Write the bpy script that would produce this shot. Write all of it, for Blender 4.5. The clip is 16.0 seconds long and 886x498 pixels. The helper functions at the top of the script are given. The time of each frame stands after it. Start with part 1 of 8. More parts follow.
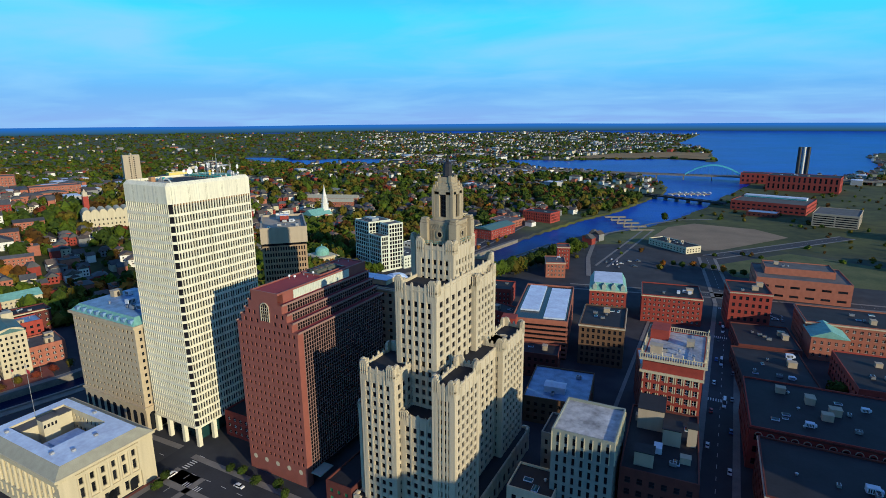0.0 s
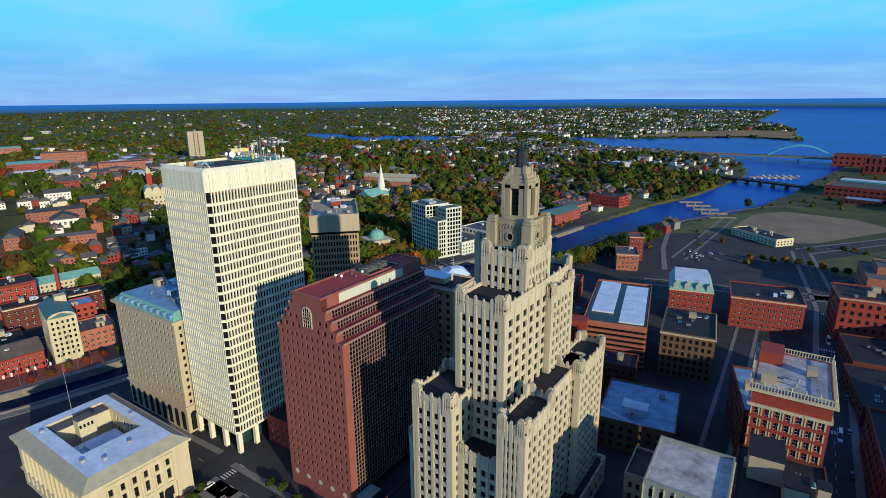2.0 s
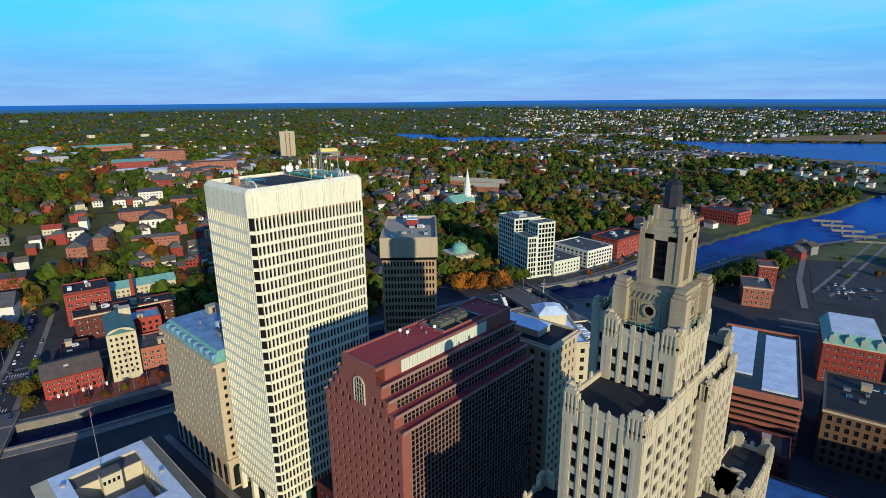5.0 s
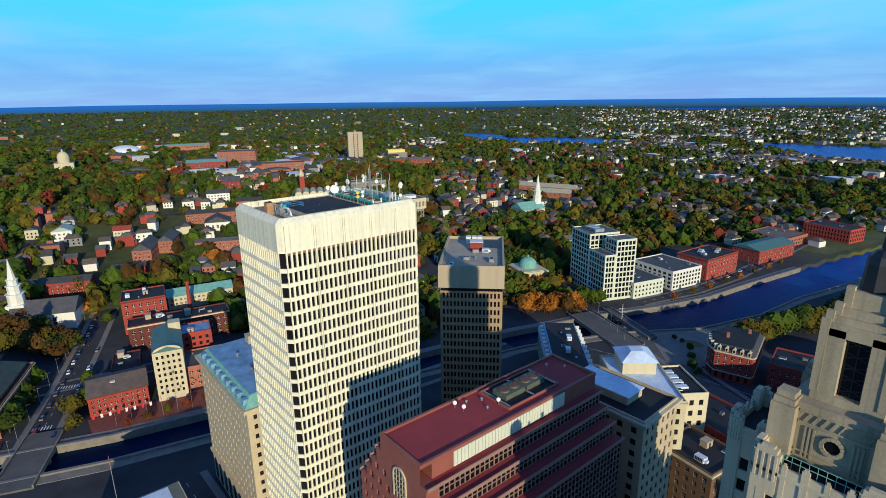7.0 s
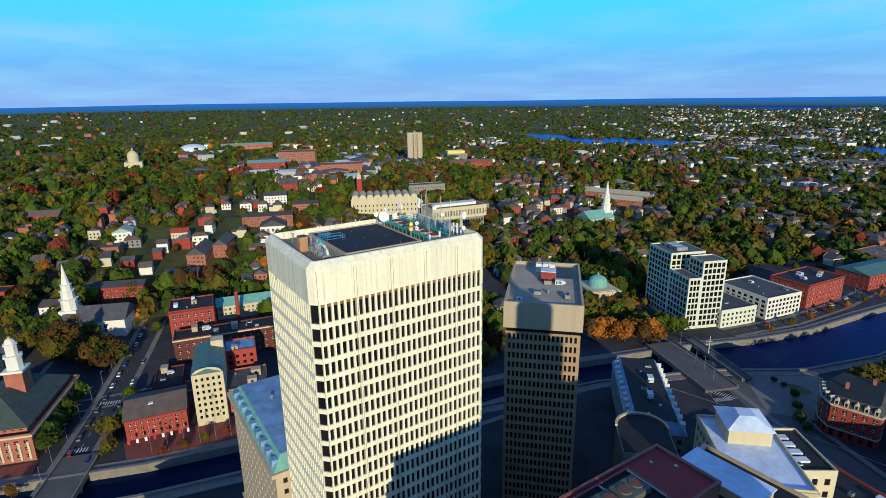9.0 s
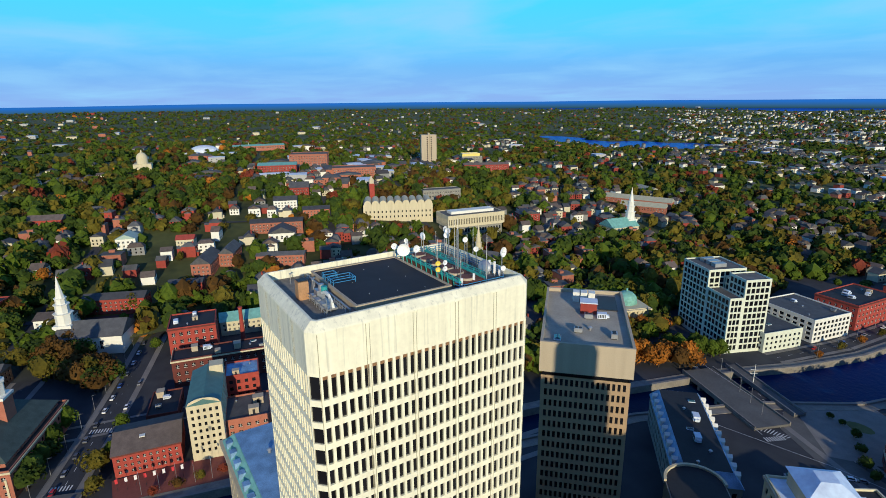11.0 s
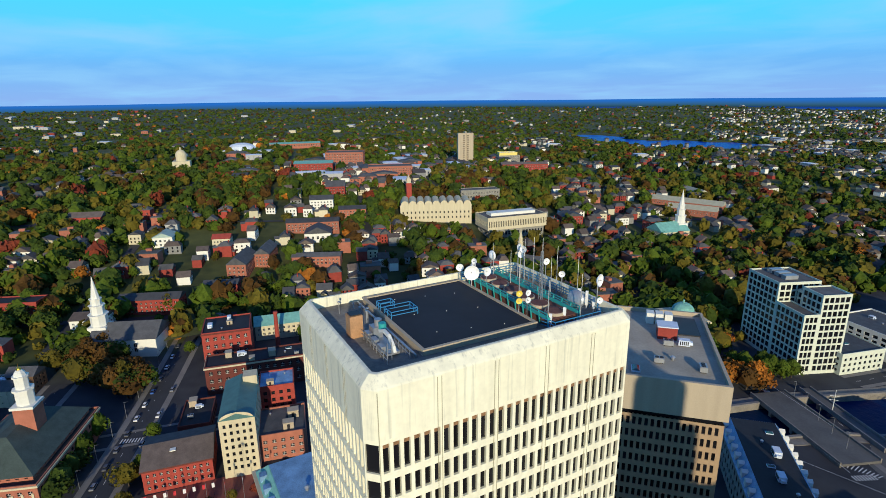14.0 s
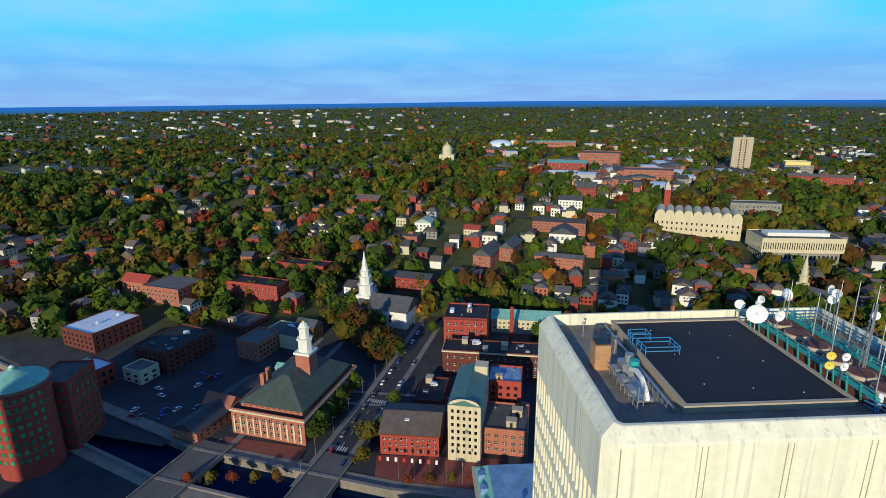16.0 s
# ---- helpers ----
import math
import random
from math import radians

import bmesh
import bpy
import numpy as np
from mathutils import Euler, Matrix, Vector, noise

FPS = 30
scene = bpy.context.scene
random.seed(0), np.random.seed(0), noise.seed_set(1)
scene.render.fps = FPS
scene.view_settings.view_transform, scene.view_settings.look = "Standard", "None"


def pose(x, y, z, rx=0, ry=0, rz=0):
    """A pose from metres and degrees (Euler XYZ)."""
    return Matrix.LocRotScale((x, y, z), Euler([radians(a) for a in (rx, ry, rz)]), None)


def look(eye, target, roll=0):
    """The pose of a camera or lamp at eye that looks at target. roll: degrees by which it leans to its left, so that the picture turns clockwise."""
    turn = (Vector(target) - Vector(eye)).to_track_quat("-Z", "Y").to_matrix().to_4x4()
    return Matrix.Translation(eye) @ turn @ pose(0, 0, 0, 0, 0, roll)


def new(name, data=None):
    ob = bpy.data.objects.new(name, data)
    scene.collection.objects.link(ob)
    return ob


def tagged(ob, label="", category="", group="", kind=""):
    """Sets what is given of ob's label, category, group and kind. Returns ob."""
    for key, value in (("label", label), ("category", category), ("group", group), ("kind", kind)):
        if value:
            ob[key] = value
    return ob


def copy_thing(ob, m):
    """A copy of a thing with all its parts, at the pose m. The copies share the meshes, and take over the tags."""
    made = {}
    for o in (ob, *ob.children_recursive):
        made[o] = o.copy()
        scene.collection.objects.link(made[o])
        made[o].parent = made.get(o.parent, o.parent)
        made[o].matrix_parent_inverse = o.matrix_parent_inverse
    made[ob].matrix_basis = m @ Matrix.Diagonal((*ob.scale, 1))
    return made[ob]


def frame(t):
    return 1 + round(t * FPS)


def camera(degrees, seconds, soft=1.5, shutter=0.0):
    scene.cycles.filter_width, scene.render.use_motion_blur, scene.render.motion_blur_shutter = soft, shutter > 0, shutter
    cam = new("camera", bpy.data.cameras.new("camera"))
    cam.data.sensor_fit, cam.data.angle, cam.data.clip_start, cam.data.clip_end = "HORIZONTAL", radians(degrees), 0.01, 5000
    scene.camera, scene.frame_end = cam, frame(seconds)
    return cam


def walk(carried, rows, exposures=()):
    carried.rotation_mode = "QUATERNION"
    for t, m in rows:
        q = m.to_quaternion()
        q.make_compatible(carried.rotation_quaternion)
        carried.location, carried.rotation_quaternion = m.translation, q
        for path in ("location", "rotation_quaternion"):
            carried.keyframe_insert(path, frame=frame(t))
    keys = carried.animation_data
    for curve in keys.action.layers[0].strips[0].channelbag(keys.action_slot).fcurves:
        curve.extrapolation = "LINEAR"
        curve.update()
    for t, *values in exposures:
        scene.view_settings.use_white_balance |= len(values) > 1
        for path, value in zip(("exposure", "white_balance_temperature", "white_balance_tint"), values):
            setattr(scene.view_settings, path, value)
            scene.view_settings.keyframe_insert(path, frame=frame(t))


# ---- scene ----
cam = camera(78.4, 16.0, soft=0.75)
PATH = [
    (0, (-0.354, 2.774, 144.675), (-1.274, 4.489, 144.214), -0.40),
    (0.5, (-5.042, 9.542, 144.986), (-6.005, 11.233, 144.525), -0.58),
    (1, (-9.811, 16.210, 145.140), (-10.846, 17.848, 144.643), -0.57),
    (1.5, (-14.694, 22.711, 145.155), (-15.751, 24.321, 144.617), -0.47),
    (2, (-19.633, 29.301, 145.195), (-20.718, 30.892, 144.655), -0.52),
    (2.5, (-24.754, 35.902, 145.221), (-25.873, 37.469, 144.681), -0.58),
    (3, (-29.926, 42.544, 145.292), (-31.071, 44.092, 144.752), -0.60),
    (3.5, (-35.207, 49.179, 145.270), (-36.386, 50.701, 144.729), -0.61),
    (4, (-40.456, 55.800, 145.421), (-41.692, 57.277, 144.881), -0.69),
    (4.2, (-42.646, 58.431, 145.506), (-43.906, 59.888, 144.967), -0.63),
    (6.3, (-67.763, 84.741, 148.308), (-69.172, 86.053, 147.767), -0.69),
    (6.5, (-70.234, 87.168, 148.579), (-71.663, 88.459, 148.038), -0.71),
    (7, (-76.518, 93.103, 149.303), (-78.007, 94.324, 148.763), -0.69),
    (7.5, (-82.929, 97.942, 149.686), (-84.458, 99.112, 149.145), -0.74),
    (8, (-89.724, 102.501, 150.289), (-91.291, 103.620, 149.748), -0.75),
    (8.5, (-96.997, 107.075, 150.755), (-98.593, 108.152, 150.213), -0.73),
    (9, (-104.536, 111.238, 151.678), (-106.147, 112.291, 151.136), -0.73),
    (11.3, (-132.335, 123.209, 152.965), (-133.971, 124.225, 152.423), -0.57),
    (11.5, (-134.099, 123.637, 152.916), (-135.735, 124.651, 152.371), -0.60),
    (12, (-138.037, 124.392, 152.670), (-139.686, 125.384, 152.126), -0.59),
    (12.5, (-141.565, 124.799, 152.397), (-143.228, 125.767, 151.854), -0.56),
    (13, (-144.757, 125.263, 152.177), (-146.431, 126.211, 151.633), -0.56),
    (13.5, (-147.563, 125.638, 152.024), (-149.246, 126.571, 151.481), -0.54),
    (14, (-150.065, 125.913, 151.956), (-151.756, 126.831, 151.412), -0.57),
    (14.5, (-152.195, 126.165, 152.136), (-153.895, 127.067, 151.592), -0.58),
    (15, (-154.365, 126.469, 152.084), (-156.072, 127.357, 151.540), -0.59),
    (15.3, (-155.636, 126.552, 152.041), (-157.351, 127.427, 151.498), -0.51),
    (15.4, (-156.088, 126.593, 151.999), (-157.821, 127.432, 151.456), -0.56),
    (15.5, (-156.560, 126.644, 151.938), (-158.326, 127.409, 151.394), -0.74),
    (15.6, (-157.050, 126.708, 151.857), (-158.862, 127.360, 151.314), -0.48),
    (15.7, (-157.560, 126.762, 151.753), (-159.416, 127.273, 151.211), -0.50),
    (15.8, (-158.074, 126.827, 151.630), (-159.967, 127.177, 151.089), -0.52),
    (15.9, (-158.577, 126.918, 151.492), (-160.491, 127.126, 150.952), -0.55),
    (16, (-159.055, 127.046, 151.345), (-160.980, 127.129, 150.807), -0.59),
]
walk(cam, [(t, look(eye, target, roll)) for t, eye, target, roll in PATH])

# ---- light: low sun, clear sky with thin streaks of cloud ----
SUN_WAY = Vector((1.0, -0.375, 0.27)).normalized()
world = bpy.data.worlds.new("sky")
scene.world = world
world.use_nodes = True
wn, wl = world.node_tree.nodes, world.node_tree.links
wn.clear()
sky = wn.new("ShaderNodeTexSky")
sky.sky_type, sky.sun_disc = "NISHITA", False
sky.sun_elevation, sky.sun_rotation = math.asin(SUN_WAY.z), math.atan2(SUN_WAY.x, SUN_WAY.y)
sky.altitude, sky.air_density, sky.dust_density, sky.ozone_density = 100, 1.0, 0.2, 4.0
wtc = wn.new("ShaderNodeTexCoord")
wsep = wn.new("ShaderNodeSeparateXYZ")
wl.new(wtc.outputs["Generated"], wsep.inputs[0])
wramp = wn.new("ShaderNodeValToRGB")
wramp.color_ramp.elements[0].position, wramp.color_ramp.elements[0].color = 0.0, (3.1, 6.0, 12.0, 1)
wramp.color_ramp.elements[1].position, wramp.color_ramp.elements[1].color = 1.0, (0.3, 0.75, 4.2, 1)
for spot, tone in ((0.05, (1.9, 6.3, 12.6, 1)), (0.10, (1.3, 8.5, 14.8, 1)), (0.17, (0.6, 9.6, 15.6, 1)), (0.26, (0.7, 4.8, 11.2, 1)), (0.5, (0.5, 1.6, 6.6, 1))):
    wramp.color_ramp.elements.new(spot).color = tone
wl.new(wsep.outputs["Z"], wramp.inputs[0])
wtint = wn.new("ShaderNodeMix")
wtint.data_type = "RGBA"
wtint.inputs["Factor"].default_value = 0.92
wl.new(sky.outputs[0], wtint.inputs["A"])
wl.new(wramp.outputs[0], wtint.inputs["B"])
# thin cloud: noise on the plane of the cloud deck
wdiv = wn.new("ShaderNodeVectorMath")
wdiv.operation = "DIVIDE"
wadd = wn.new("ShaderNodeMath")
wadd.operation, wadd.inputs[1].default_value = "ADD", 0.10
wl.new(wsep.outputs["Z"], wadd.inputs[0])
wcomb = wn.new("ShaderNodeCombineXYZ")
for k in range(3):
    wl.new(wadd.outputs[0], wcomb.inputs[k])
wl.new(wtc.outputs["Generated"], wdiv.inputs[0])
wl.new(wcomb.outputs[0], wdiv.inputs[1])
wmap = wn.new("ShaderNodeMapping")
wmap.inputs["Rotation"].default_value = (0, 0, radians(-35))
wmap.inputs["Scale"].default_value = (0.75, 0.95, 1.0)
wl.new(wdiv.outputs[0], wmap.inputs[0])
wnoise = wn.new("ShaderNodeTexNoise")
wnoise.inputs["Scale"].default_value, wnoise.inputs["Detail"].default_value, wnoise.inputs["Roughness"].default_value = 0.8, 7, 0.52
wnoise.inputs["Distortion"].default_value = 0.35
wl.new(wmap.outputs[0], wnoise.inputs["Vector"])
wcl = wn.new("ShaderNodeValToRGB")
wcl.color_ramp.elements[0].position, wcl.color_ramp.elements[0].color = 0.43, (0, 0, 0, 1)
wcl.color_ramp.elements[1].position, wcl.color_ramp.elements[1].color = 0.74, (0.72, 0.72, 0.72, 1)
wl.new(wnoise.outputs["Fac"], wcl.inputs[0])
wmix = wn.new("ShaderNodeMix")
wmix.data_type = "RGBA"
wl.new(wcl.outputs[0], wmix.inputs["Factor"])
wl.new(wtint.outputs["Result"], wmix.inputs["A"])
wmix.inputs["B"].default_value = (3.9, 8.4, 12.6, 1)
wbg = wn.new("ShaderNodeBackground")
wbg.inputs["Strength"].default_value = 0.085
wl.new(wmix.outputs["Result"], wbg.inputs["Color"])
wout = wn.new("ShaderNodeOutputWorld")
wl.new(wbg.outputs[0], wout.inputs["Surface"])

sun = bpy.data.lights.new("sun", "SUN")
sun.energy, sun.angle, sun.color = 4.65, radians(0.53), (0.97, 0.865, 0.63)
sun_ob = new("sun", sun)
sun_ob.matrix_world = look(SUN_WAY * 1000, (0, 0, 0))
scene.view_settings.exposure = -0.1

# ---- materials ----
def material(name, color, rough=0.8, metal=0.0, vary=0.18, scale=0.25, fine=3.0, bump=0.0, streak=False, random_tone=0.0, spec=0.4, second=None, stain=0.0):
    m = bpy.data.materials.new(name)
    m.use_nodes = True
    nt = m.node_tree
    n, l = nt.nodes, nt.links
    p = n["Principled BSDF"]
    p.inputs["Roughness"].default_value, p.inputs["Metallic"].default_value = rough, metal
    p.inputs["Specular IOR Level"].default_value = spec
    tc = n.new("ShaderNodeTexCoord")
    mp = n.new("ShaderNodeMapping")
    if streak:
        mp.inputs["Scale"].default_value = (1.6, 1.6, 0.09)
    l.new(tc.outputs["Object"], mp.inputs[0])
    big = n.new("ShaderNodeTexNoise")
    big.inputs["Scale"].default_value, big.inputs["Detail"].default_value = scale, 4
    l.new(mp.outputs[0], big.inputs["Vector"])
    small = n.new("ShaderNodeTexNoise")
    small.inputs["Scale"].default_value, small.inputs["Detail"].default_value = fine, 2
    l.new(tc.outputs["Object"], small.inputs["Vector"])
    mx = n.new("ShaderNodeMath")
    mx.operation = "MULTIPLY_ADD"
    l.new(small.outputs["Fac"], mx.inputs[0])
    mx.inputs[1].default_value = 0.5
    l.new(big.outputs["Fac"], mx.inputs[2])
    rp = n.new("ShaderNodeMapRange")
    rp.inputs["From Min"].default_value, rp.inputs["From Max"].default_value = 0.45, 1.05
    l.new(mx.outputs[0], rp.inputs["Value"])
    mix = n.new("ShaderNodeMix")
    mix.data_type = "RGBA"
    l.new(rp.outputs[0], mix.inputs["Factor"])
    dark = tuple(c * (1 - vary) for c in color)
    light = tuple(min(1, c * (1 + vary)) for c in (second or color))
    mix.inputs["A"].default_value, mix.inputs["B"].default_value = (*dark, 1), (*light, 1)
    out = mix.outputs["Result"]
    if stain:
        # long narrow runs of grime down the face
        ms = n.new("ShaderNodeMapping")
        ms.inputs["Scale"].default_value = (1.5, 1.5, 0.045)
        l.new(tc.outputs["Object"], ms.inputs[0])
        ns = n.new("ShaderNodeTexNoise")
        ns.inputs["Scale"].default_value, ns.inputs["Detail"].default_value, ns.inputs["Roughness"].default_value = 1.0, 6, 0.65
        l.new(ms.outputs[0], ns.inputs["Vector"])
        rs = n.new("ShaderNodeMapRange")
        rs.inputs["From Min"].default_value, rs.inputs["From Max"].default_value, rs.inputs["To Max"].default_value = 0.54, 0.72, stain
        l.new(ns.outputs["Fac"], rs.inputs["Value"])
        xs = n.new("ShaderNodeMix")
        xs.data_type = "RGBA"
        l.new(rs.outputs[0], xs.inputs["Factor"])
        l.new(out, xs.inputs["A"])
        xs.inputs["B"].default_value = (color[0] * 0.35, color[1] * 0.37, color[2] * 0.42, 1)
        out = xs.outputs["Result"]
    if random_tone:
        oi = n.new("ShaderNodeObjectInfo")
        r2 = n.new("ShaderNodeMapRange")
        r2.inputs["To Min"].default_value, r2.inputs["To Max"].default_value = 1 - random_tone, 1 + random_tone
        l.new(oi.outputs["Random"], r2.inputs["Value"])
        hs = n.new("ShaderNodeHueSaturation")
        l.new(r2.outputs[0], hs.inputs["Value"])
        l.new(out, hs.inputs["Color"])
        out = hs.outputs[0]
    l.new(out, p.inputs["Base Color"])
    if bump:
        b = n.new("ShaderNodeBump")
        b.inputs["Strength"].default_value, b.inputs["Distance"].default_value = bump, 0.1
        l.new(mx.outputs[0], b.inputs["Height"])
        l.new(b.outputs[0], p.inputs["Normal"])
    return m


def leaf_material(name, color, second):
    m = material(name, color, 0.85, vary=0.3, scale=0.11, fine=0.9, second=second, random_tone=0.25, spec=0.15)
    return m


M = {}
M["concrete"] = material("white_concrete", (0.77, 0.735, 0.56), 0.75, vary=0.13, scale=0.35, fine=1.2, streak=True)
M["concrete_stained"] = material("stained_white_concrete", (0.77, 0.735, 0.56), 0.75, vary=0.13, scale=0.35, fine=1.2, streak=True, stain=0.55)
M["limestone"] = material("limestone", (0.52, 0.45, 0.32), 0.85, vary=0.16, scale=0.25, streak=True, bump=0.05, stain=0.25)
M["limestone_worn"] = material("weathered_limestone", (0.36, 0.30, 0.20), 0.9, vary=0.28, scale=0.25, streak=True, bump=0.05, stain=0.55)
M["deck_grey"] = material("worn_grey_deck", (0.10, 0.097, 0.092), 0.9, vary=0.25, scale=0.1, fine=1.0)
M["limestone_pale"] = material("limestone_pale", (0.55, 0.48, 0.32), 0.85, vary=0.12, scale=0.3, streak=True)
M["tan_brick"] = material("tan_brick", (0.48, 0.39, 0.26), 0.9, vary=0.12, scale=0.4)
M["granite_red"] = material("red_granite", (0.275, 0.09, 0.068), 0.55, vary=0.15, scale=0.3)
M["brick_red"] = material("red_brick", (0.30, 0.048, 0.034), 0.9, vary=0.2, scale=0.35, random_tone=0.15)
M["brick_dark"] = material("dark_brick", (0.13, 0.033, 0.025), 0.9, vary=0.22, scale=0.35, random_tone=0.12)
M["brick_orange"] = material("orange_brick", (0.35, 0.125, 0.08), 0.9, vary=0.18, scale=0.35, random_tone=0.12)
M["brown_stone"] = material("brown_stone", (0.15, 0.085, 0.048), 0.9, vary=0.2, scale=0.3)
M["grey_stone"] = material("grey_stone", (0.24, 0.23, 0.2), 0.9, vary=0.18, scale=0.3)
M["pale_panel"] = material("pale_panel", (0.60, 0.63, 0.51), 0.6, vary=0.06, scale=0.4)
M["green_grey"] = material("green_grey_panel", (0.22, 0.25, 0.22), 0.7, vary=0.12, scale=0.4)
M["dark_bronze"] = material("bronze_tower_panel", (0.36, 0.245, 0.145), 0.7, vary=0.12, scale=0.3)
M["buff"] = material("buff_concrete", (0.42, 0.345, 0.245), 0.8, vary=0.1, scale=0.3, streak=True)
M["white_paint"] = material("white_paint", (0.7, 0.69, 0.62), 0.6, vary=0.05, scale=0.5)
M["cream_paint"] = material("cream_paint", (0.58, 0.52, 0.36), 0.7, vary=0.07, scale=0.5, random_tone=0.15)
M["grey_paint"] = material("grey_clapboard", (0.30, 0.30, 0.29), 0.8, vary=0.1, scale=0.5, random_tone=0.3)
M["yellow_paint"] = material("yellow_paint", (0.72, 0.58, 0.16), 0.7, vary=0.07, scale=0.5)
M["glass"] = material("window_glass", (0.012, 0.014, 0.018), 0.2, vary=0.35, scale=0.15, fine=0.5, random_tone=0.5, spec=0.3)
M["glass_teal"] = material("teal_glass", (0.02, 0.07, 0.07), 0.08, vary=0.3, scale=0.15, fine=0.5, random_tone=0.4, spec=0.7)
M["glass_black"] = material("black_glass", (0.010, 0.010, 0.013), 0.2, vary=0.3, scale=0.1, fine=0.5, random_tone=0.5, spec=0.25)
M["glass_green"] = material("green_glass", (0.03, 0.22, 0.10), 0.1, vary=0.3, scale=0.1, random_tone=0.4, spec=0.7)
M["frame_white"] = material("white_frames", (0.72, 0.70, 0.64), 0.5, vary=0.05)
M["roof_black"] = material("black_roof_membrane", (0.016, 0.017, 0.022), 0.8, vary=0.4, scale=0.12, fine=0.8)
M["roof_deck"] = material("dark_roof_deck", (0.013, 0.014, 0.02), 0.75, vary=0.35, scale=0.10, fine=0.5)
M["roof_tan"] = material("tan_roof_gravel", (0.36, 0.32, 0.25), 0.95, vary=0.2, scale=0.15, fine=1.5)
M["roof_grey"] = material("grey_roof_gravel", (0.105, 0.103, 0.10), 0.95, vary=0.3, scale=0.15, fine=1.5, random_tone=0.2)
M["roof_slate"] = material("slate_roof", (0.070, 0.071, 0.075), 0.8, vary=0.3, scale=0.3, fine=2.0, random_tone=0.3)
M["slate_green"] = material("green_slate_roof", (0.050, 0.072, 0.062), 0.8, vary=0.3, scale=0.3, fine=2.0)
M["roof_brown"] = material("brown_shingle_roof", (0.12, 0.092, 0.078), 0.9, vary=0.3, scale=0.3, fine=2.0, random_tone=0.3)
M["roof_white"] = material("white_roof_membrane", (0.60, 0.66, 0.74), 0.7, vary=0.15, scale=0.15, fine=0.6)
M["roof_stained"] = material("stained_pale_roof", (0.38, 0.39, 0.40), 0.85, vary=0.55, scale=0.16, fine=0.7)
M["roof_sky"] = material("blue_white_membrane", (0.60, 0.72, 0.90), 0.7, vary=0.2, scale=0.15, fine=0.6)
M["roof_red"] = material("red_roof_membrane", (0.30, 0.04, 0.045), 0.85, vary=0.16, scale=0.2)
M["roof_blue"] = material("blue_grey_metal_roof", (0.17, 0.30, 0.46), 0.5, vary=0.45, scale=0.25)
M["copper"] = material("green_copper", (0.17, 0.40, 0.34), 0.7, vary=0.25, scale=0.4)
M["roof_teal"] = material("dark_teal_metal_roof", (0.07, 0.16, 0.15), 0.6, vary=0.2, scale=0.3)
M["copper_pale"] = material("pale_copper_roof", (0.33, 0.42, 0.36), 0.7, vary=0.12, scale=0.4)
M["steel_teal"] = material("teal_painted_steel", (0.03, 0.32, 0.30), 0.5, vary=0.1)
M["steel_blue"] = material("blue_painted_steel", (0.04, 0.22, 0.42), 0.5, vary=0.1)
M["steel_cyan"] = material("cyan_painted_steel", (0.10, 0.50, 0.55), 0.5, vary=0.1)
M["steel"] = material("galvanised_steel", (0.42, 0.43, 0.44), 0.45, metal=0.7, vary=0.2)
M["rust"] = material("rusty_fan", (0.16, 0.06, 0.04), 0.8, vary=0.3, scale=1.0)
M["dark_metal"] = material("dark_metal", (0.04, 0.04, 0.045), 0.5, metal=0.5, vary=0.2)
M["gold"] = material("gilded_metal", (0.80, 0.50, 0.10), 0.3, metal=1.0, vary=0.1)
M["white_dish"] = material("white_dish_plastic", (0.82, 0.82, 0.80), 0.4, vary=0.04)
M["yellow_dish"] = material("yellow_dish_plastic", (0.75, 0.55, 0.08), 0.4, vary=0.04)
M["roof_stone"] = material("weathered_stone_roof", (0.36, 0.35, 0.26), 0.9, vary=0.15, scale=0.3)
M["asphalt"] = material("asphalt", (0.036, 0.038, 0.045), 0.9, vary=0.25, scale=0.08, fine=1.2)
M["paving"] = material("pale_paving", (0.19, 0.175, 0.16), 0.9, vary=0.2, scale=0.2, fine=1.5)
M["paving_red"] = material("red_brick_paving", (0.20, 0.06, 0.045), 0.9, vary=0.2, scale=0.2, fine=1.5)
M["line"] = material("road_paint", (0.60, 0.60, 0.58), 0.8, vary=0.2, scale=0.6)
M["grass"] = material("grass", (0.055, 0.095, 0.025), 0.95, vary=0.35, scale=0.05, fine=0.6, second=(0.10, 0.10, 0.035))
M["sand"] = material("bare_sandy_earth", (0.24, 0.17, 0.105), 0.95, vary=0.25, scale=0.03, fine=0.5)
M["marsh"] = material("brown_marsh", (0.25, 0.15, 0.05), 0.95, vary=0.3, scale=0.01, fine=0.2)
M["quay"] = material("quay_stone", (0.20, 0.18, 0.15), 0.9, vary=0.3, scale=0.25, fine=1.5)
M["bark"] = material("bark", (0.07, 0.05, 0.035), 0.95, vary=0.3, scale=1.0)
M["leaf_green"] = leaf_material("leaf_green", (0.022, 0.049, 0.005), (0.071, 0.099, 0.008))
M["leaf_dark"] = leaf_material("leaf_dark_green", (0.014, 0.034, 0.006), (0.045, 0.067, 0.008))
M["leaf_olive"] = leaf_material("leaf_olive", (0.049, 0.044, 0.007), (0.102, 0.081, 0.009))
M["leaf_brown"] = leaf_material("leaf_brown", (0.055, 0.030, 0.008), (0.101, 0.049, 0.010))
M["leaf_orange"] = leaf_material("leaf_orange", (0.185, 0.063, 0.012), (0.353, 0.126, 0.015))
M["leaf_red"] = leaf_material("leaf_red", (0.118, 0.024, 0.015), (0.185, 0.038, 0.017))
M["mullion_rose"] = material("rose_metal_mullion", (0.30, 0.18, 0.15), 0.5, vary=0.1)
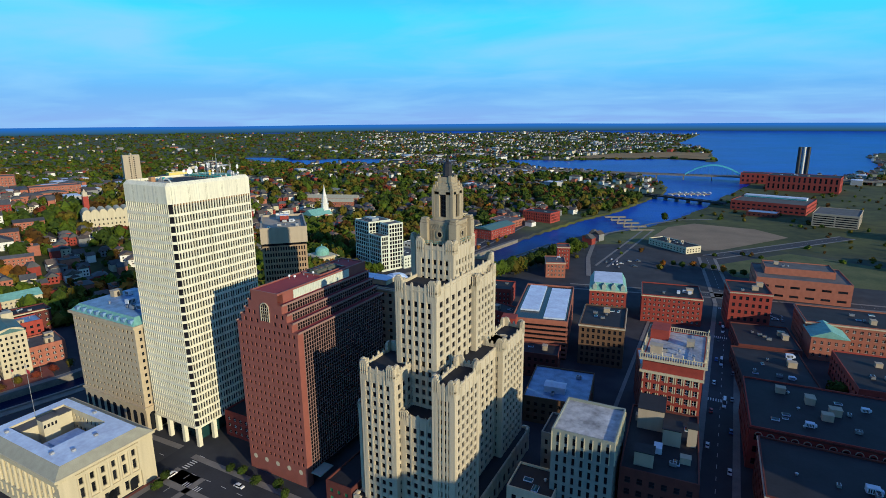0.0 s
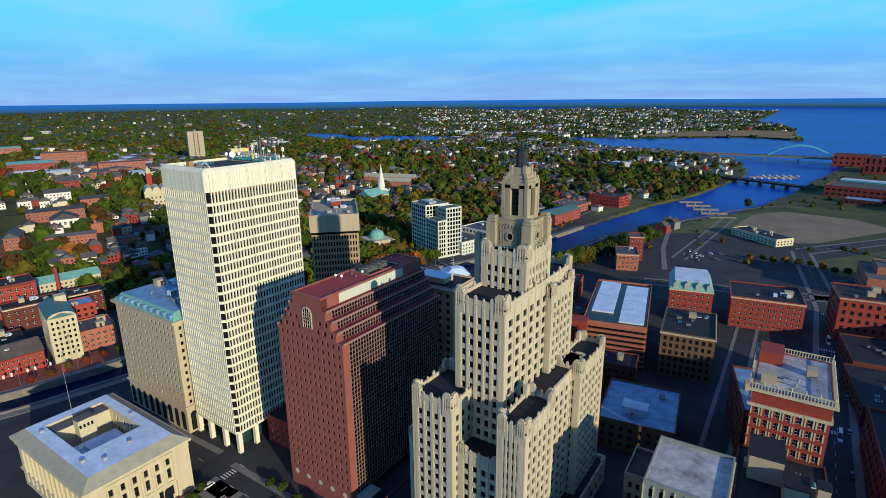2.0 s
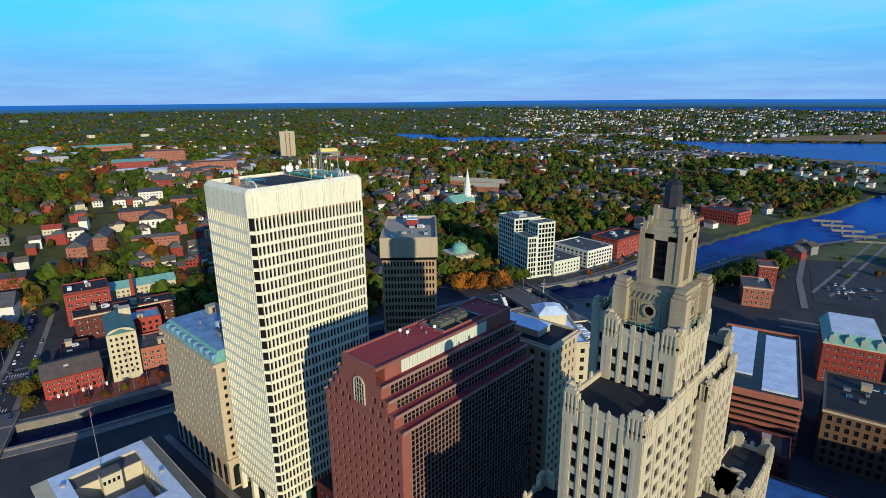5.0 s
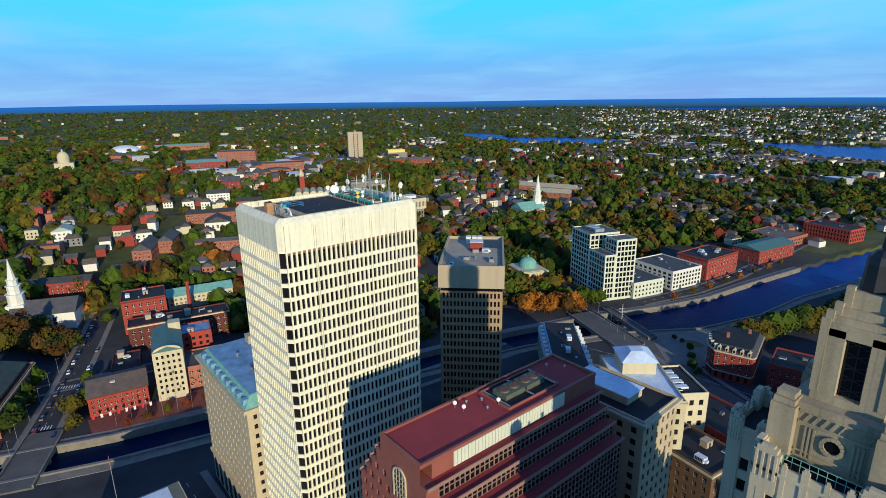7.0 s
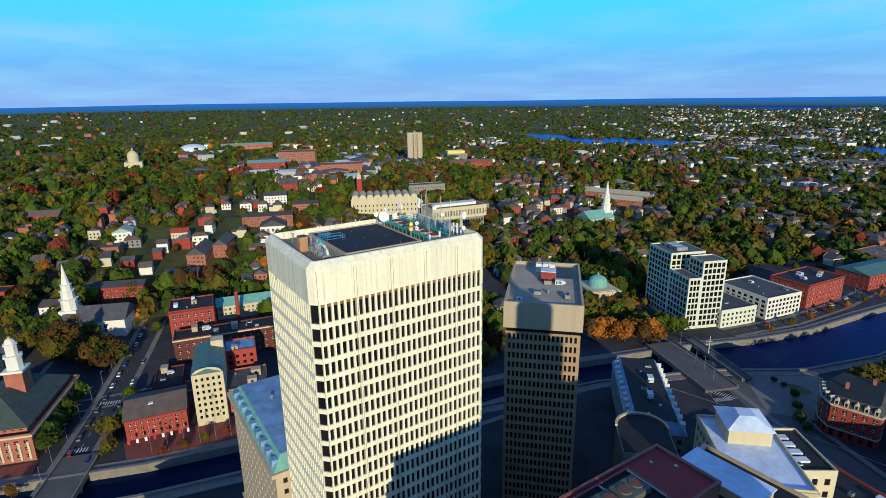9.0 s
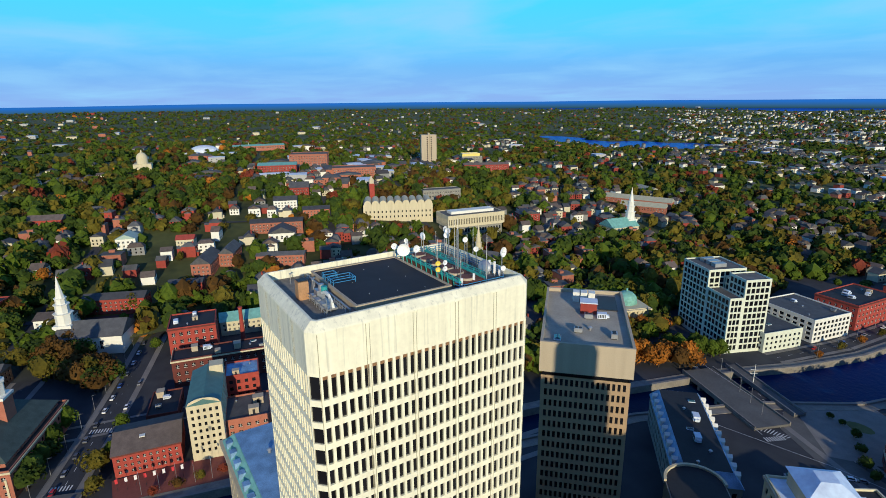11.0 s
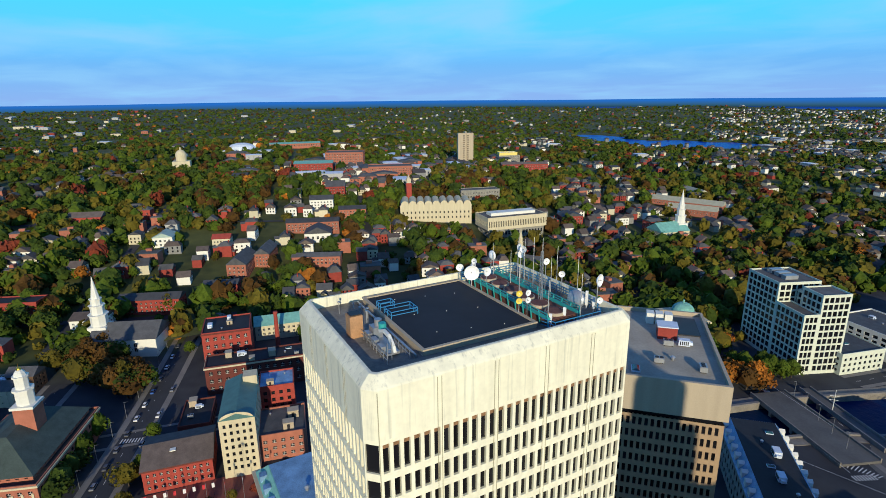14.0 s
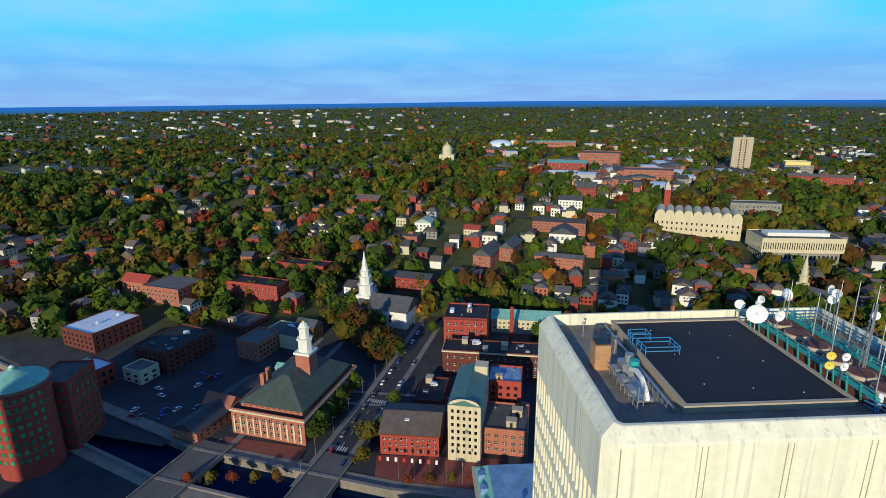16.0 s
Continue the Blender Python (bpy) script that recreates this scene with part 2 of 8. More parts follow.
M["machine_green"] = material("grey_green_machine", (0.09, 0.10, 0.075), 0.6, vary=0.3, scale=0.5)
M["car_white"] = material("car_paint_white", (0.75, 0.75, 0.75), 0.25, vary=0.03)
M["car_grey"] = material("car_paint_grey", (0.16, 0.165, 0.18), 0.25, vary=0.03, random_tone=0.5)
M["car_red"] = material("car_paint_red", (0.45, 0.03, 0.03), 0.25, vary=0.03)
M["car_blue"] = material("car_paint_blue", (0.04, 0.10, 0.30), 0.25, vary=0.03, random_tone=0.4)
M["flue_brick"] = material("tan_flue_brick", (0.40, 0.22, 0.11), 0.9, vary=0.25, scale=0.8, fine=4.0)
M["joint"] = material("dark_panel_joint", (0.34, 0.31, 0.21), 0.9, vary=0.2)
M["grille_brown"] = material("brown_grille", (0.22, 0.12, 0.06), 0.7, vary=0.3, scale=1.5)
M["terrace"] = material("grey_brown_terrace_paving", (0.21, 0.19, 0.155), 0.9, vary=0.45, scale=0.22, fine=1.6)
M["rubber"] = material("rubber", (0.02, 0.02, 0.02), 0.9, vary=0.1)
M["flag_red"] = material("red_cloth", (0.55, 0.04, 0.05), 0.9, vary=0.1)
M["flag_white"] = material("white_cloth", (0.75, 0.72, 0.72), 0.9, vary=0.1)


# ---- mesh tools ----
class Shape:
    """Collects faces, with a material slot for each."""

    def __init__(self):
        self.v, self.f, self.s, self.slot = [], [], [], 0

    def face(self, *points):
        k = len(self.v)
        self.v.extend(points)
        self.f.append(tuple(range(k, k + len(points))))
        self.s.append(self.slot)

    def box(self, x0, x1, y0, y1, z0, z1, bottom=True):
        k = len(self.v)
        self.v += [(x0, y0, z0), (x1, y0, z0), (x1, y1, z0), (x0, y1, z0), (x0, y0, z1), (x1, y0, z1), (x1, y1, z1), (x0, y1, z1)]
        fs = [(4, 5, 6, 7), (0, 1, 5, 4), (1, 2, 6, 5), (2, 3, 7, 6), (3, 0, 4, 7)] + ([(3, 2, 1, 0)] if bottom else [])
        self.f += [tuple(k + i for i in f) for f in fs]
        self.s += [self.slot] * len(fs)
        return self

    def prism(self, outline, z0, z1, top=None):
        """An upright prism over an outline that runs anticlockwise; top: another outline for the upper face."""
        k, n = len(self.v), len(outline)
        self.v += [(x, y, z0) for x, y in outline] + [(x, y, z1) for x, y in (top or outline)]
        fs = [tuple(k + i for i in reversed(range(n))), tuple(k + n + i for i in range(n))]
        fs += [(k + i, k + (i + 1) % n, k + n + (i + 1) % n, k + n + i) for i in range(n)]
        self.f += fs
        self.s += [self.slot] * len(fs)
        return self

    def tube(self, x, y, z0, z1, r0, r1=None, n=12, turn=0.0):
        r1 = r0 if r1 is None else r1
        a = [turn + 2 * math.pi * i / n for i in range(n)]
        return self.prism([(x + r0 * math.cos(t), y + r0 * math.sin(t)) for t in a], z0, z1,
                          [(x + r1 * math.cos(t), y + r1 * math.sin(t)) for t in a])

    def dome(self, x, y, z, r, h, n=14, rings=5):
        for i in range(rings):
            a, b = math.pi / 2 * i / rings, math.pi / 2 * (i + 1) / rings
            self.tube(x, y, z + h * math.sin(a), z + h * math.sin(b), r * math.cos(a), max(0.02, r * math.cos(b)), n)
        return self

    def beam(self, a, b, w=0.15):
        """A square bar from a to b."""
        a, b = Vector(a), Vector(b)
        d = (b - a).normalized()
        s = d.cross(Vector((0, 0, 1)) if abs(d.z) < 0.9 else Vector((1, 0, 0))).normalized() * w / 2
        t = d.cross(s).normalized() * w / 2
        k = len(self.v)
        for p in (a, b):
            self.v += [tuple(p + s + t), tuple(p - s + t), tuple(p - s - t), tuple(p + s - t)]
        fs = [(0, 1, 2, 3), (7, 6, 5, 4), (0, 4, 5, 1), (1, 5, 6, 2), (2, 6, 7, 3), (3, 7, 4, 0)]
        self.f += [tuple(k + i for i in f) for f in fs]
        self.s += [self.slot] * 6
        return self

    def gable(self, x0, x1, y0, y1, z0, h, over=0.4, along="x"):
        """A solid pitched roof; its ridge runs along x or y."""
        k = len(self.v)
        x0, x1, y0, y1 = x0 - over, x1 + over, y0 - over, y1 + over
        if along == "x":
            ridge = [(x0, (y0 + y1) / 2, z0 + h), (x1, (y0 + y1) / 2, z0 + h)]
            fs = [(0, 1, 5, 4), (2, 3, 4, 5), (0, 4, 3), (1, 2, 5), (3, 2, 1, 0)]
        else:
            ridge = [((x0 + x1) / 2, y0, z0 + h), ((x0 + x1) / 2, y1, z0 + h)]
            fs = [(1, 2, 5, 4), (3, 0, 4, 5), (0, 1, 4), (2, 3, 5), (3, 2, 1, 0)]
        self.v += [(x0, y0, z0), (x1, y0, z0), (x1, y1, z0), (x0, y1, z0)] + ridge
        self.f += [tuple(k + i for i in f) for f in fs]
        self.s += [self.slot] * 5
        return self

    def hip(self, x0, x1, y0, y1, z0, h, run, over=0.4):
        x0, x1, y0, y1 = x0 - over, x1 + over, y0 - over, y1 + over
        return self.prism([(x0, y0), (x1, y0), (x1, y1), (x0, y1)], z0, z0 + h,
                          [(x0 + run, y0 + run), (x1 - run, y0 + run), (x1 - run, y1 - run), (x0 + run, y1 - run)])

    def mesh(self, name, *mats):
        me = bpy.data.meshes.new(name)
        me.from_pydata(self.v, [], self.f)
        for m in mats:
            me.materials.append(m)
        if len(mats) > 1:
            me.polygons.foreach_set("material_index", self.s)
        return me


def part(name, shape, mats, parent, label="", at=None):
    """Links a Shape, or a ready mesh, as one mesh object under a thing or part."""
    me = shape if isinstance(shape, bpy.types.Mesh) else shape.mesh(name, *(mats if isinstance(mats, (list, tuple)) else [mats]))
    ob = new(name, me)
    ob.parent = parent
    if at is not None:
        ob.matrix_basis = at
    return tagged(ob, label) if label else ob


def thing(name, label, category, x=0.0, y=0.0, z=0.0, rz=0.0, group="", kind=""):
    ob = new(name)
    ob.empty_display_size = 0.5
    ob.matrix_basis = pose(x, y, z, 0, 0, rz)
    return tagged(ob, label, category, group, kind)


def single(name, shape, mats, label, category="", x=0.0, y=0.0, z=0.0, rz=0.0, group="", kind=""):
    ob = part(name, shape, mats, None, at=pose(x, y, z, 0, 0, rz))
    return tagged(ob, label, category, group, kind)


# a window: glass set in a thin frame with a meeting rail, 1 x 1, facing -y
def window_mesh(name, glass, frame_mat, rails=1, mullions=0):
    s = Shape()
    s.face((-0.5, 0, 0), (0.5, 0, 0), (0.5, 0, 1), (-0.5, 0, 1))
    s.slot = 1
    for k in range(rails):
        z = (k + 1) / (rails + 1)
        s.box(-0.5, 0.5, -0.05, 0.0, z - 0.025, z + 0.025)
    for k in range(mullions):
        x = -0.5 + (k + 1) / (mullions + 1)
        s.box(x - 0.03, x + 0.03, -0.06, 0.0, 0, 1)
    s.box(-0.5, 0.5, -0.07, 0.0, 0.0, 0.05)
    return s.mesh(name, glass, frame_mat)


WIN = {
    "dark": window_mesh("window_dark", M["glass"], M["dark_metal"], 1),
    "black": window_mesh("window_black", M["glass_black"], M["dark_metal"], 0),
    "white": window_mesh("window_white", M["glass"], M["frame_white"], 1, 1),
    "teal": window_mesh("window_teal", M["glass_teal"], M["dark_metal"], 1, 1),
    "green": window_mesh("window_green", M["glass_green"], M["dark_metal"], 0, 0),
}
SIDES = {"-y": (0, lambda x0, x1, y0, y1: ((x0, y0), (1, 0), x1 - x0)), "+x": (90, lambda x0, x1, y0, y1: ((x1, y0), (0, 1), y1 - y0)),
         "+y": (180, lambda x0, x1, y0, y1: ((x1, y1), (-1, 0), x1 - x0)), "-x": (270, lambda x0, x1, y0, y1: ((x0, y1), (0, -1), y1 - y0))}


def punched_wall(shape, joined, origin, u, length, z0, z1, columns, rows, deep, out):
    """A wall with openings. columns: (from, to) along it; rows: (from, to) in height. Reveals go in by deep; out gets a spot for each opening."""
    nx, ny = u[1], -u[0]

    def at(a, d, z):
        return (origin[0] + u[0] * a - nx * d, origin[1] + u[1] * a - ny * d, z)

    def quad(a0, a1, b0, b1, d=0.0):
        shape.face(at(a0, d, b0), at(a1, d, b0), at(a1, d, b1), at(a0, d, b1))

    if not columns or not rows:
        quad(0, length, z0, z1)
        return
    low = z0
    for r0, r1 in rows:
        if r0 > low + 1e-4:
            quad(0, length, low, r0)
        left = 0.0
        for c0, c1 in columns:
            quad(left, c0, r0, r1)
            shape.face(at(c0, 0, r0), at(c1, 0, r0), at(c1, deep, r0), at(c0, deep, r0))
            shape.face(at(c0, deep, r1), at(c1, deep, r1), at(c1, 0, r1), at(c0, 0, r1))
            shape.face(at(c0, 0, r0), at(c0, deep, r0), at(c0, deep, r1), at(c0, 0, r1))
            shape.face(at(c1, deep, r0), at(c1, 0, r0), at(c1, 0, r1), at(c1, deep, r1))
            out.append((at((c0 + c1) / 2, deep, r0), c1 - c0, r1 - r0))
            left = c1
        quad(left, length, r0, r1)
        low = r1
    if z1 > low + 1e-4:
        quad(0, length, low, z1)


def bays(length, n, share, margin=0.8):
    """n openings spread over a length."""
    pitch = (length - 2 * margin) / n
    return [(margin + pitch * (i + 0.5 - share / 2), margin + pitch * (i + 0.5 + share / 2)) for i in range(n)]


def levels(z0, z1, n, share, sill=0.25):
    pitch = (z1 - z0) / n
    return [(z0 + pitch * (i + sill), z0 + pitch * (i + sill + share)) for i in range(n)]


def panes_as_parts(spots, style, parent, limit=300):
    """Panes as parts, the highest first; past the limit they are joined into one mesh."""
    spots = sorted(spots, key=lambda s: -s[0][0][2])
    limit = limit if limit >= 150 else int(limit * 0.45)
    for (place, w, h), turn in spots[:limit]:
        part("window", WIN[style], None, parent, at=pose(*place, 0, 0, turn) @ Matrix.Diagonal((w, 1, h, 1)))
    rest = spots[limit:]
    if rest:
        src = WIN[style]
        keep = len(src.polygons) if limit else 1
        sv, sf = [tuple(v.co) for v in src.vertices], [tuple(p.vertices) for p in src.polygons][:keep]
        ss = [p.material_index for p in src.polygons][:keep]
        sv = sv[:max(max(f) for f in sf) + 1]
        s = Shape()
        for (place, w, h), turn in rest:
            k, c, d = len(s.v), math.cos(radians(turn)), math.sin(radians(turn))
            s.v += [(place[0] + c * x * w - d * y, place[1] + d * x * w + c * y, place[2] + z * h) for x, y, z in sv]
            s.f += [tuple(k + i for i in f) for f in sf]
            s.s += ss
        tagged(part("windows", s.mesh("windows", *src.materials), None, parent), kind="stuff")


def block(parent, x0, x1, y0, y1, z0, z1, wall, floors, across, deep_across, share=(0.5, 0.55), style="dark", sides="-y +x +y -x", limit=120,
          base=0.0, top=1.0, deep=0.3, sill=0.25, roof=None, parapet=0.9, name="wall", label="", margin=0.8, parts_on="-y +x"):
    """One storeyed block: punched walls, panes, a roof slab and a parapet. base and top: plain heights under and over the rows of windows."""
    s, spots, hidden = Shape(), [], []
    rows = levels(z0 + base, z1 - top, floors, share[1], sill)
    for side, (turn, spot) in SIDES.items():
        origin, u, length = spot(x0, x1, y0, y1)
        n = across if side in ("-y", "+y") else deep_across
        out = []
        punched_wall(s, None, origin, u, length, z0, z1, bays(length, n, share[0], margin) if side in sides.split() and n else [], rows, deep, out)
        (spots if side in parts_on.split() else hidden).extend((o, turn) for o in out)
    if parapet:
        w = 0.45
        for a in ((x0, x1, y0, y0 + w), (x0, x1, y1 - w, y1), (x0, x0 + w, y0 + w, y1 - w), (x1 - w, x1, y0 + w, y1 - w)):
            s.box(*a, z1, z1 + parapet)
    part(name, s, M[wall], parent, label)
    if roof:
        part("roof", Shape().box(x0 + 0.02, x1 - 0.02, y0 + 0.02, y1 - 0.02, z1 - 0.5, z1 + 0.03), M[roof], parent)
    panes_as_parts(spots, style, parent, limit)
    if hidden:
        panes_as_parts(hidden, style, parent, 0)
    return parent


def cornice(parent, x0, x1, y0, y1, z, out, h, mat, name="cornice"):
    s = Shape()
    for a in ((x0 - out, x1 + out, y0 - out, y0), (x0 - out, x1 + out, y1, y1 + out), (x0 - out, x0, y0, y1), (x1, x1 + out, y0, y1)):
        s.box(*a, z, z + h)
    return part(name, s, M[mat], parent)

# ---- ground and water ----
def smooth(a, b, v):
    u = min(1.0, max(0.0, (v - a) / (b - a)))
    return u * u * (3 - 2 * u)


def rise(x, y):
    """The far land and sea climb to the eye's horizon."""
    r = min(4750.0, math.hypot(x + 80, y - 80))
    return 62 * max(0.0, (r - 2200) / 2750) ** 1.6


def hill(x, y):
    h = 46 * smooth(400, 900, -x) * (1 - 0.72 * smooth(250, 950, y)) * (1 - smooth(950, 1450, y)) * (1 - 0.75 * smooth(1500, 2100, -x))
    return h + rise(x, y)


RIVER = [(-470, -150, 10), (-400, -40, 11), (-365, 20, 11), (-347, 70, 11), (-333, 110, 11), (-324, 150, 11), (-318, 200, 11), (-308, 260, 11),
         (-292, 330, 12), (-268, 395, 16), (-243, 440, 21), (-228, 490, 21), (-222, 545, 20), (-208, 620, 22), (-190, 700, 25), (-150, 785, 48),
         (-116, 890, 48), (-90, 1020, 53), (-70, 1150, 50), (-60, 1300, 70), (-70, 1450, 110)]
BAY = [(-110, 1440), (60, 1490), (250, 1750), (375, 1975), (430, 2600), (700, 3300), (3000, 3500), (5200, 5200), (-200, 5200), (-300, 3300),
       (-120, 2900), (-60, 2130), (-224, 2230), (-560, 1990), (-760, 1960), (-720, 1800), (-510, 1590), (-290, 1545)]
POND = [(-1790, 1600), (-1575, 1510), (-1463, 1505), (-1309, 1460), (-1259, 1540), (-1146, 1540), (-1110, 1679), (-1150, 1810), (-1437, 1705), (-1451, 1615), (-1580, 1645), (-1783, 1705)]


def inside(poly, x, y):
    hit, j = False, len(poly) - 1
    for i in range(len(poly)):
        (a, b), (c, d) = poly[i], poly[j]
        if (b > y) != (d > y) and x < (c - a) * (y - b) / (d - b) + a:
            hit = not hit
        j = i
    return hit


def river_gap(x, y):
    """How far a point lies from the river's bank; negative in the water."""
    best = 1e9
    for (ax, ay, aw), (bx, by, bw) in zip(RIVER, RIVER[1:]):
        dx, dy = bx - ax, by - ay
        u = min(1.0, max(0.0, ((x - ax) * dx + (y - ay) * dy) / (dx * dx + dy * dy)))
        best = min(best, math.hypot(x - ax - u * dx, y - ay - u * dy) - (aw + u * (bw - aw)))
    return best


# the bare brown spit between the bay's two arms
SPIT = [(-620, 2010), (-224, 2245), (-75, 2145), (-85, 2560), (-260, 2600), (-470, 2400)]


def open_sea(x, y):
    """The sea beyond the far land."""
    r, a = math.hypot(x + 80, y - 80), math.degrees(math.atan2(y - 80, x + 80))
    return r > 4380 + 160 * math.sin(a * 0.31) + 9 * abs(a - 90) and 40 < a < 150


def wet(x, y):
    return (-520 < x < 120 and -200 < y < 1600 and river_gap(x, y) < 0) or inside(BAY, x, y) or inside(POND, x, y) or open_sea(x, y)


def spread(lo, hi, fine_lo, fine_hi, step, grow):
    """Grid lines: even where the place is near, wider and wider outside."""
    mid = list(np.arange(fine_lo, fine_hi + 0.1, step))
    v, d = fine_hi, step
    while v < hi:
        d = min(d * grow, 160)
        v += d
        mid.append(v)
    v, d, low = fine_lo, step, []
    while v > lo:
        d = min(d * grow, 160)
        v -= d
        low.append(v)
    return low[::-1] + mid


gx, gy = spread(-5400, 5400, -470, 60, 5, 1.05), spread(-5300, 5400, -60, 720, 5, 1.05)
gverts = [(x, y, (-9.0 + rise(x, y)) if wet(x, y) else hill(x, y)) for y in gy for x in gx]
nxg = len(gx)
gfaces = [(j * nxg + i, j * nxg + i + 1, (j + 1) * nxg + i + 1, (j + 1) * nxg + i) for j in range(len(gy) - 1) for i in range(nxg - 1)]
gmesh = bpy.data.meshes.new("ground")
gmesh.from_pydata(gverts, [], gfaces)


def ground_material():
    """Asphalt in the town; leaf litter, lawn, yards and lanes over the hill and far land."""
    m = material("ground", (0.020, 0.042, 0.008), 0.95, vary=0.55, scale=0.018, fine=0.09, second=(0.062, 0.066, 0.014))
    n, l = m.node_tree.nodes, m.node_tree.links
    p = n["Principled BSDF"]
    green = p.inputs["Base Color"].links[0].from_socket
    tc = n.new("ShaderNodeTexCoord")
    sp = n.new("ShaderNodeSeparateXYZ")
    l.new(tc.outputs["Object"], sp.inputs[0])
    a = n.new("ShaderNodeMapRange")
    a.inputs["From Min"].default_value, a.inputs["From Max"].default_value = -515, -480
    l.new(sp.outputs["X"], a.inputs["Value"])
    b = n.new("ShaderNodeMapRange")
    b.inputs["From Min"].default_value, b.inputs["From Max"].default_value = 720, 640
    l.new(sp.outputs["Y"], b.inputs["Value"])
    ab = n.new("ShaderNodeMath")
    ab.operation = "MULTIPLY"
    l.new(a.outputs[0], ab.inputs[0])
    l.new(b.outputs[0], ab.inputs[1])
    no = n.new("ShaderNodeTexNoise")
    no.inputs["Scale"].default_value, no.inputs["Detail"].default_value = 0.06, 5
    l.new(tc.outputs["Object"], no.inputs["Vector"])
    cr = n.new("ShaderNodeValToRGB")
    cr.color_ramp.elements[0].position, cr.color_ramp.elements[0].color = 0.3, (0.020, 0.022, 0.029, 1)
    cr.color_ramp.elements[1].position, cr.color_ramp.elements[1].color = 0.7, (0.046, 0.049, 0.056, 1)
    l.new(no.outputs["Fac"], cr.inputs[0])
    mix = n.new("ShaderNodeMix")
    mix.data_type = "RGBA"
    l.new(ab.outputs[0], mix.inputs["Factor"])
    l.new(green, mix.inputs["A"])
    l.new(cr.outputs[0], mix.inputs["B"])
    l.new(mix.outputs["Result"], p.inputs["Base Color"])
    return m


gmesh.materials.append(ground_material())
ground = tagged(new("ground", gmesh), "asphalt town ground rising to a green hill", "ground", kind="structure")


def water_material():
    m = material("water", (0.002, 0.070, 0.42), 0.3, vary=0.25, scale=0.004, fine=0.05, spec=0.3)
    m.node_tree.nodes["Principled BSDF"].inputs["IOR"].default_value = 1.1
    n, l = m.node_tree.nodes, m.node_tree.links
    tc = n.new("ShaderNodeTexCoord")
    w = n.new("ShaderNodeTexNoise")
    w.inputs["Scale"].default_value, w.inputs["Detail"].default_value = 0.35, 4
    l.new(tc.outputs["Object"], w.inputs["Vector"])
    b = n.new("ShaderNodeBump")
    b.inputs["Strength"].default_value, b.inputs["Distance"].default_value = 0.5, 0.5
    l.new(w.outputs["Fac"], b.inputs["Height"])
    l.new(b.outputs[0], n["Principled BSDF"].inputs["Normal"])
    # walled canal's shade and the bay's sky reflection put into base colour along y
    p = n["Principled BSDF"]
    blue = p.inputs["Base Color"].links[0].from_socket
    sp = n.new("ShaderNodeSeparateXYZ")
    l.new(tc.outputs["Object"], sp.inputs[0])
    mr = n.new("ShaderNodeMapRange")
    mr.inputs["From Min"].default_value, mr.inputs["From Max"].default_value = 380, 900
    l.new(sp.outputs["Y"], mr.inputs["Value"])
    mx = n.new("ShaderNodeMix")
    mx.data_type = "RGBA"
    l.new(mr.outputs[0], mx.inputs["Factor"])
    mx.inputs["A"].default_value = (0.002, 0.014, 0.045, 1)
    l.new(blue, mx.inputs["B"])
    l.new(mx.outputs["Result"], p.inputs["Base Color"])
    return m


WATER_Z = -3.0
wx, wy = spread(-5400, 5400, -600, 400, 100, 1.1), spread(-5300, 5400, -200, 1600, 100, 1.1)
wmesh = bpy.data.meshes.new("water")
wmesh.from_pydata([(x, y, WATER_Z + rise(x, y)) for y in wy for x in wx], [],
                  [(j * len(wx) + i, j * len(wx) + i + 1, (j + 1) * len(wx) + i + 1, (j + 1) * len(wx) + i) for j in range(len(wy) - 1) for i in range(len(wx) - 1)])
wmesh.materials.append(water_material())
water = tagged(new("water", wmesh), "deep blue rippled river and bay", "water", kind="structure")


def bank(side):
    """A stone quay wall with a coping along one bank of the river."""
    pts = []
    for k, (x, y, w) in enumerate(RIVER[:14]):
        a, b = RIVER[max(0, k - 1)], RIVER[k + 1]
        dx, dy = b[0] - a[0], b[1] - a[1]
        d = math.hypot(dx, dy)
        pts.append((x - side * dy / d * w, y + side * dx / d * w, -side * dy / d, side * dx / d))
    s = Shape()
    for (ax, ay, anx, any_), (bx, by, bnx, bny) in zip(pts, pts[1:]):
        for slot, i0, i1, z0, z1 in ((0, -1.2, 5.2, -5, 0.25), (1, -1.35, 0.2, 0.25, 1.1)):
            s.slot = slot
            o = [(ax + anx * i0, ay + any_ * i0), (bx + bnx * i0, by + bny * i0), (bx + bnx * i1, by + bny * i1), (ax + anx * i1, ay + any_ * i1)]
            s.prism(o if side < 0 else o[::-1], z0, z1)
    return single("quay_wall", s, [M["quay"], M["paving"]], "grey stone river wall with a pale coping", "wall", kind="structure")


bank(1)
bank(-1)


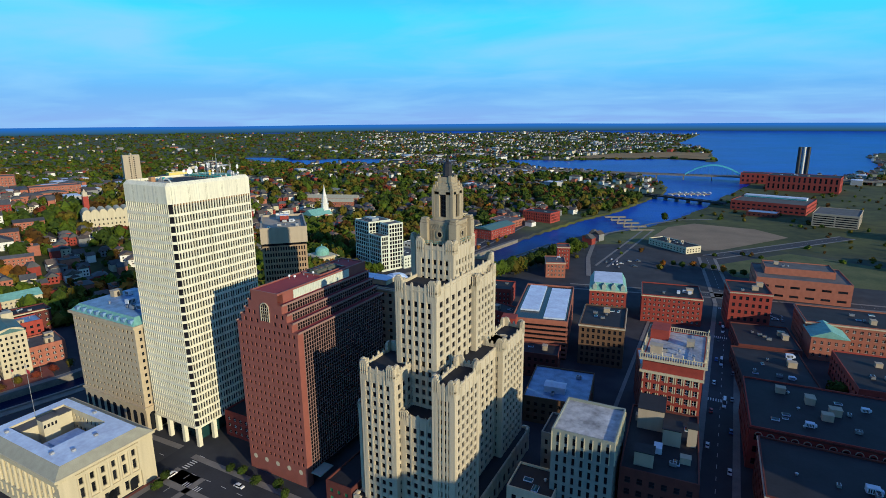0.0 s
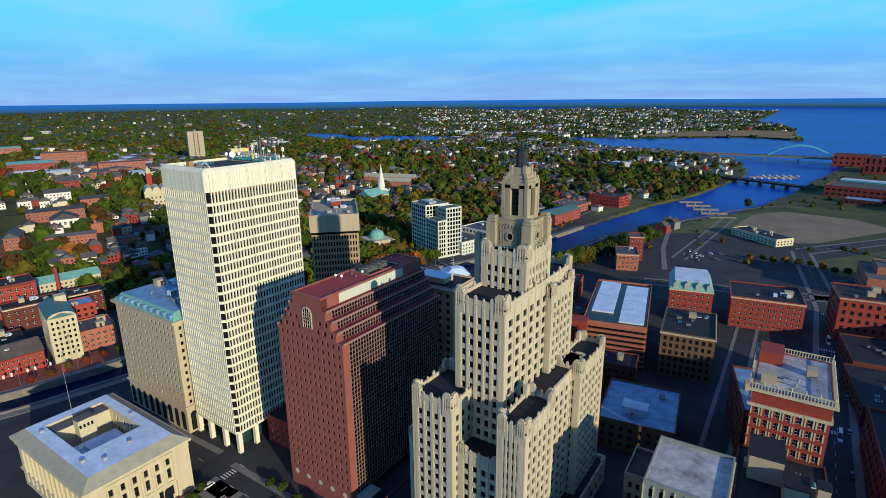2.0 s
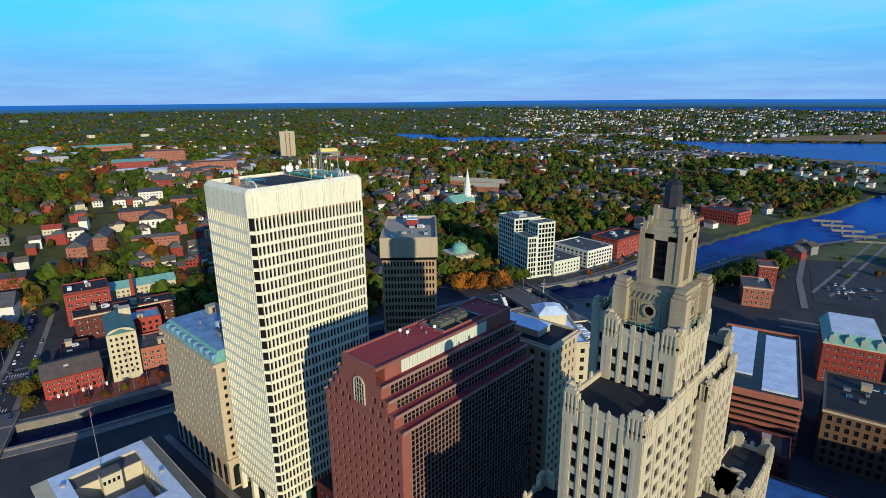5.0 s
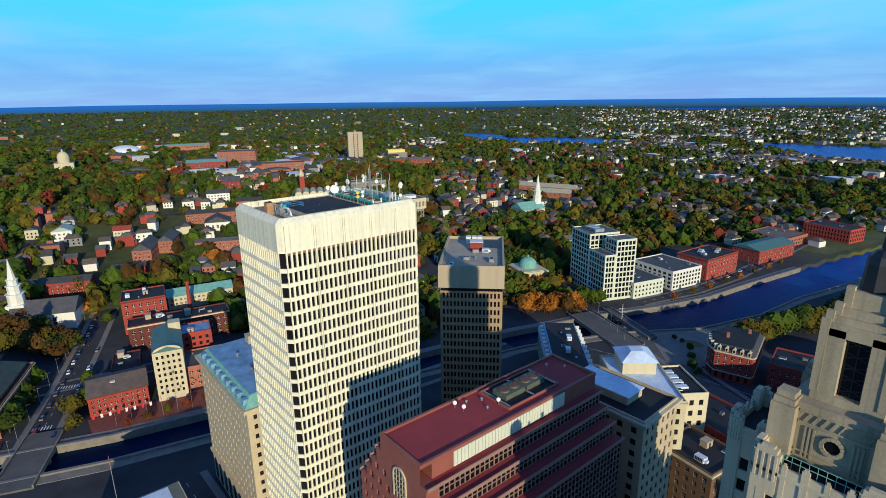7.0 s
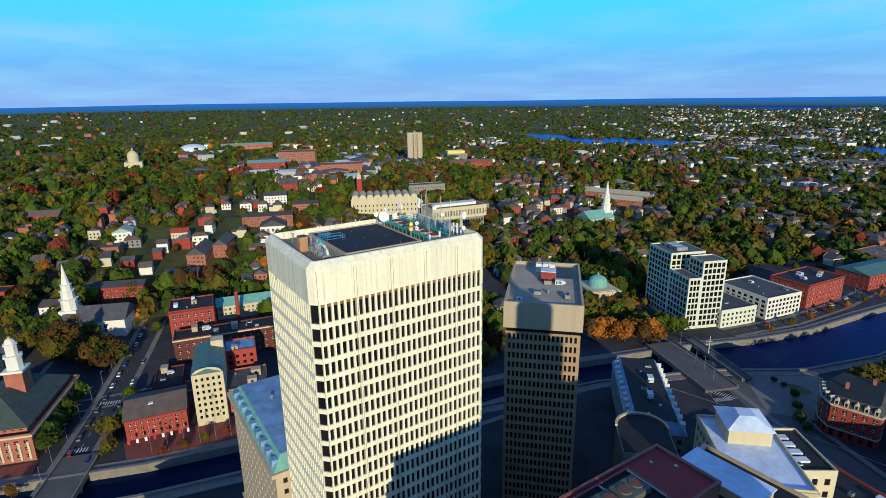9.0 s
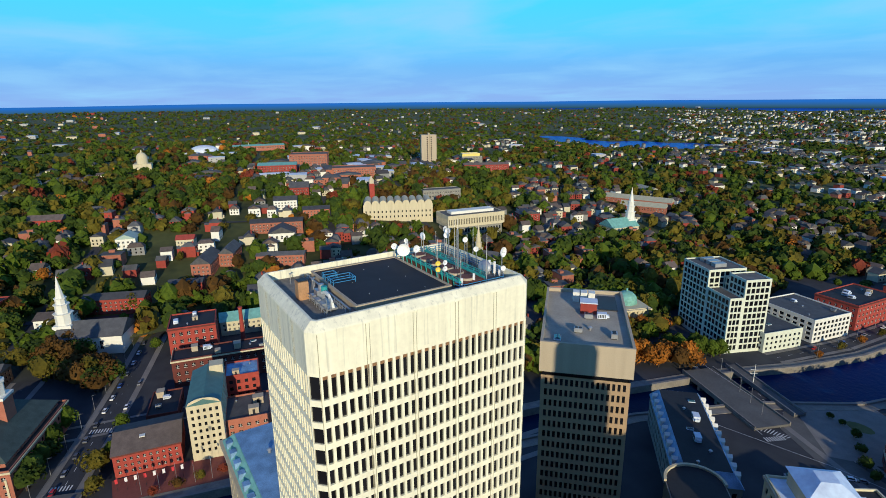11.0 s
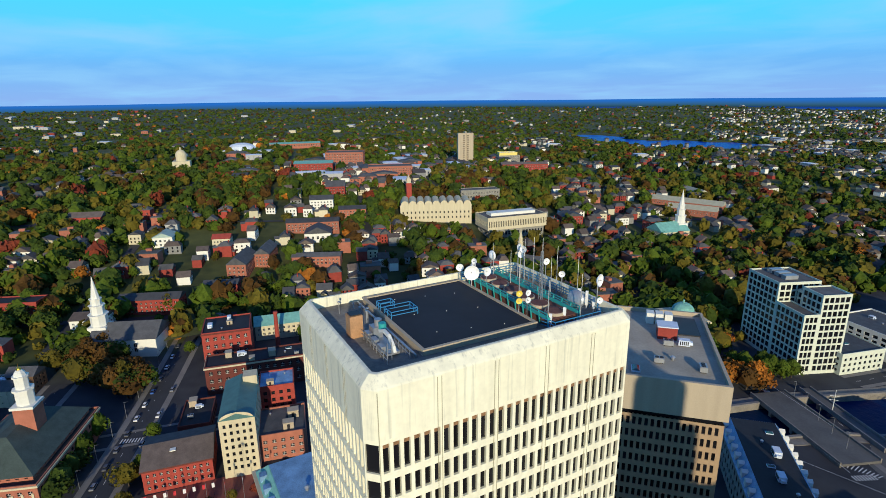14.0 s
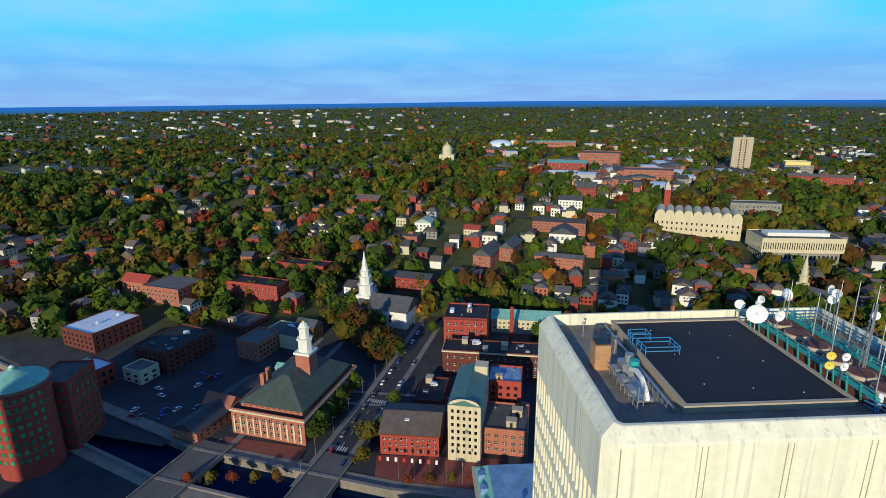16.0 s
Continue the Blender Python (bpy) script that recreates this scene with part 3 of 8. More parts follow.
# blue distance beyond the land: a glowing horizon ring, haze in its colour
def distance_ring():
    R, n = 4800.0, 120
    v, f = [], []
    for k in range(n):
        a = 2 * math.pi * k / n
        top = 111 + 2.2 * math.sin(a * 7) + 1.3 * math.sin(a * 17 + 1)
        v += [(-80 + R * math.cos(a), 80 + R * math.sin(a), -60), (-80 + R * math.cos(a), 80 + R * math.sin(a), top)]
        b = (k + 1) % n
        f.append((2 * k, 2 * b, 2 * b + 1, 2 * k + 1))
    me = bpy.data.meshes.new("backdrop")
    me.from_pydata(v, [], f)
    m = bpy.data.materials.new("blue_haze_glow")
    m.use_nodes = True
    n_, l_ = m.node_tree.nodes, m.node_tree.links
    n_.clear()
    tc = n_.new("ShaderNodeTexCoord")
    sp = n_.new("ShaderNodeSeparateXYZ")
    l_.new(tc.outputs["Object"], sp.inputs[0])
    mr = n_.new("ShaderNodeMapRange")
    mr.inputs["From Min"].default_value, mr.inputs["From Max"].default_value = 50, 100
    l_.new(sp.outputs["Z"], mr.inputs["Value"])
    # haze painted into the glow: dull low down, bluer and brighter on top
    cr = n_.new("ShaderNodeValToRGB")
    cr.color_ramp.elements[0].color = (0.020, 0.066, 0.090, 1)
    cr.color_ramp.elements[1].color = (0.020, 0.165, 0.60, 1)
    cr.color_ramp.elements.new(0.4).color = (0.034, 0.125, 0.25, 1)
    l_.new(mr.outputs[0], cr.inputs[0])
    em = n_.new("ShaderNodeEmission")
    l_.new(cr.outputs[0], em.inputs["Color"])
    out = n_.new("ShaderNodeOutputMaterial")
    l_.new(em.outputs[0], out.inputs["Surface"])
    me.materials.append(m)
    ob = tagged(new("backdrop", me), "glowing backdrop ring with the distance's blue haze in its colour", "backdrop", kind="structure")
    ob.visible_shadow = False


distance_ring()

# ---- the white office tower ----
def white_tower():
    x0, x1, y0, y1, top, zt, zb = -234.0, -203.0, 144.3, 188.0, 120.5, 110.4, 9.0
    t = thing("white_office_tower", "tall white concrete office tower with rows of dark windows", "skyscraper", (x0 + x1) / 2, (y0 + y1) / 2, 0)
    hx, hy, c = (x1 - x0) / 2, (y1 - y0) / 2, 1.5
    floors = 26
    rows = levels(zb, zt, floors, 0.72, 0.28)[:-1] + [(107.6, 111.7)]
    wall, spots = Shape(), []
    for side, (turn, spot) in SIDES.items():
        origin, u, length = spot(-hx, hx, -hy, hy)
        origin, length = (origin[0] + u[0] * c, origin[1] + u[1] * c), length - 2 * c
        out = []
        punched_wall(wall, None, origin, u, length, zb, zt + 1.9, bays(length, 29 if side in ("+x", "-x") else 20, 0.64, 0.1), rows, 0.45, out)
        spots += [(o, turn) for o in out]
    # cut corners, each floor with one pane across the cut
    corner, cspots = Shape(), []
    for ox, oy, ux, uy, turn in ((hx - c, -hy, 1, 1, 45), (hx, hy - c, -1, 1, 135), (-hx + c, hy, -1, -1, 225), (-hx, -hy + c, 1, -1, 315)):
        out = []
        q = math.sqrt(0.5)
        punched_wall(corner, None, (ox, oy), (ux * q, uy * q), c / q, zb, zt + 1.9, [(0.15, c / q - 0.15)], rows, 0.35, out)
        cspots += [(o, turn) for o in out]
    part("wall", wall, M["concrete"], t)
    tagged(part("corner_wall", corner, M["concrete"], t), kind="stuff")
    panes_as_parts([s for s in spots if s[1] in (0, 90)], "black", t, 300)
    panes_as_parts([s for s in spots if s[1] not in (0, 90)], "black", t, 0)
    panes_as_parts(cspots, "black", t, 60)
    # plain crown with cut corners and a sloped inner lip
    def ring(o, i):
        return [(-hx + o + i, -hy + o), (hx - o - i, -hy + o), (hx - o, -hy + o + i), (hx - o, hy - o - i), (hx - o - i, hy - o), (-hx + o + i, hy - o), (-hx + o, hy - o - i), (-hx + o, -hy + o + i)]
    s = Shape()
    levels_ = [(ring(0, c), zt + 1.9), (ring(0, c), top - 1.5), (ring(0.12, c), top - 1.25), (ring(1.25, 0.7), top - 0.06), (ring(1.4, 0.6), top), (ring(1.75, 0.5), top), (ring(1.8, 0.45), top - 1.7)]
    for (a, za), (b, zb_) in zip(levels_, levels_[1:]):
        for i in range(8):
            j = (i + 1) % 8
            s.face((*a[i], za), (*a[j], za), (*b[j], zb_), (*b[i], zb_))
    part("crown", s, M["concrete_stained"], t, "plain white concrete crown with faint streaks")
    j = Shape()
    for y in (145.75, 153.7, 154.3, 162.2, 162.8, 170.6, 171.2, 178.9, 179.5):
        y -= (y0 + y1) / 2
        j.box(hx - 0.02, hx + 0.03, y - 0.05, y + 0.05, zb + 0.3, top - 1.7)
    for k in range(1, 4):
        x = -hx + 2 * hx * k / 4
        for dx in (-0.3, 0.3):
            j.box(x + dx - 0.05, x + dx + 0.05, -hy - 0.03, -hy + 0.02, zt + 0.6, top - 1.7)
    tagged(part("crown_joints", j, M["joint"], t), kind="stuff")
    # brown grilles over the tall top-floor panes
    grille = Shape()
    for c0, c1 in bays(2 * hy - 2 * c, 29, 0.64, 0.1):
        grille.box(hx - 0.40, hx - 0.30, -hy + c + c0, -hy + c + c1, 110.95, 111.65)
    tagged(part("grilles", grille, M["grille_brown"], t, "brown louvred grilles over the top-floor panes"), kind="stuff")
    part("roof", Shape().prism(ring(1.8, 0.45), top - 2.4, top - 1.7), M["terrace"], t, "grey-brown roof terrace paving")
    # ground storey: legs, recessed glazing
    legs = Shape()
    for k in range(6):
        y = -hy + 1.2 + (2 * hy - 2.4) * k / 5
        for x in (-hx + 1.0, hx - 1.0):
            legs = Shape().box(x - 0.9, x + 0.9, y - 0.9, y + 0.9, 0, zb + 0.05)
            part("leg", legs, M["concrete"], t)
    for k in range(1, 3):
        x = -hx + 2 * hx * k / 3
        for y in (-hy + 1.0, hy - 1.0):
            part("leg", Shape().box(x - 0.9, x + 0.9, y - 0.9, y + 0.9, 0, zb + 0.05), M["concrete"], t)
    part("soffit", Shape().box(-hx + 0.3, hx - 0.3, -hy + 0.3, hy - 0.3, zb - 0.1, zb + 0.3), M["concrete"], t)
    part("lobby_glass", Shape().box(-hx + 5, hx - 5, -hy + 5, hy - 5, 0, zb - 0.1), M["glass_teal"], t)
    return t


white_tower()


# ---- the red granite tower with stepped terraces ----
def red_tower():
    x0, x1, y0, y1 = -171.6, -139.6, 145.8, 202.0
    t = thing("red_granite_tower", "red granite office tower with stepped glass terraces", "office tower", x0, y0, 0)
    W, D = x1 - x0, y1 - y0
    # stepped silhouette, half width at each height
    steps = [(0.0, W / 2, 66.6), (66.6, W / 2 - 2.6, 70.0), (70.0, W / 2 - 5.0, 73.2), (73.2, W / 2 - 7.2, 76.6), (76.6, 7.0, 80.6)]
    cx = W / 2
    spots = []
    for k, (z0, half, z1) in enumerate(steps):
        front = Shape()
        a, b = cx - half, cx + half
        floors = 17 if k == 0 else 1
        cols = bays(b - a, 12 if k == 0 else max(2, int(half * 2 / 3.1)), 0.42, 0.7) if k < 4 else []
        rows = levels(8.0, 66.6, 17, 0.45, 0.3) if k == 0 else ([(z0 + 1.0, z0 + 2.7)] if k < 3 else [])
        if k and k < 4:
            cols = [c for c in cols if abs((c[0] + c[1]) / 2 - half) > 4.6]
        out = []
        punched_wall(front, None, (a, 0), (1, 0), b - a, z0, z1, cols, rows, 0.35, out)
        spots += [(o, 0) for o in out]
        punched_wall(front, None, (b, D), (-1, 0), b - a, z0, z1, [], [], 0.3, [])
        front.face((a, 0, z1), (b, 0, z1), (b, 3.0, z1), (a, 3.0, z1))
        if k < 4:
            # granite return at the front corner of each step
            front.face((b, 0, z0), (b, 3.2, z0), (b, 3.2, z1), (b, 0, z1))
            front.face((a, 3.2, z0), (a, 0, z0), (a, 0, z1), (a, 3.2, z1))
        tagged(part("wall", front, M["granite_red"], t), kind="stuff")
    panes_as_parts(spots, "black", t, 300)
    # the long sides: black glass between thin mullions, in set-back tiers
    for k, (z0, half, z1) in enumerate(steps[:4]):
        gl = Shape()
        gl.box(cx - half + 0.1, cx + half - 0.1, 3.0, D - 0.3, max(z0, 6.0), z1 - 0.4)
        part("glass_wall", gl, M["glass_black"], t, "black curtain wall glass")
        g = Shape()
        n = 38
        for i in range(n + 1):
            y = 3.1 + (D - 3.6) * i / n
            g.box(cx + half - 0.12, cx + half + 0.10, y - 0.11, y + 0.11, max(z0, 6.0), z1 - 0.3)
            g.box(cx - half - 0.10, cx - half + 0.12, y - 0.11, y + 0.11, max(z0, 6.0), z1 - 0.3)
        rows = 36 if k == 0 else 2
        for i in range(rows + 1):
            z = max(z0, 6.0) + (z1 - 0.35 - max(z0, 6.0)) * i / rows
            g.box(cx + half - 0.12, cx + half + 0.09, 3.0, D - 0.3, z - 0.08, z + 0.08)
            g.box(cx - half - 0.09, cx - half + 0.12, 3.0, D - 0.3, z - 0.08, z + 0.08)
        tagged(part("mullions", g, M["mullion_rose"], t, "thin rose metal glazing bars"), kind="stuff")
        part("terrace", Shape().box(cx - half - 0.35, cx + half + 0.35, 2.6, D + 0.1, z1 - 0.4, z1 + 0.05), M["roof_red"], t, "red terrace roof")
        part("coping", Shape().box(cx + half + 0.35, cx + half + 0.6, 0.0, D + 0.1, z1 - 0.35, z1 + 0.45), M["mullion_rose"], t)
        part("coping", Shape().box(cx - half - 0.6, cx - half - 0.35, 0.0, D + 0.1, z1 - 0.35, z1 + 0.45), M["mullion_rose"], t)
    # top storey: granite ends, pale metal screen in the middle
    z0, half, z1 = steps[4]
    a, b = cx - half, cx + half
    part("penthouse", Shape().box(a, b, 2.9, D - 0.2, z0, z1 - 0.3), M["granite_red"], t)
    s = Shape()
    for i in range(36):
        y = 8.5 + i * 0.98
        s.box(b, b + 0.25, y, y + 0.85, z0 + 0.3, z1 - 0.2)
    part("screen", s, M["pale_panel"], t, "pale ribbed metal plant screen")
    part("roof", Shape().box(a + 0.5, b - 0.5, 0.8, D - 0.8, z1 - 0.35, z1 + 0.02), M["roof_red"], t, "red flat roof")
    cp = Shape()
    for q in ((a - 0.1, b + 0.1, -0.1, 0.6), (a - 0.1, b + 0.1, D - 0.6, D + 0.1), (a - 0.1, a + 0.5, 0.6, D - 0.6), (b - 0.5, b + 0.1, 0.6, D - 0.6)):
        cp.box(*q, z1 - 0.3, z1 + 0.5)
    part("parapet", cp, M["granite_red"], t)
    # arched window in the gable
    arch = Shape()
    pts = [(-2.1, 0), (2.1, 0)] + [(2.1 * math.cos(u), 5.4 + 2.1 * math.sin(u)) for u in np.linspace(0, math.pi, 11)]
    arch.face(*[(cx + x, -0.12, 69.0 + z) for x, z in pts])
    arch.slot = 1
    for (xa, za), (xb, zb) in zip(pts[1:], pts[2:] + pts[:1]):
        arch.beam((cx + xa, -0.15, 69.0 + za), (cx + xb, -0.15, 69.0 + zb), 0.35)
    for x in (-1.05, 0, 1.05):
        arch.beam((cx + x, -0.15, 69.0), (cx + x, -0.15, 69.0 + 5.4 + math.sqrt(2.1 ** 2 - x * x)), 0.16)
    for z in (1.4, 2.8, 4.2, 5.4):
        arch.beam((cx - 2.1, -0.15, 69.0 + z), (cx + 2.1, -0.15, 69.0 + z), 0.16)
    part("arched_window", arch, [M["glass"], M["limestone"]], t, "tall arched window with pale glazing bars")
    # roundels over the ground storey
    for k in range(5):
        r = Shape()
        x = 3.4 + k * 6.3
        r.face(*[(x + 1.1 * math.cos(u), -0.1, 6.2 + 1.1 * math.sin(u)) for u in np.linspace(0, 2 * math.pi, 17)[:-1]])
        part("roundel", r, M["limestone"], t)
    # glazed entrance awning on the shaded side
    aw = Shape().box(W - 0.2, W + 5.0, 2, 10, 5.6, 6.0)
    part("awning", aw, M["copper_pale"], t)
    return t


red_tower()


# ---- the stepped limestone skyscraper ----
def stepped_tower():
    t = thing("stepped_limestone_skyscraper", "cream limestone art deco skyscraper with stepped setbacks", "skyscraper", -88.0, 175.0, 0)

    def mass(x0, x1, y0, y1, z0, z1, across, deep_n, floors, crown=3.6, roof="roof_black", limit=300, sides="-y +x +y -x", single_piers=False):
        block(t, x0, x1, y0, y1, z0, z1, "limestone", floors, across, deep_n, (0.52, 0.58), "black", sides, limit, 0.6, 3.2, 0.4, 0.2, roof, 0.0, margin=1.4, parts_on="-y +x")
        p = Shape()
        for side, (turn, spot) in SIDES.items():
            origin, u, length = spot(x0, x1, y0, y1)
            n = across if side in ("-y", "+y") else deep_n
            nx, ny = u[1], -u[0]
            pitch = (length - 2.8) / max(1, n)

            def bar(a0, a1, d0, d1, za, zb):
                c = [(origin[0] + u[0] * a + nx * d, origin[1] + u[1] * a + ny * d) for a, d in ((a0, d1), (a1, d1), (a1, -d0), (a0, -d0))]
                if single_piers and side in ("-y", "+x"):
                    q = Shape()
                    q.prism(c, za, zb)
                    part("pier", q, M["limestone"], t)
                else:
                    p.prism(c, za, zb)
            for i in range(n + 1):
                a = 1.4 + pitch * i if n else length / 2
                w = 0.3 if i % 2 else 0.45
                top = z1 + crown * (0.42 if i % 2 else 0.55)
                bar(a - w, a + w, 0.25, 0.17, z0, top)
                bar(a - w * 0.55, a + w * 0.55, 0.2, 0.1, top, top + 0.35)
            cw = min(3.2, length * 0.3)
            for a0, a1 in ((0.0, cw), (length - cw, length)):
                bar(a0, a1, 0.9, 0.2, z1 - 3.4, z1 + crown * 0.72)
                bar(a0, a1, 0.5, 0.12, z0, z1 - 3.4) if cw < 2.2 else bar(a0 if a0 < 1 else a1 - 2.1, a0 + 2.1 if a0 < 1 else a1, 0.5, 0.12, z0, z1 - 3.4)
                bar(a0 + 0.35, a1 - 0.35, 0.8, 0.32, z1 + crown * 0.72, z1 + crown * 0.9)
                bar(a0 + 0.8, a1 - 0.8, 0.6, 0.2, z1 + crown * 0.9, z1 + crown)
                for e in range(4):
                    q = a0 + (a1 - a0) * (e + 0.5) / 4
                    bar(q - 0.16, q + 0.16, 0.1, 0.36, z1 - 1.4, z1 + crown * 0.66)
            bar(0, length, 0.45, 0.05, z1, z1 + crown * 0.3)
            bar(0, length, 0.05, 0.2, z1 - 0.4, z1 + 0.1)
        tagged(part("piers", p, M["limestone"], t, "fluted limestone piers rising into a notched crown"), kind="stuff")

    # base and four corner wings
    mass(-24, 18, -35, 38, 0, 10, 10, 14, 1, 1.2)
    for x0, x1, bx0, bx1 in ((-20.0, -6.0, -19.5, -5.0), (8.5, 16.8, 5.6, 15.0)):
        mass(x0, x1, -33, -14, 10, 61, 4, 5, 14, 3.8, limit=90, single_piers=True)
        mass(bx0, bx1, 12, 36, 10, 58, 4, 6, 13, 3.8, limit=60)
    mass(-23.0, -20.0, -31, -16, 10, 46, 1, 4, 9, 1.5, limit=30)
    # waist between the wings
    mass(-6.0, 8.5, -30, -20, 10, 46, 4, 2, 9, 1.8, limit=40)
    mass(-15, 12, -20, 24, 10, 58, 7, 10, 13, 0.8, limit=40, sides="-y +y +x -x")
    # middle and upper shafts
    mass(-11.5, 4.6, -22.5, 26, 46, 89, 5, 10, 11, 4.0, limit=160, single_piers=True)
    mass(-11.3, 3.8, -8.3, 9.0, 80, 100.2, 5, 6, 5, 3.6, limit=80, single_piers=True)
    mass(-16.7, -11.5, -3.0, 8.0, 46, 100.5, 1, 4, 14, 3.4, limit=60)
    mass(4.4, 6.6, 5.0, 23.4, 46, 85.6, 0, 5, 11, 3.2, limit=60)
    # tower room
    rx, ry, rh = -3.7, 1.6, 5.9
    part("tower_room", Shape().box(rx - rh, rx + rh, ry - rh, ry + rh, 101.0, 109.5), M["limestone_worn"], t)
    for sx in (-1, 1):
        for sy in (-1, 1):
            s = Shape()
            for k in range(3):
                q = 1.5 - k * 0.2
                s.box(rx + sx * rh - q, rx + sx * rh + q, ry + sy * rh - q, ry + sy * rh + q, 101.0 if k == 0 else 108.1 + k * 0.9, 108.9 + k * 0.9)
            part("corner_buttress", s, M["limestone_worn"], t)
    for (cx, cy, turn) in ((rx, ry - rh, 0), (rx + rh, ry, 90), (rx, ry + rh, 180), (rx - rh, ry, 270)):
        c, d = math.cos(radians(turn)), math.sin(radians(turn))

        def at(x, y, z):
            return (cx + c * x - d * y, cy + d * x + c * y, z)
        o = Shape()
        o.face(*[at(0.95 * math.cos(u), -0.06, 104.7 + 0.95 * math.sin(u)) for u in np.linspace(0, 2 * math.pi, 15)[:-1]])
        o.slot = 1
        us = np.linspace(0, 2 * math.pi, 15)
        for u, v in zip(us, us[1:]):
            o.beam(at(1.2 * math.cos(u), -0.1, 104.7 + 1.2 * math.sin(u)), at(1.2 * math.cos(v), -0.1, 104.7 + 1.2 * math.sin(v)), 0.5)
        for x in (-3.2, -2.7, -2.2, 2.2, 2.7, 3.2):
            o.beam(at(x, -0.1, 101.7), at(x, -0.1, 106.3), 0.26)
        for z in (101.7, 102.5, 106.8, 108.4):
            o.beam(at(-4.2, -0.1, z), at(4.2, -0.1, z), 0.22)
        for k in range(8):
            o.beam(at(-3.6 + k, -0.1, 107.0), at(-3.0 + k, -0.1, 108.2), 0.22)
        part("porthole", o, [M["glass_black"], M["limestone_worn"]], t, "round dark porthole in a carved limestone panel")
    rail = Shape()
    for z in (102.1, 102.9):
        rail.beam((-11.0, -7.4, z), (3.2, -7.4, z), 0.09).beam((3.2, -7.4, z), (3.2, 8.0, z), 0.09)
    for k in range(15):
        rail.beam((-11.0 + k, -7.4, 100.9), (-11.0 + k, -7.4, 102.9), 0.07)
    part("railing", rail, M["copper"], t, "green copper railing behind the crown")
    # lantern with tall openings, stepped cap, dark cupola
    lx, ly, h, z0 = rx, ry + 0.3, 4.1, 109.5
    part("lantern_base", Shape().box(lx - h, lx + h, ly - h, ly + h, z0 - 0.6, z0 + 1.2), M["limestone_worn"], t)
    for sx in (-1, 1):
        for sy in (-1, 1):
            part("lantern_pier", Shape().box(lx + sx * (h - 1.35) - 1.35, lx + sx * (h - 1.35) + 1.35, ly + sy * (h - 1.35) - 1.35, ly + sy * (h - 1.35) + 1.35, z0 + 1.2, z0 + 10.4)
                 .box(lx + sx * (h - 0.35) - 0.5, lx + sx * (h - 0.35) + 0.5, ly + sy * (h - 0.35) - 0.5, ly + sy * (h - 0.35) + 0.5, z0 + 1.2, z0 + 11.6), M["limestone_worn"], t)
    L = Shape().box(lx - h, lx + h, ly - h, ly + h, z0 + 9.4, z0 + 11.2)
    for r, za, zb in ((h - 0.4, 11.2, 12.1), (h - 1.0, 12.1, 13.2), (h - 1.7, 13.2, 15.4)):
        L.box(lx - r, lx + r, ly - r, ly + r, z0 + za, z0 + zb)
        for sx in (-1, 1):
            for sy in (-1, 1):
                L.box(lx + sx * (r - 0.2) - 0.45, lx + sx * (r - 0.2) + 0.45, ly + sy * (r - 0.2) - 0.45, ly + sy * (r - 0.2) + 0.45, z0 + za, z0 + zb + 0.6)
    part("lantern_cap", L, M["limestone_worn"], t, "stepped limestone lantern cap")
    part("lantern_glass", Shape().box(lx - h + 1.2, lx + h - 1.2, ly - h + 1.2, ly + h - 1.2, z0 + 1.2, z0 + 9.4), M["glass_black"], t)
    lat = Shape()
    for k in range(5):
        z = z0 + 2.2 + k * 1.6
        for e in (-1, 1):
            lat.beam((lx - 2.2, ly - h + 1.1, z - 0.7 * e), (lx + 2.2, ly - h + 1.1, z + 0.7 * e), 0.14)
            lat.beam((lx + h - 1.1, ly - 2.2, z - 0.7 * e), (lx + h - 1.1, ly + 2.2, z + 0.7 * e), 0.14)
    for q in (-1.2, 0, 1.2):
        lat.beam((lx + q, ly - h + 1.1, z0 + 1.2), (lx + q, ly - h + 1.1, z0 + 9.4), 0.16)
        lat.beam((lx + h - 1.1, ly + q, z0 + 1.2), (lx + h - 1.1, ly + q, z0 + 9.4), 0.16)
    part("lattice", lat, M["dark_metal"], t, "dark metal lattice in the lantern openings")
    c = Shape().tube(lx, ly, 124.9, 128.5, 1.9, 1.7, 8).dome(lx, ly, 128.5, 1.8, 2.0, 8, 3).tube(lx, ly, 130.5, 132.5, 0.5, 0.35, 8)
    part("cupola", c, M["dark_metal"], t, "dark metal cupola")
    return t


stepped_tower()

# ---- town buildings: the corner given is the one at local +x, -y; the block runs w towards -x and d towards +y ----
BUILT = []


def building(name, label, category, x, y, rz, w, d, h, wall, floors, nx, ny, z=0.0, share=(0.45, 0.5), style="dark", roof="roof_black", base=0.8,
             top=1.2, parapet=0.8, trim=None, limit=45, sides="-y +x +y -x", group="", units=0, parts_on="-y +x", out=0.45):
    t = thing(name, label, category, x, y, z, rz, group)
    block(t, -w, 0, 0, d, -3.0, h, wall, floors, nx, ny, share, style, sides, limit, base + 3.0, top, 0.25, 0.25, roof, parapet, parts_on=parts_on)
    if trim:
        cornice(t, -w, 0, 0, d, h - 0.6, out, 0.8, trim)
    c, s = math.cos(radians(rz)), math.sin(radians(rz))
    BUILT.append((x + c * -w / 2 - s * d / 2, y + s * -w / 2 + c * d / 2, max(w, d) * 0.5 + 4))
    rnd = random.Random(int(x * 31 + y * 17))
    for k in range(units):
        ux, uy = -rnd.uniform(0.15, 0.85) * w, rnd.uniform(0.15, 0.85) * d
        roof_unit(rnd, x + c * ux - s * uy, y + s * ux + c * uy, z + h + 0.03, rz)
    return t


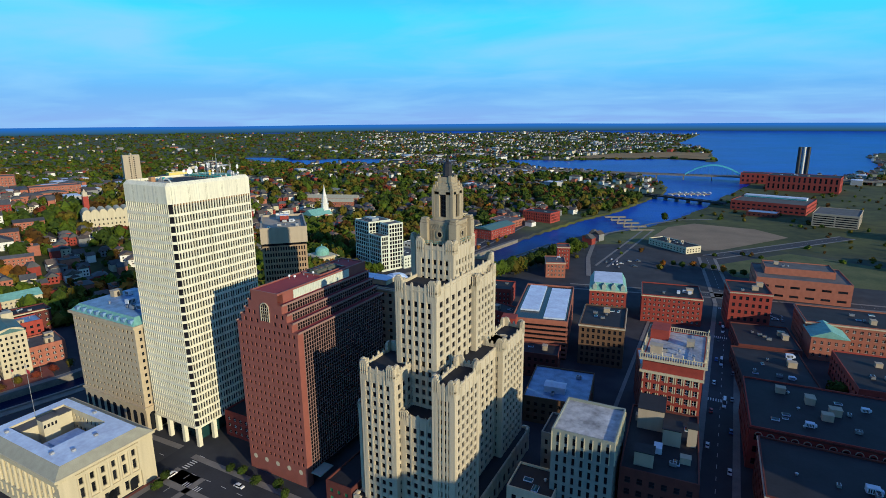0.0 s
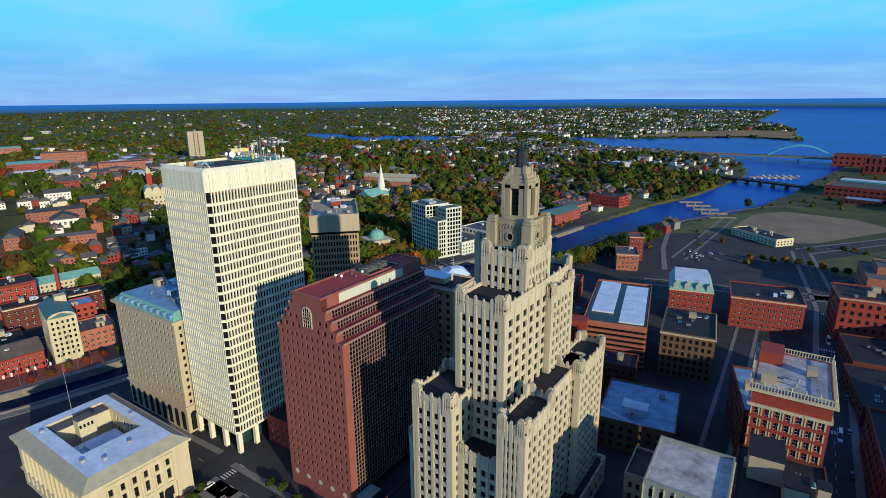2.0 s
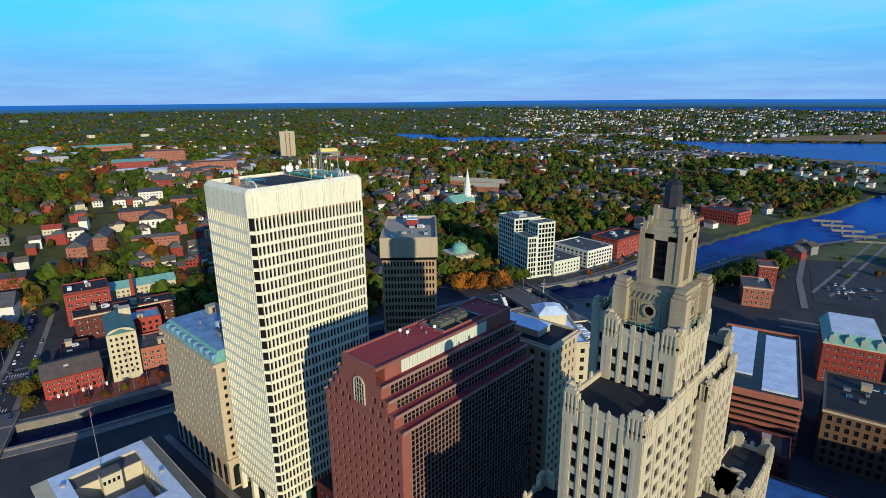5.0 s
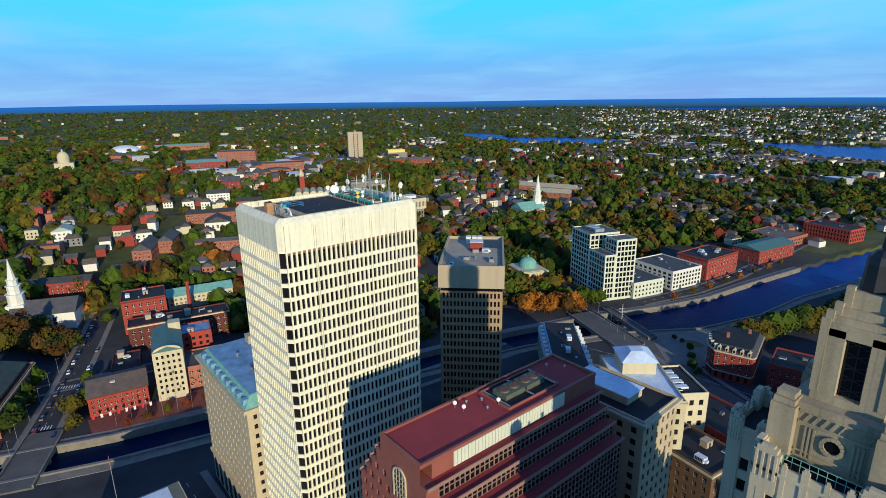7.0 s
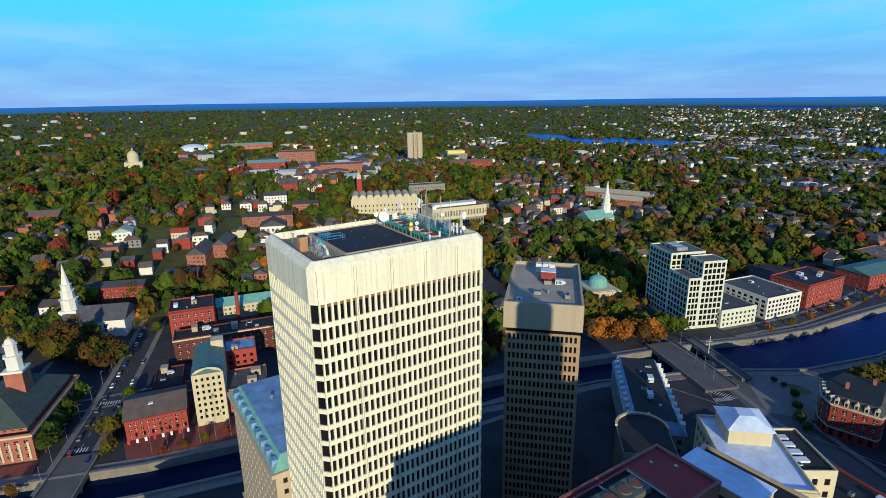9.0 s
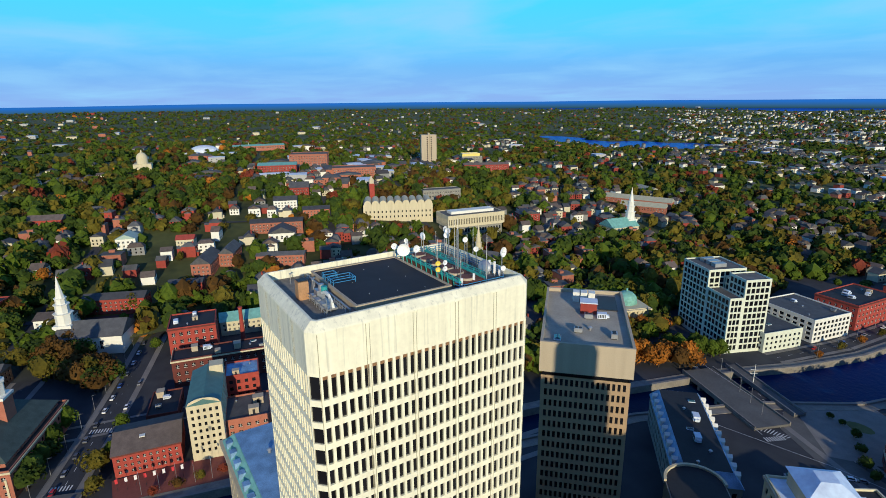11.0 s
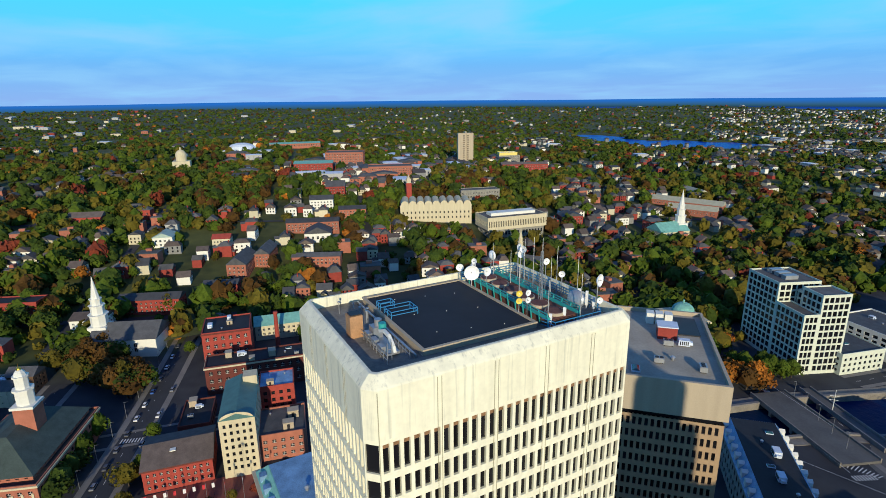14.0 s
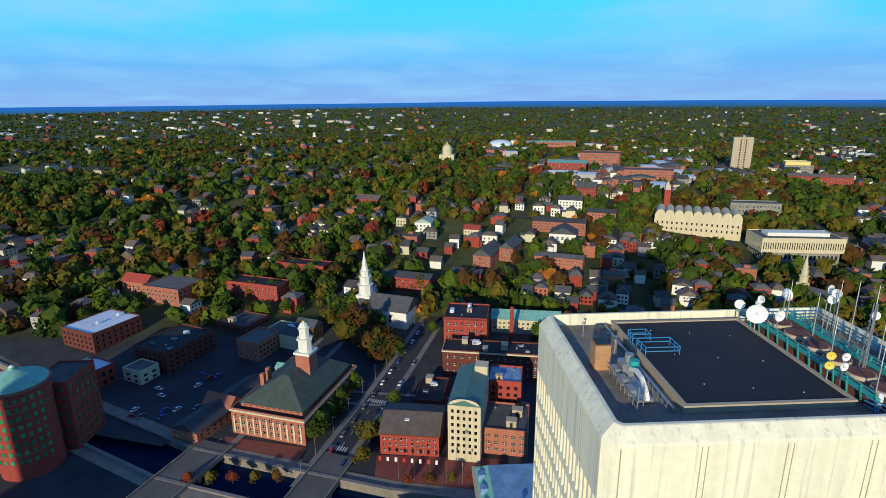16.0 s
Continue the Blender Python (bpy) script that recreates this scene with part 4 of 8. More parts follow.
def unit_meshes():
    a = Shape().box(-1.2, 1.2, -0.8, 0.8, 0.25, 1.5)
    a.slot = 1
    a.box(-1.0, -0.8, -0.7, 0.7, 0, 0.25).box(0.8, 1.0, -0.7, 0.7, 0, 0.25)
    a.tube(-0.5, 0, 1.5, 1.62, 0.5, n=12).tube(0.6, 0, 1.5, 1.62, 0.5, n=12)
    b = Shape().box(-2.0, 1.4, -1.1, 1.1, 0.2, 2.0).box(1.4, 2.2, -0.7, 0.7, 0.5, 1.4)
    b.slot = 1
    b.box(-1.8, -1.6, -1.0, 1.0, 0, 0.2).box(1.0, 1.2, -1.0, 1.0, 0, 0.2)
    for k in range(5):
        b.box(-1.6 + k * 0.55, -1.3 + k * 0.55, -1.16, -1.1, 0.5, 1.7)
    c = Shape().box(-1.5, 1.5, -1.9, 1.9, 0, 2.6).box(-1.65, 1.65, -2.05, 2.05, 2.6, 2.8)
    c.slot = 1
    c.box(1.5, 1.56, -0.5, 0.5, 0.05, 2.1)
    d = Shape().tube(0, 0, 0, 0.8, 0.35, n=10).tube(0, 0, 0.8, 1.15, 0.65, 0.3, n=10)
    e = Shape().box(-0.9, 0.9, -1.4, 1.4, 0, 0.35)
    e.slot = 1
    e.prism([(-0.8, -1.3), (0.8, -1.3), (0.8, 1.3), (-0.8, 1.3)], 0.35, 0.75, [(-0.2, -1.0), (0.2, -1.0), (0.2, 1.0), (-0.2, 1.0)])
    return [("air_conditioner", "grey rooftop air conditioning unit with two fans", a.mesh("air_conditioner", M["steel"], M["dark_metal"])),
            ("air_handler", "pale metal rooftop air handler on a flat roof", b.mesh("air_handler", M["roof_white"], M["dark_metal"])),
            ("stair_bulkhead", "buff rooftop stair bulkhead with a door", c.mesh("stair_bulkhead", M["buff"], M["dark_metal"])),
            ("roof_vent", "round metal roof vent with a cap", d.mesh("roof_vent", M["steel"])),
            ("skylight", "low glazed skylight on a flat roof", e.mesh("skylight", M["roof_white"], M["glass_teal"]))]


UNITS = unit_meshes()


def roof_unit(rnd, x, y, z, rz):
    name, label, me = rnd.choice(UNITS)
    k = rnd.uniform(0.8, 1.25)
    ob = new(name, me)
    ob.matrix_basis = pose(x, y, z, 0, 0, rz + rnd.choice((0, 90))) @ Matrix.Scale(k, 4)
    tagged(ob, label, "roof equipment", "rooftop equipment")


# ---- the courthouse with a light court ----
def light_court():
    t = thing("federal_courthouse", "cream stone classical courthouse with a pale roof and open light court", "courthouse", -201.5, 86.5, 0)
    W, D, H = 56.5, 35.0, 22.0
    s, spots = Shape(), []
    for side, (turn, spot) in SIDES.items():
        origin, u, length = spot(-W, 0, 0, D)
        n = 13 if side in ("-y", "+y") else 8
        out = []
        punched_wall(s, None, origin, u, length, 0, 7.5, bays(length, n, 0.42, 1.5), [(1.6, 5.6)], 0.6, out)
        punched_wall(s, None, origin, u, length, 7.5, H, bays(length, n, 0.38, 1.5), [(9.0, 13.2), (14.6, 17.4)], 0.6, out)
        spots += [(o, turn) for o in out]
    part("wall", s, M["limestone_pale"], t)
    panes_as_parts(spots, "dark", t, 150)
    for side, (turn, spot) in SIDES.items():
        origin, u, length = spot(-W, 0, 0, D)
        n = 13 if side in ("-y", "+y") else 8
        nx, ny = u[1], -u[0]
        pitch = (length - 3.0) / n
        for i in range(1, n):
            a = 1.5 + pitch * i
            x, y = origin[0] + u[0] * a + nx * 0.35, origin[1] + u[1] * a + ny * 0.35
            part("pilaster", Shape().tube(x, y, 7.6, 18.3, 0.55, 0.48, 10), M["limestone_pale"], t)
    # string course, architrave, cornice with blocks, sloped roof, inner court
    cornice(t, -W, 0, 0, D, 7.1, 0.6, 0.7, "limestone_pale", "string_course")
    cornice(t, -W, 0, 0, D, 18.3, 0.7, 1.3, "limestone_pale", "architrave")
    cornice(t, -W, 0, 0, D, 20.6, 1.5, 1.0, "limestone_pale")
    db = Shape()
    for k in range(80):
        x = -W + W * (k + 0.5) / 80
        db.box(x - 0.2, x + 0.2, -1.0, 0.0, 19.9, 20.6)
    for k in range(50):
        y = D * (k + 0.5) / 50
        db.box(0, 1.0, y - 0.2, y + 0.2, 19.9, 20.6)
    tagged(part("dentils", db, M["limestone_pale"], t), kind="stuff")
    # projecting end bays on the entrance front
    for y0 in (-0.4, D - 5.6):
        part("end_bay", Shape().box(0.0, 0.9, y0, y0 + 6.0, 0, 21.6), M["limestone_pale"], t)
    roof = Shape()
    def ring(i):
        return [(-W + i, i), (-i, i), (-i, D - i), (-W + i, D - i)]
    for (i0, z0), (i1, z1) in (((-1.2, 21.6), (2.8, 24.2)),):
        a, b = ring(i0), ring(i1)
        for k in range(4):
            j = (k + 1) % 4
            roof.face((*a[k], z0), (*a[j], z0), (*b[j], z1), (*b[k], z1))
    part("roof_slope", roof, M["roof_stone"], t, "weathered grey-beige sloping roof")
    flat = Shape()
    a, b = ring(2.8), [(-W + 7.5, 7.6), (-18, 7.6), (-18, D - 6.6), (-W + 7.5, D - 6.6)]
    for k in range(4):
        j = (k + 1) % 4
        flat.face((*a[k], 24.2), (*a[j], 24.2), (*b[j], 24.2), (*b[k], 24.2))
    part("roof", flat, M["roof_sky"], t, "white membrane roof round the court")
    court = Shape()
    sp = []
    for k in range(4):
        p, q = b[(k + 1) % 4], b[k]
        dx, dy = q[0] - p[0], q[1] - p[1]
        ln = math.hypot(dx, dy)
        out = []
        punched_wall(court, None, p, (dx / ln, dy / ln), ln, 8.0, 24.2, bays(ln, 10 if k % 2 == 0 else 5, 0.4, 1.0), [(9.4, 11.4), (14.4, 16.6), (19.4, 21.6)], 0.3, out)
        sp += [(o, math.degrees(math.atan2(dy, dx))) for o in out]
    court.face((b[0][0], b[0][1], 8.0), (b[1][0], b[1][1], 8.0), (b[2][0], b[2][1], 8.0), (b[3][0], b[3][1], 8.0))
    part("court_wall", court, M["limestone_pale"], t)
    panes_as_parts(sp, "dark", t, 60)
    # a pent house in the court's far end
    part("lower_court_roof", Shape().box(-W + 19.5, -19.5, 9.4, D - 8.4, 8.05, 17.2).box(-W + 23, -24, 13.5, D - 12.5, 17.2, 18.6), M["roof_sky"], t, "pale roofs low in the light court")
    part("attic_storey", Shape().box(-W + 7.6, -W + 13.5, 7.7, D - 6.7, 8, 23.0).box(-W + 13.5, -W + 18, 15, D - 14, 8, 25.6), M["cream_paint"], t, "cream attic storey")
    part("attic_roof", Shape().box(-W + 7.6, -W + 13.7, 7.7, D - 6.7, 23.0, 23.3).box(-W + 13.3, -W + 18.2, 14.8, D - 13.8, 25.6, 25.9), M["roof_grey"], t)
    for k in range(4):
        part("window", WIN["dark"], None, t, at=pose(-W + 18.06, 15.6 + k * 1.4, 22.4, 0, 0, 90) @ Matrix.Diagonal((0.8, 1, 1.4, 1)))
    for x, y in ((-14, 5), (-12, 20), (-30, 29.8), (-46, 4.6), (-9, 10)):
        part("roof_hatch", Shape().box(x, x + 1.3, y, y + 1.3, 24.22, 25.0), M["roof_stained"], t)
    # door arches on the entrance front
    for k in range(3):
        y = D / 2 - 8.5 + k * 8.5
        arch = Shape()
        arch.face(*[(0.08, y + dy, dz) for dy, dz in [(-1.5, 0.3), (1.5, 0.3)] + [(1.5 * math.cos(a), 4.2 + 1.5 * math.sin(a)) for a in np.linspace(0, math.pi, 9)]])
        part("door_arch", arch, M["glass"], t, "dark arched doorway")
    return t


light_court()
BUILT.append((-230, 104, 34))
pole = Shape().tube(0, 0, 0, 22, 0.14, 0.07, 8)
fp = thing("flagpole", "tall flagpole with a striped flag", "flagpole", -251, 104, 23.7)
part("pole", pole, M["steel"], fp)
part("flag", Shape().box(0.1, 2.6, -0.03, 0.03, 20.2, 21.8), M["flag_red"], fp, "red and white cloth flag")


# ---- the tan bank block with a copper edge ----
def copper_edged_block():
    t = building("bank_building", "tan stone bank building with arched base and green copper roof edge", "office building", -234.5, 141.0, 0, 49.5, 34, 54, "tan_brick", 11, 15, 9,
                 share=(0.34, 0.46), roof=None, base=13.5, top=1.5, parapet=0, limit=130)
    cornice(t, -49.5, 0, 0, 34, 53.2, 1.3, 1.2, "tan_brick")
    cornice(t, -49.5, 0, 0, 34, 12.6, 0.7, 0.9, "tan_brick", "string_course")
    part("mansard", Shape().prism([(-50, -0.5), (0.5, -0.5), (0.5, 34.5), (-50, 34.5)], 54.4, 57.5, [(-47, 2.5), (-2.5, 2.5), (-2.5, 31.5), (-47, 31.5)]), M["copper"], t, "green copper mansard edge")
    part("roof", Shape().box(-46.8, -2.7, 2.7, 31.3, 57.5, 57.6), M["roof_blue"], t, "worn blue-grey flat roof")
    for k in range(9):
        part("dormer", Shape().box(-46 + k * 5.3, -44 + k * 5.3, -0.2, 1.6, 55.0, 56.8), M["roof_blue"], t)
    for k in range(9):
        x = -46.5 + k * 5.4
        a = Shape()
        a.face(*[(x + dx, -0.1, dz) for dx, dz in [(-1.5, 1.0), (1.5, 1.0)] + [(1.5 * math.cos(u), 8.8 + 1.5 * math.sin(u)) for u in np.linspace(0, math.pi, 9)]])
        part("arched_window", a, M["glass"], t, "tall dark arched window")
    for k in range(6):
        y = 3 + k * 5.5
        a = Shape()
        a.face(*[(0.1, y + dx, dz) for dx, dz in [(-1.5, 1.0), (1.5, 1.0)] + [(1.5 * math.cos(u), 8.8 + 1.5 * math.sin(u)) for u in np.linspace(0, math.pi, 9)]])
        part("arched_window", a, M["glass"], t, "tall dark arched window")
    rnd = random.Random(5)
    for k in range(8):
        roof_unit(rnd, -276 + k * 4.6, 146 + rnd.uniform(2, 20), 57.6, 0)


copper_edged_block()


# ---- the bronze tower ----
def bronze_tower():
    t = building("bronze_office_tower", "dark bronze-brown office tower with a plain buff top band", "skyscraper", -218.2, 239.6, 45.0, 25.0, 46.0, 74.6, "dark_bronze", 20, 16, 30,
                 share=(0.56, 0.62), style="black", roof=None, base=4, top=0.4, parapet=0, limit=180)
    part("shadow_gap", Shape().box(-24.6, -0.4, 0.4, 45.6, 74.6, 76.0), M["glass_black"], t)
    part("top_band", Shape().box(-25.6, 0.6, -0.6, 46.6, 76.0, 84.0), M["buff"], t, "buff stone crown band")
    rim = Shape()
    for q in ((-25.6, 0.6, -0.6, 0.2), (-25.6, 0.6, 45.8, 46.6), (-25.6, -24.8, 0.2, 45.8), (-0.2, 0.6, 0.2, 45.8)):
        rim.box(*q, 84.0, 85.4)
    part("parapet", rim, M["buff"], t)
    part("roof", Shape().box(-24.8, -0.2, 0.2, 45.8, 84.0, 84.15), M["roof_tan"], t, "pale tan gravel roof")
    part("plant_well", Shape().box(-8, -2.0, 30, 43, 84.16, 84.5), M["dark_metal"], t, "dark louvred plant well")
    ob = thing("plant_house", "red brick rooftop plant house", "roof equipment")
    ob.matrix_basis = pose(-218.2, 239.6, 84.2, 0, 0, 45.0) @ pose(-11.5, 28, 0)
    part("wall", Shape().box(-2.6, 2.6, -2.2, 2.2, 0, 3.6), M["brick_red"], ob)
    part("roof", Shape().box(-2.8, 2.8, -2.4, 2.4, 3.6, 3.9), M["roof_white"], ob)
    rnd = random.Random(8)
    for k in range(7):
        p = pose(-218.2, 239.6, 84.15, 0, 0, 45.0) @ Vector((-rnd.uniform(3, 21), rnd.uniform(4, 24), 0))
        roof_unit(rnd, p.x, p.y, p.z, 45.0)
    ct = Shape()
    for k in range(3):
        ct.box(-4.0 + k * 2.6, -1.8 + k * 2.6, -1.5, 1.5, 0, 3.4)
    ob = single("cooling_unit", ct, M["white_paint"], "white rooftop cooling units in a row", "roof equipment")
    ob.matrix_basis = pose(-218.2, 239.6, 84.16, 0, 0, 45.0) @ pose(-12.5, 38, 0)


bronze_tower()

# ---- the pale gridded block by the river ----
def gridded_block():
    x, y, rz = -296, 427, -23
    t = thing("gridded_office_block", "pale green-white gridded office block with stepped roofline", "office building", x, y, 0, rz)
    block(t, -49, -22, 0, 26, 0, 46, "pale_panel", 11, 7, 7, (0.76, 0.74), "black", limit=105, base=1.0, top=0.8, roof="roof_grey", parapet=0.8, parts_on="-y +x")
    block(t, -22, -15, 12, 26, 0, 42, "pale_panel", 10, 2, 4, (0.76, 0.74), "black", limit=40, base=1.0, top=0.8, roof="roof_grey", parapet=0.6)
    block(t, -15, 0, 9, 26, 0, 46, "pale_panel", 11, 4, 5, (0.76, 0.74), "black", limit=80, base=1.0, top=0.8, roof="roof_grey", parapet=0.8, parts_on="-y +x")
    block(t, -22, 0, 0, 9, 0, 35, "pale_panel", 8, 6, 3, (0.76, 0.74), "black", limit=80, base=1.0, top=0.8, roof="roof_grey", parapet=0.8, parts_on="-y +x")
    for k in range(3):
        part("plant_screen", Shape().box(-44 + k * 6, -40 + k * 6, 8, 16, 46.1, 48.5), M["steel"], t)
    BUILT.append((-312, 449, 30))


gridded_block()

# ---- behind the red tower ----
bt = building("tan_office_tower", "tan brick tower with a black flat roof and bracketed cornice", "office tower", -141.0, 215.0, 2, 27, 19, 64, "tan_brick", 15, 6, 6,
              share=(0.4, 0.5), roof="roof_black", base=8, limit=110, trim="limestone", out=1.0)
part("penthouse", Shape().box(-26, -8, 5, 13, 64.1, 66.6), M["tan_brick"], bt)
part("penthouse_roof", Shape().box(-26.4, -7.6, 4.6, 13.4, 66.6, 66.9), M["roof_sky"], bt, "white membrane roof")
wb = building("white_roofed_office", "pale stone office block with a white membrane roof", "office building", -169, 252, -42, 36, 22, 43, "limestone_pale", 9, 11, 5, roof="roof_sky", base=4, limit=75, trim="limestone")
part("penthouse", Shape().box(-34, -21, 5, 18, 43, 48.2), M["limestone_pale"], wb)
part("penthouse_roof", Shape().prism([(-34.8, 4.2), (-20.2, 4.2), (-20.2, 18.8), (-34.8, 18.8)], 48.2, 51, [(-30, 9), (-25, 9), (-25, 14), (-30, 14)]), M["roof_sky"], wb, "white hipped roof")
cb = building("cream_office", "cream stucco office block with skylights", "office building", -171, 287, -35, 24, 18, 31, "cream_paint", 6, 5, 4, roof="roof_black", limit=60, units=4)
for k in range(4):
    part("skylight", Shape().box(-20 + k * 4.2, -17.5 + k * 4.2, 5, 12, 31.05, 31.8), M["roof_white"], cb)
rd = thing("round_fronted_office", "grey stone office block with a rounded end and dark roof", "office building", -214, 272, 0, -42)
outline = [(9.5 * math.cos(a), 9.5 * math.sin(a)) for a in np.linspace(math.pi / 2, 1.5 * math.pi, 13)]
part("wall", Shape().prism([(16, 9.5), *outline, (16, -9.5)], 0, 29.5), M["grey_stone"], rd)
part("roof", Shape().prism([(15.6, 9.0), *[(x * 0.95, y * 0.95) for x, y in outline], (15.6, -9.0)], 29.5, 29.7), M["roof_black"], rd)
rim = Shape()
for (ax, ay), (bx, by) in zip(outline, outline[1:]):
    rim.beam((ax, ay, 30.0), (bx, by, 30.0), 0.9)
part("parapet", rim, M["limestone_pale"], rd)
for r in range(7):
    for a in np.linspace(math.pi / 2 + 0.15, 1.5 * math.pi - 0.15, 9):
        part("window", WIN["dark"], None, rd, at=pose(9.58 * math.cos(a), 9.58 * math.sin(a), 5 + r * 3.5, 0, 0, math.degrees(a) + 90) @ Matrix.Diagonal((1.3, 1, 2.0, 1)))
BUILT.append((-210, 268, 16))
# long slate-roofed hall with white dormers
sl = building("slate_roofed_hall", "long stone hall with a blue-grey slate mansard and white dormers", "hall", -229, 285, -44, 62, 23, 15, "grey_stone", 3, 18, 6, roof=None, parapet=0, limit=60)
part("mansard", Shape().prism([(-62.4, -0.4), (0.4, -0.4), (0.4, 23.4), (-62.4, 23.4)], 15, 19.5, [(-59.5, 3), (-2.5, 3), (-2.5, 20), (-59.5, 20)]), M["roof_blue"], sl, "blue-grey slate mansard")
part("roof", Shape().box(-59.3, -2.7, 3.2, 19.8, 19.5, 19.6), M["roof_black"], sl)
for k in range(11):
    for yy in (1.1, 21.9):
        part("dormer", Shape().box(-58 + k * 5.2, -55.6 + k * 5.2, yy - 1.0, yy + 1.0, 15.4, 18.0).gable(-58 + k * 5.2, -55.6 + k * 5.2, yy - 1.0, yy + 1.0, 18.0, 0.9, 0.1, "y"), M["white_paint"], sl)
rnd = random.Random(21)
for k in range(7):
    p = pose(-229, 285, 19.6, 0, 0, -44) @ Vector((-6 - k * 7.5, rnd.uniform(7, 16), 0))
    roof_unit(rnd, p.x, p.y, p.z, -44)
# curved red brick block with cream dormers
rb = thing("mansarded_brick_block", "red brick block with dark mansard roof and cream dormers", "building", -181.5, 377.5, 0, 14)
ol = [(-9, 0), (9, 0), (10, 3), (10, 33), (-10, 33), (-15.5, 15.5), (-13.5, 6)]
mid = (-2.0, 15.5)


def swell(k):
    return [(mid[0] + (x - mid[0]) * k, mid[1] + (y - mid[1]) * k) for x, y in ol]


part("wall", Shape().prism(ol, 0, 16.0), M["brick_red"], rb)
part("string_course", Shape().prism(swell(1.02), 4.6, 5.1), M["limestone"], rb)
part("cornice", Shape().prism(swell(1.04), 15.6, 16.3), M["limestone"], rb, "buff stone cornice")
part("mansard", Shape().prism(ol, 16.3, 19.6, swell(0.84)), M["roof_slate"], rb)
part("roof", Shape().prism(swell(0.82), 19.6, 19.75), M["roof_black"], rb)
for q in ((-6, -4.6, 12, 13.2, 3.0), (3, 4.4, 24, 25.2, 2.6)):
    part("chimney", Shape().box(*q[:4], 19.0, 19.7 + q[4]), M["brick_orange"], rb)
for (ax, ay), (bx, by), n in ((ol[0], ol[1], 5), (ol[6], ol[0], 2), (ol[5], ol[6], 3)):
    turn = math.degrees(math.atan2(by - ay, bx - ax))
    for k in range(n):
        u = (k + 0.5) / n
        spot = pose(ax + (bx - ax) * u, ay + (by - ay) * u, 0, 0, 0, turn)
        part("dormer", Shape().box(-0.85, 0.85, 0.1, 2.6, 16.3, 18.5).gable(-0.85, 0.85, 0.1, 2.6, 18.5, 0.9, 0.12, "y"), M["limestone"], rb, "cream dormer", at=spot)
        part("dormer_window", WIN["dark"], None, rb, at=spot @ pose(0, 0.04, 16.7) @ Matrix.Diagonal((0.9, 1, 1.5, 1)))
        for r in range(4):
            part("window", WIN["white" if r else "dark"], None, rb, at=spot @ pose(0, -0.08, 1.2 + r * 3.7) @ Matrix.Diagonal((1.5, 1, 2.1 if r else 2.8, 1)))
BUILT.append((-183, 393, 24))
building("red_brick_corner_house", "plain red brick building with pale window frames beside the mansarded block", "building", -147, 389, 12, 20, 24, 13.5, "brick_red", 3, 6, 6, style="white", limit=40, units=2, roof="roof_black")
# between the towers and the slope of the street
building("brick_store", "small red brick shop building beside the white tower", "building", -181, 158, 0, 20, 26, 12, "brick_red", 3, 5, 6, style="white", limit=40, roof="roof_black")
building("brick_annex", "low red brick annex at the foot of the limestone skyscraper", "building", -113, 140, 0, 12, 22, 12, "brick_dark", 3, 3, 4, style="green", limit=20)
building("ornate_row_building", "ornate brown and white row building with arched windows", "building", -140, 262, -8, 22, 20, 24, "brown_stone", 6, 6, 5, style="white", trim="limestone", limit=50, units=3)
building("teal_front_building", "narrow teal-painted row building", "building", -163, 268, -8, 12, 20, 22, "green_grey", 6, 4, 5, style="white", trim="limestone", limit=30, units=2)
building("dark_roofed_building", "brick row building with a dark roof", "building", -118, 268, -5, 20, 26, 20, "brick_dark", 5, 5, 6, limit=40, units=4)
building("small_brick_building", "small brick commercial building", "building", -150, 300, -10, 26, 24, 16, "brick_red", 4, 6, 5, limit=40, units=3)
building("river_brick_building", "low red brick building beside the riverside trees", "building", -128, 340, -15, 30, 16, 12, "brick_red", 3, 7, 4, style="white", limit=40, units=3)

# ---- streets south of the limestone skyscraper ----
bk = building("brick_hotel", "tall red brick building with cream window surrounds and a balustrade", "building", -3.2, 223.2, 1, 22.6, 34.0, 50, "brick_red", 9, 7, 8, style="white", share=(0.48, 0.55), roof="roof_stained",
              base=7, top=6.0, trim="limestone_pale", limit=100, units=6, out=1.3, parapet=0.3)
bal = Shape()
for k in range(27):
    x = -23.8 + k * 0.92
    bal.box(x, x + 0.3, -0.6, -0.3, 50.2, 51.9).box(x, x + 0.3, 34.3, 34.6, 50.2, 51.9)
for k in range(33):
    bal.box(0.3, 0.6, k * 1.03, k * 1.03 + 0.3, 50.2, 51.9).box(-23.9, -23.6, k * 1.03, k * 1.03 + 0.3, 50.2, 51.9)
bal.box(-23.9, 0.6, -0.6, -0.3, 51.9, 52.2).box(-23.9, 0.6, 34.3, 34.6, 51.9, 52.2).box(0.3, 0.6, -0.3, 34.3, 51.9, 52.2).box(-23.9, -23.6, -0.3, 34.3, 51.9, 52.2)
tagged(part("balustrade", bal, M["limestone_pale"], bk, "cream stone roof balustrade"), kind="stuff")
for k in range(7):
    for px, py in ((-23.3 + k * 3.88, -0.45), (0.45, k * 5.7)):
        part("finial", Shape().tube(px, py, 52.2, 53.6, 0.28, 0.1, 6), M["limestone_pale"], bk)
for r in range(9):
    for k in range(7):
        pitch = 21.7 / 7
        x = -23.3 + 0.8 + pitch * (k + 0.5)
        z = 7.0 + (37.0 / 9) * r + 0.6
        for dx in (-1.15, 1.15):
            part("surround", Shape().box(x + dx - 0.22, x + dx + 0.22, -0.14, 0.05, z, z + 2.9), M["limestone_pale"], bk)
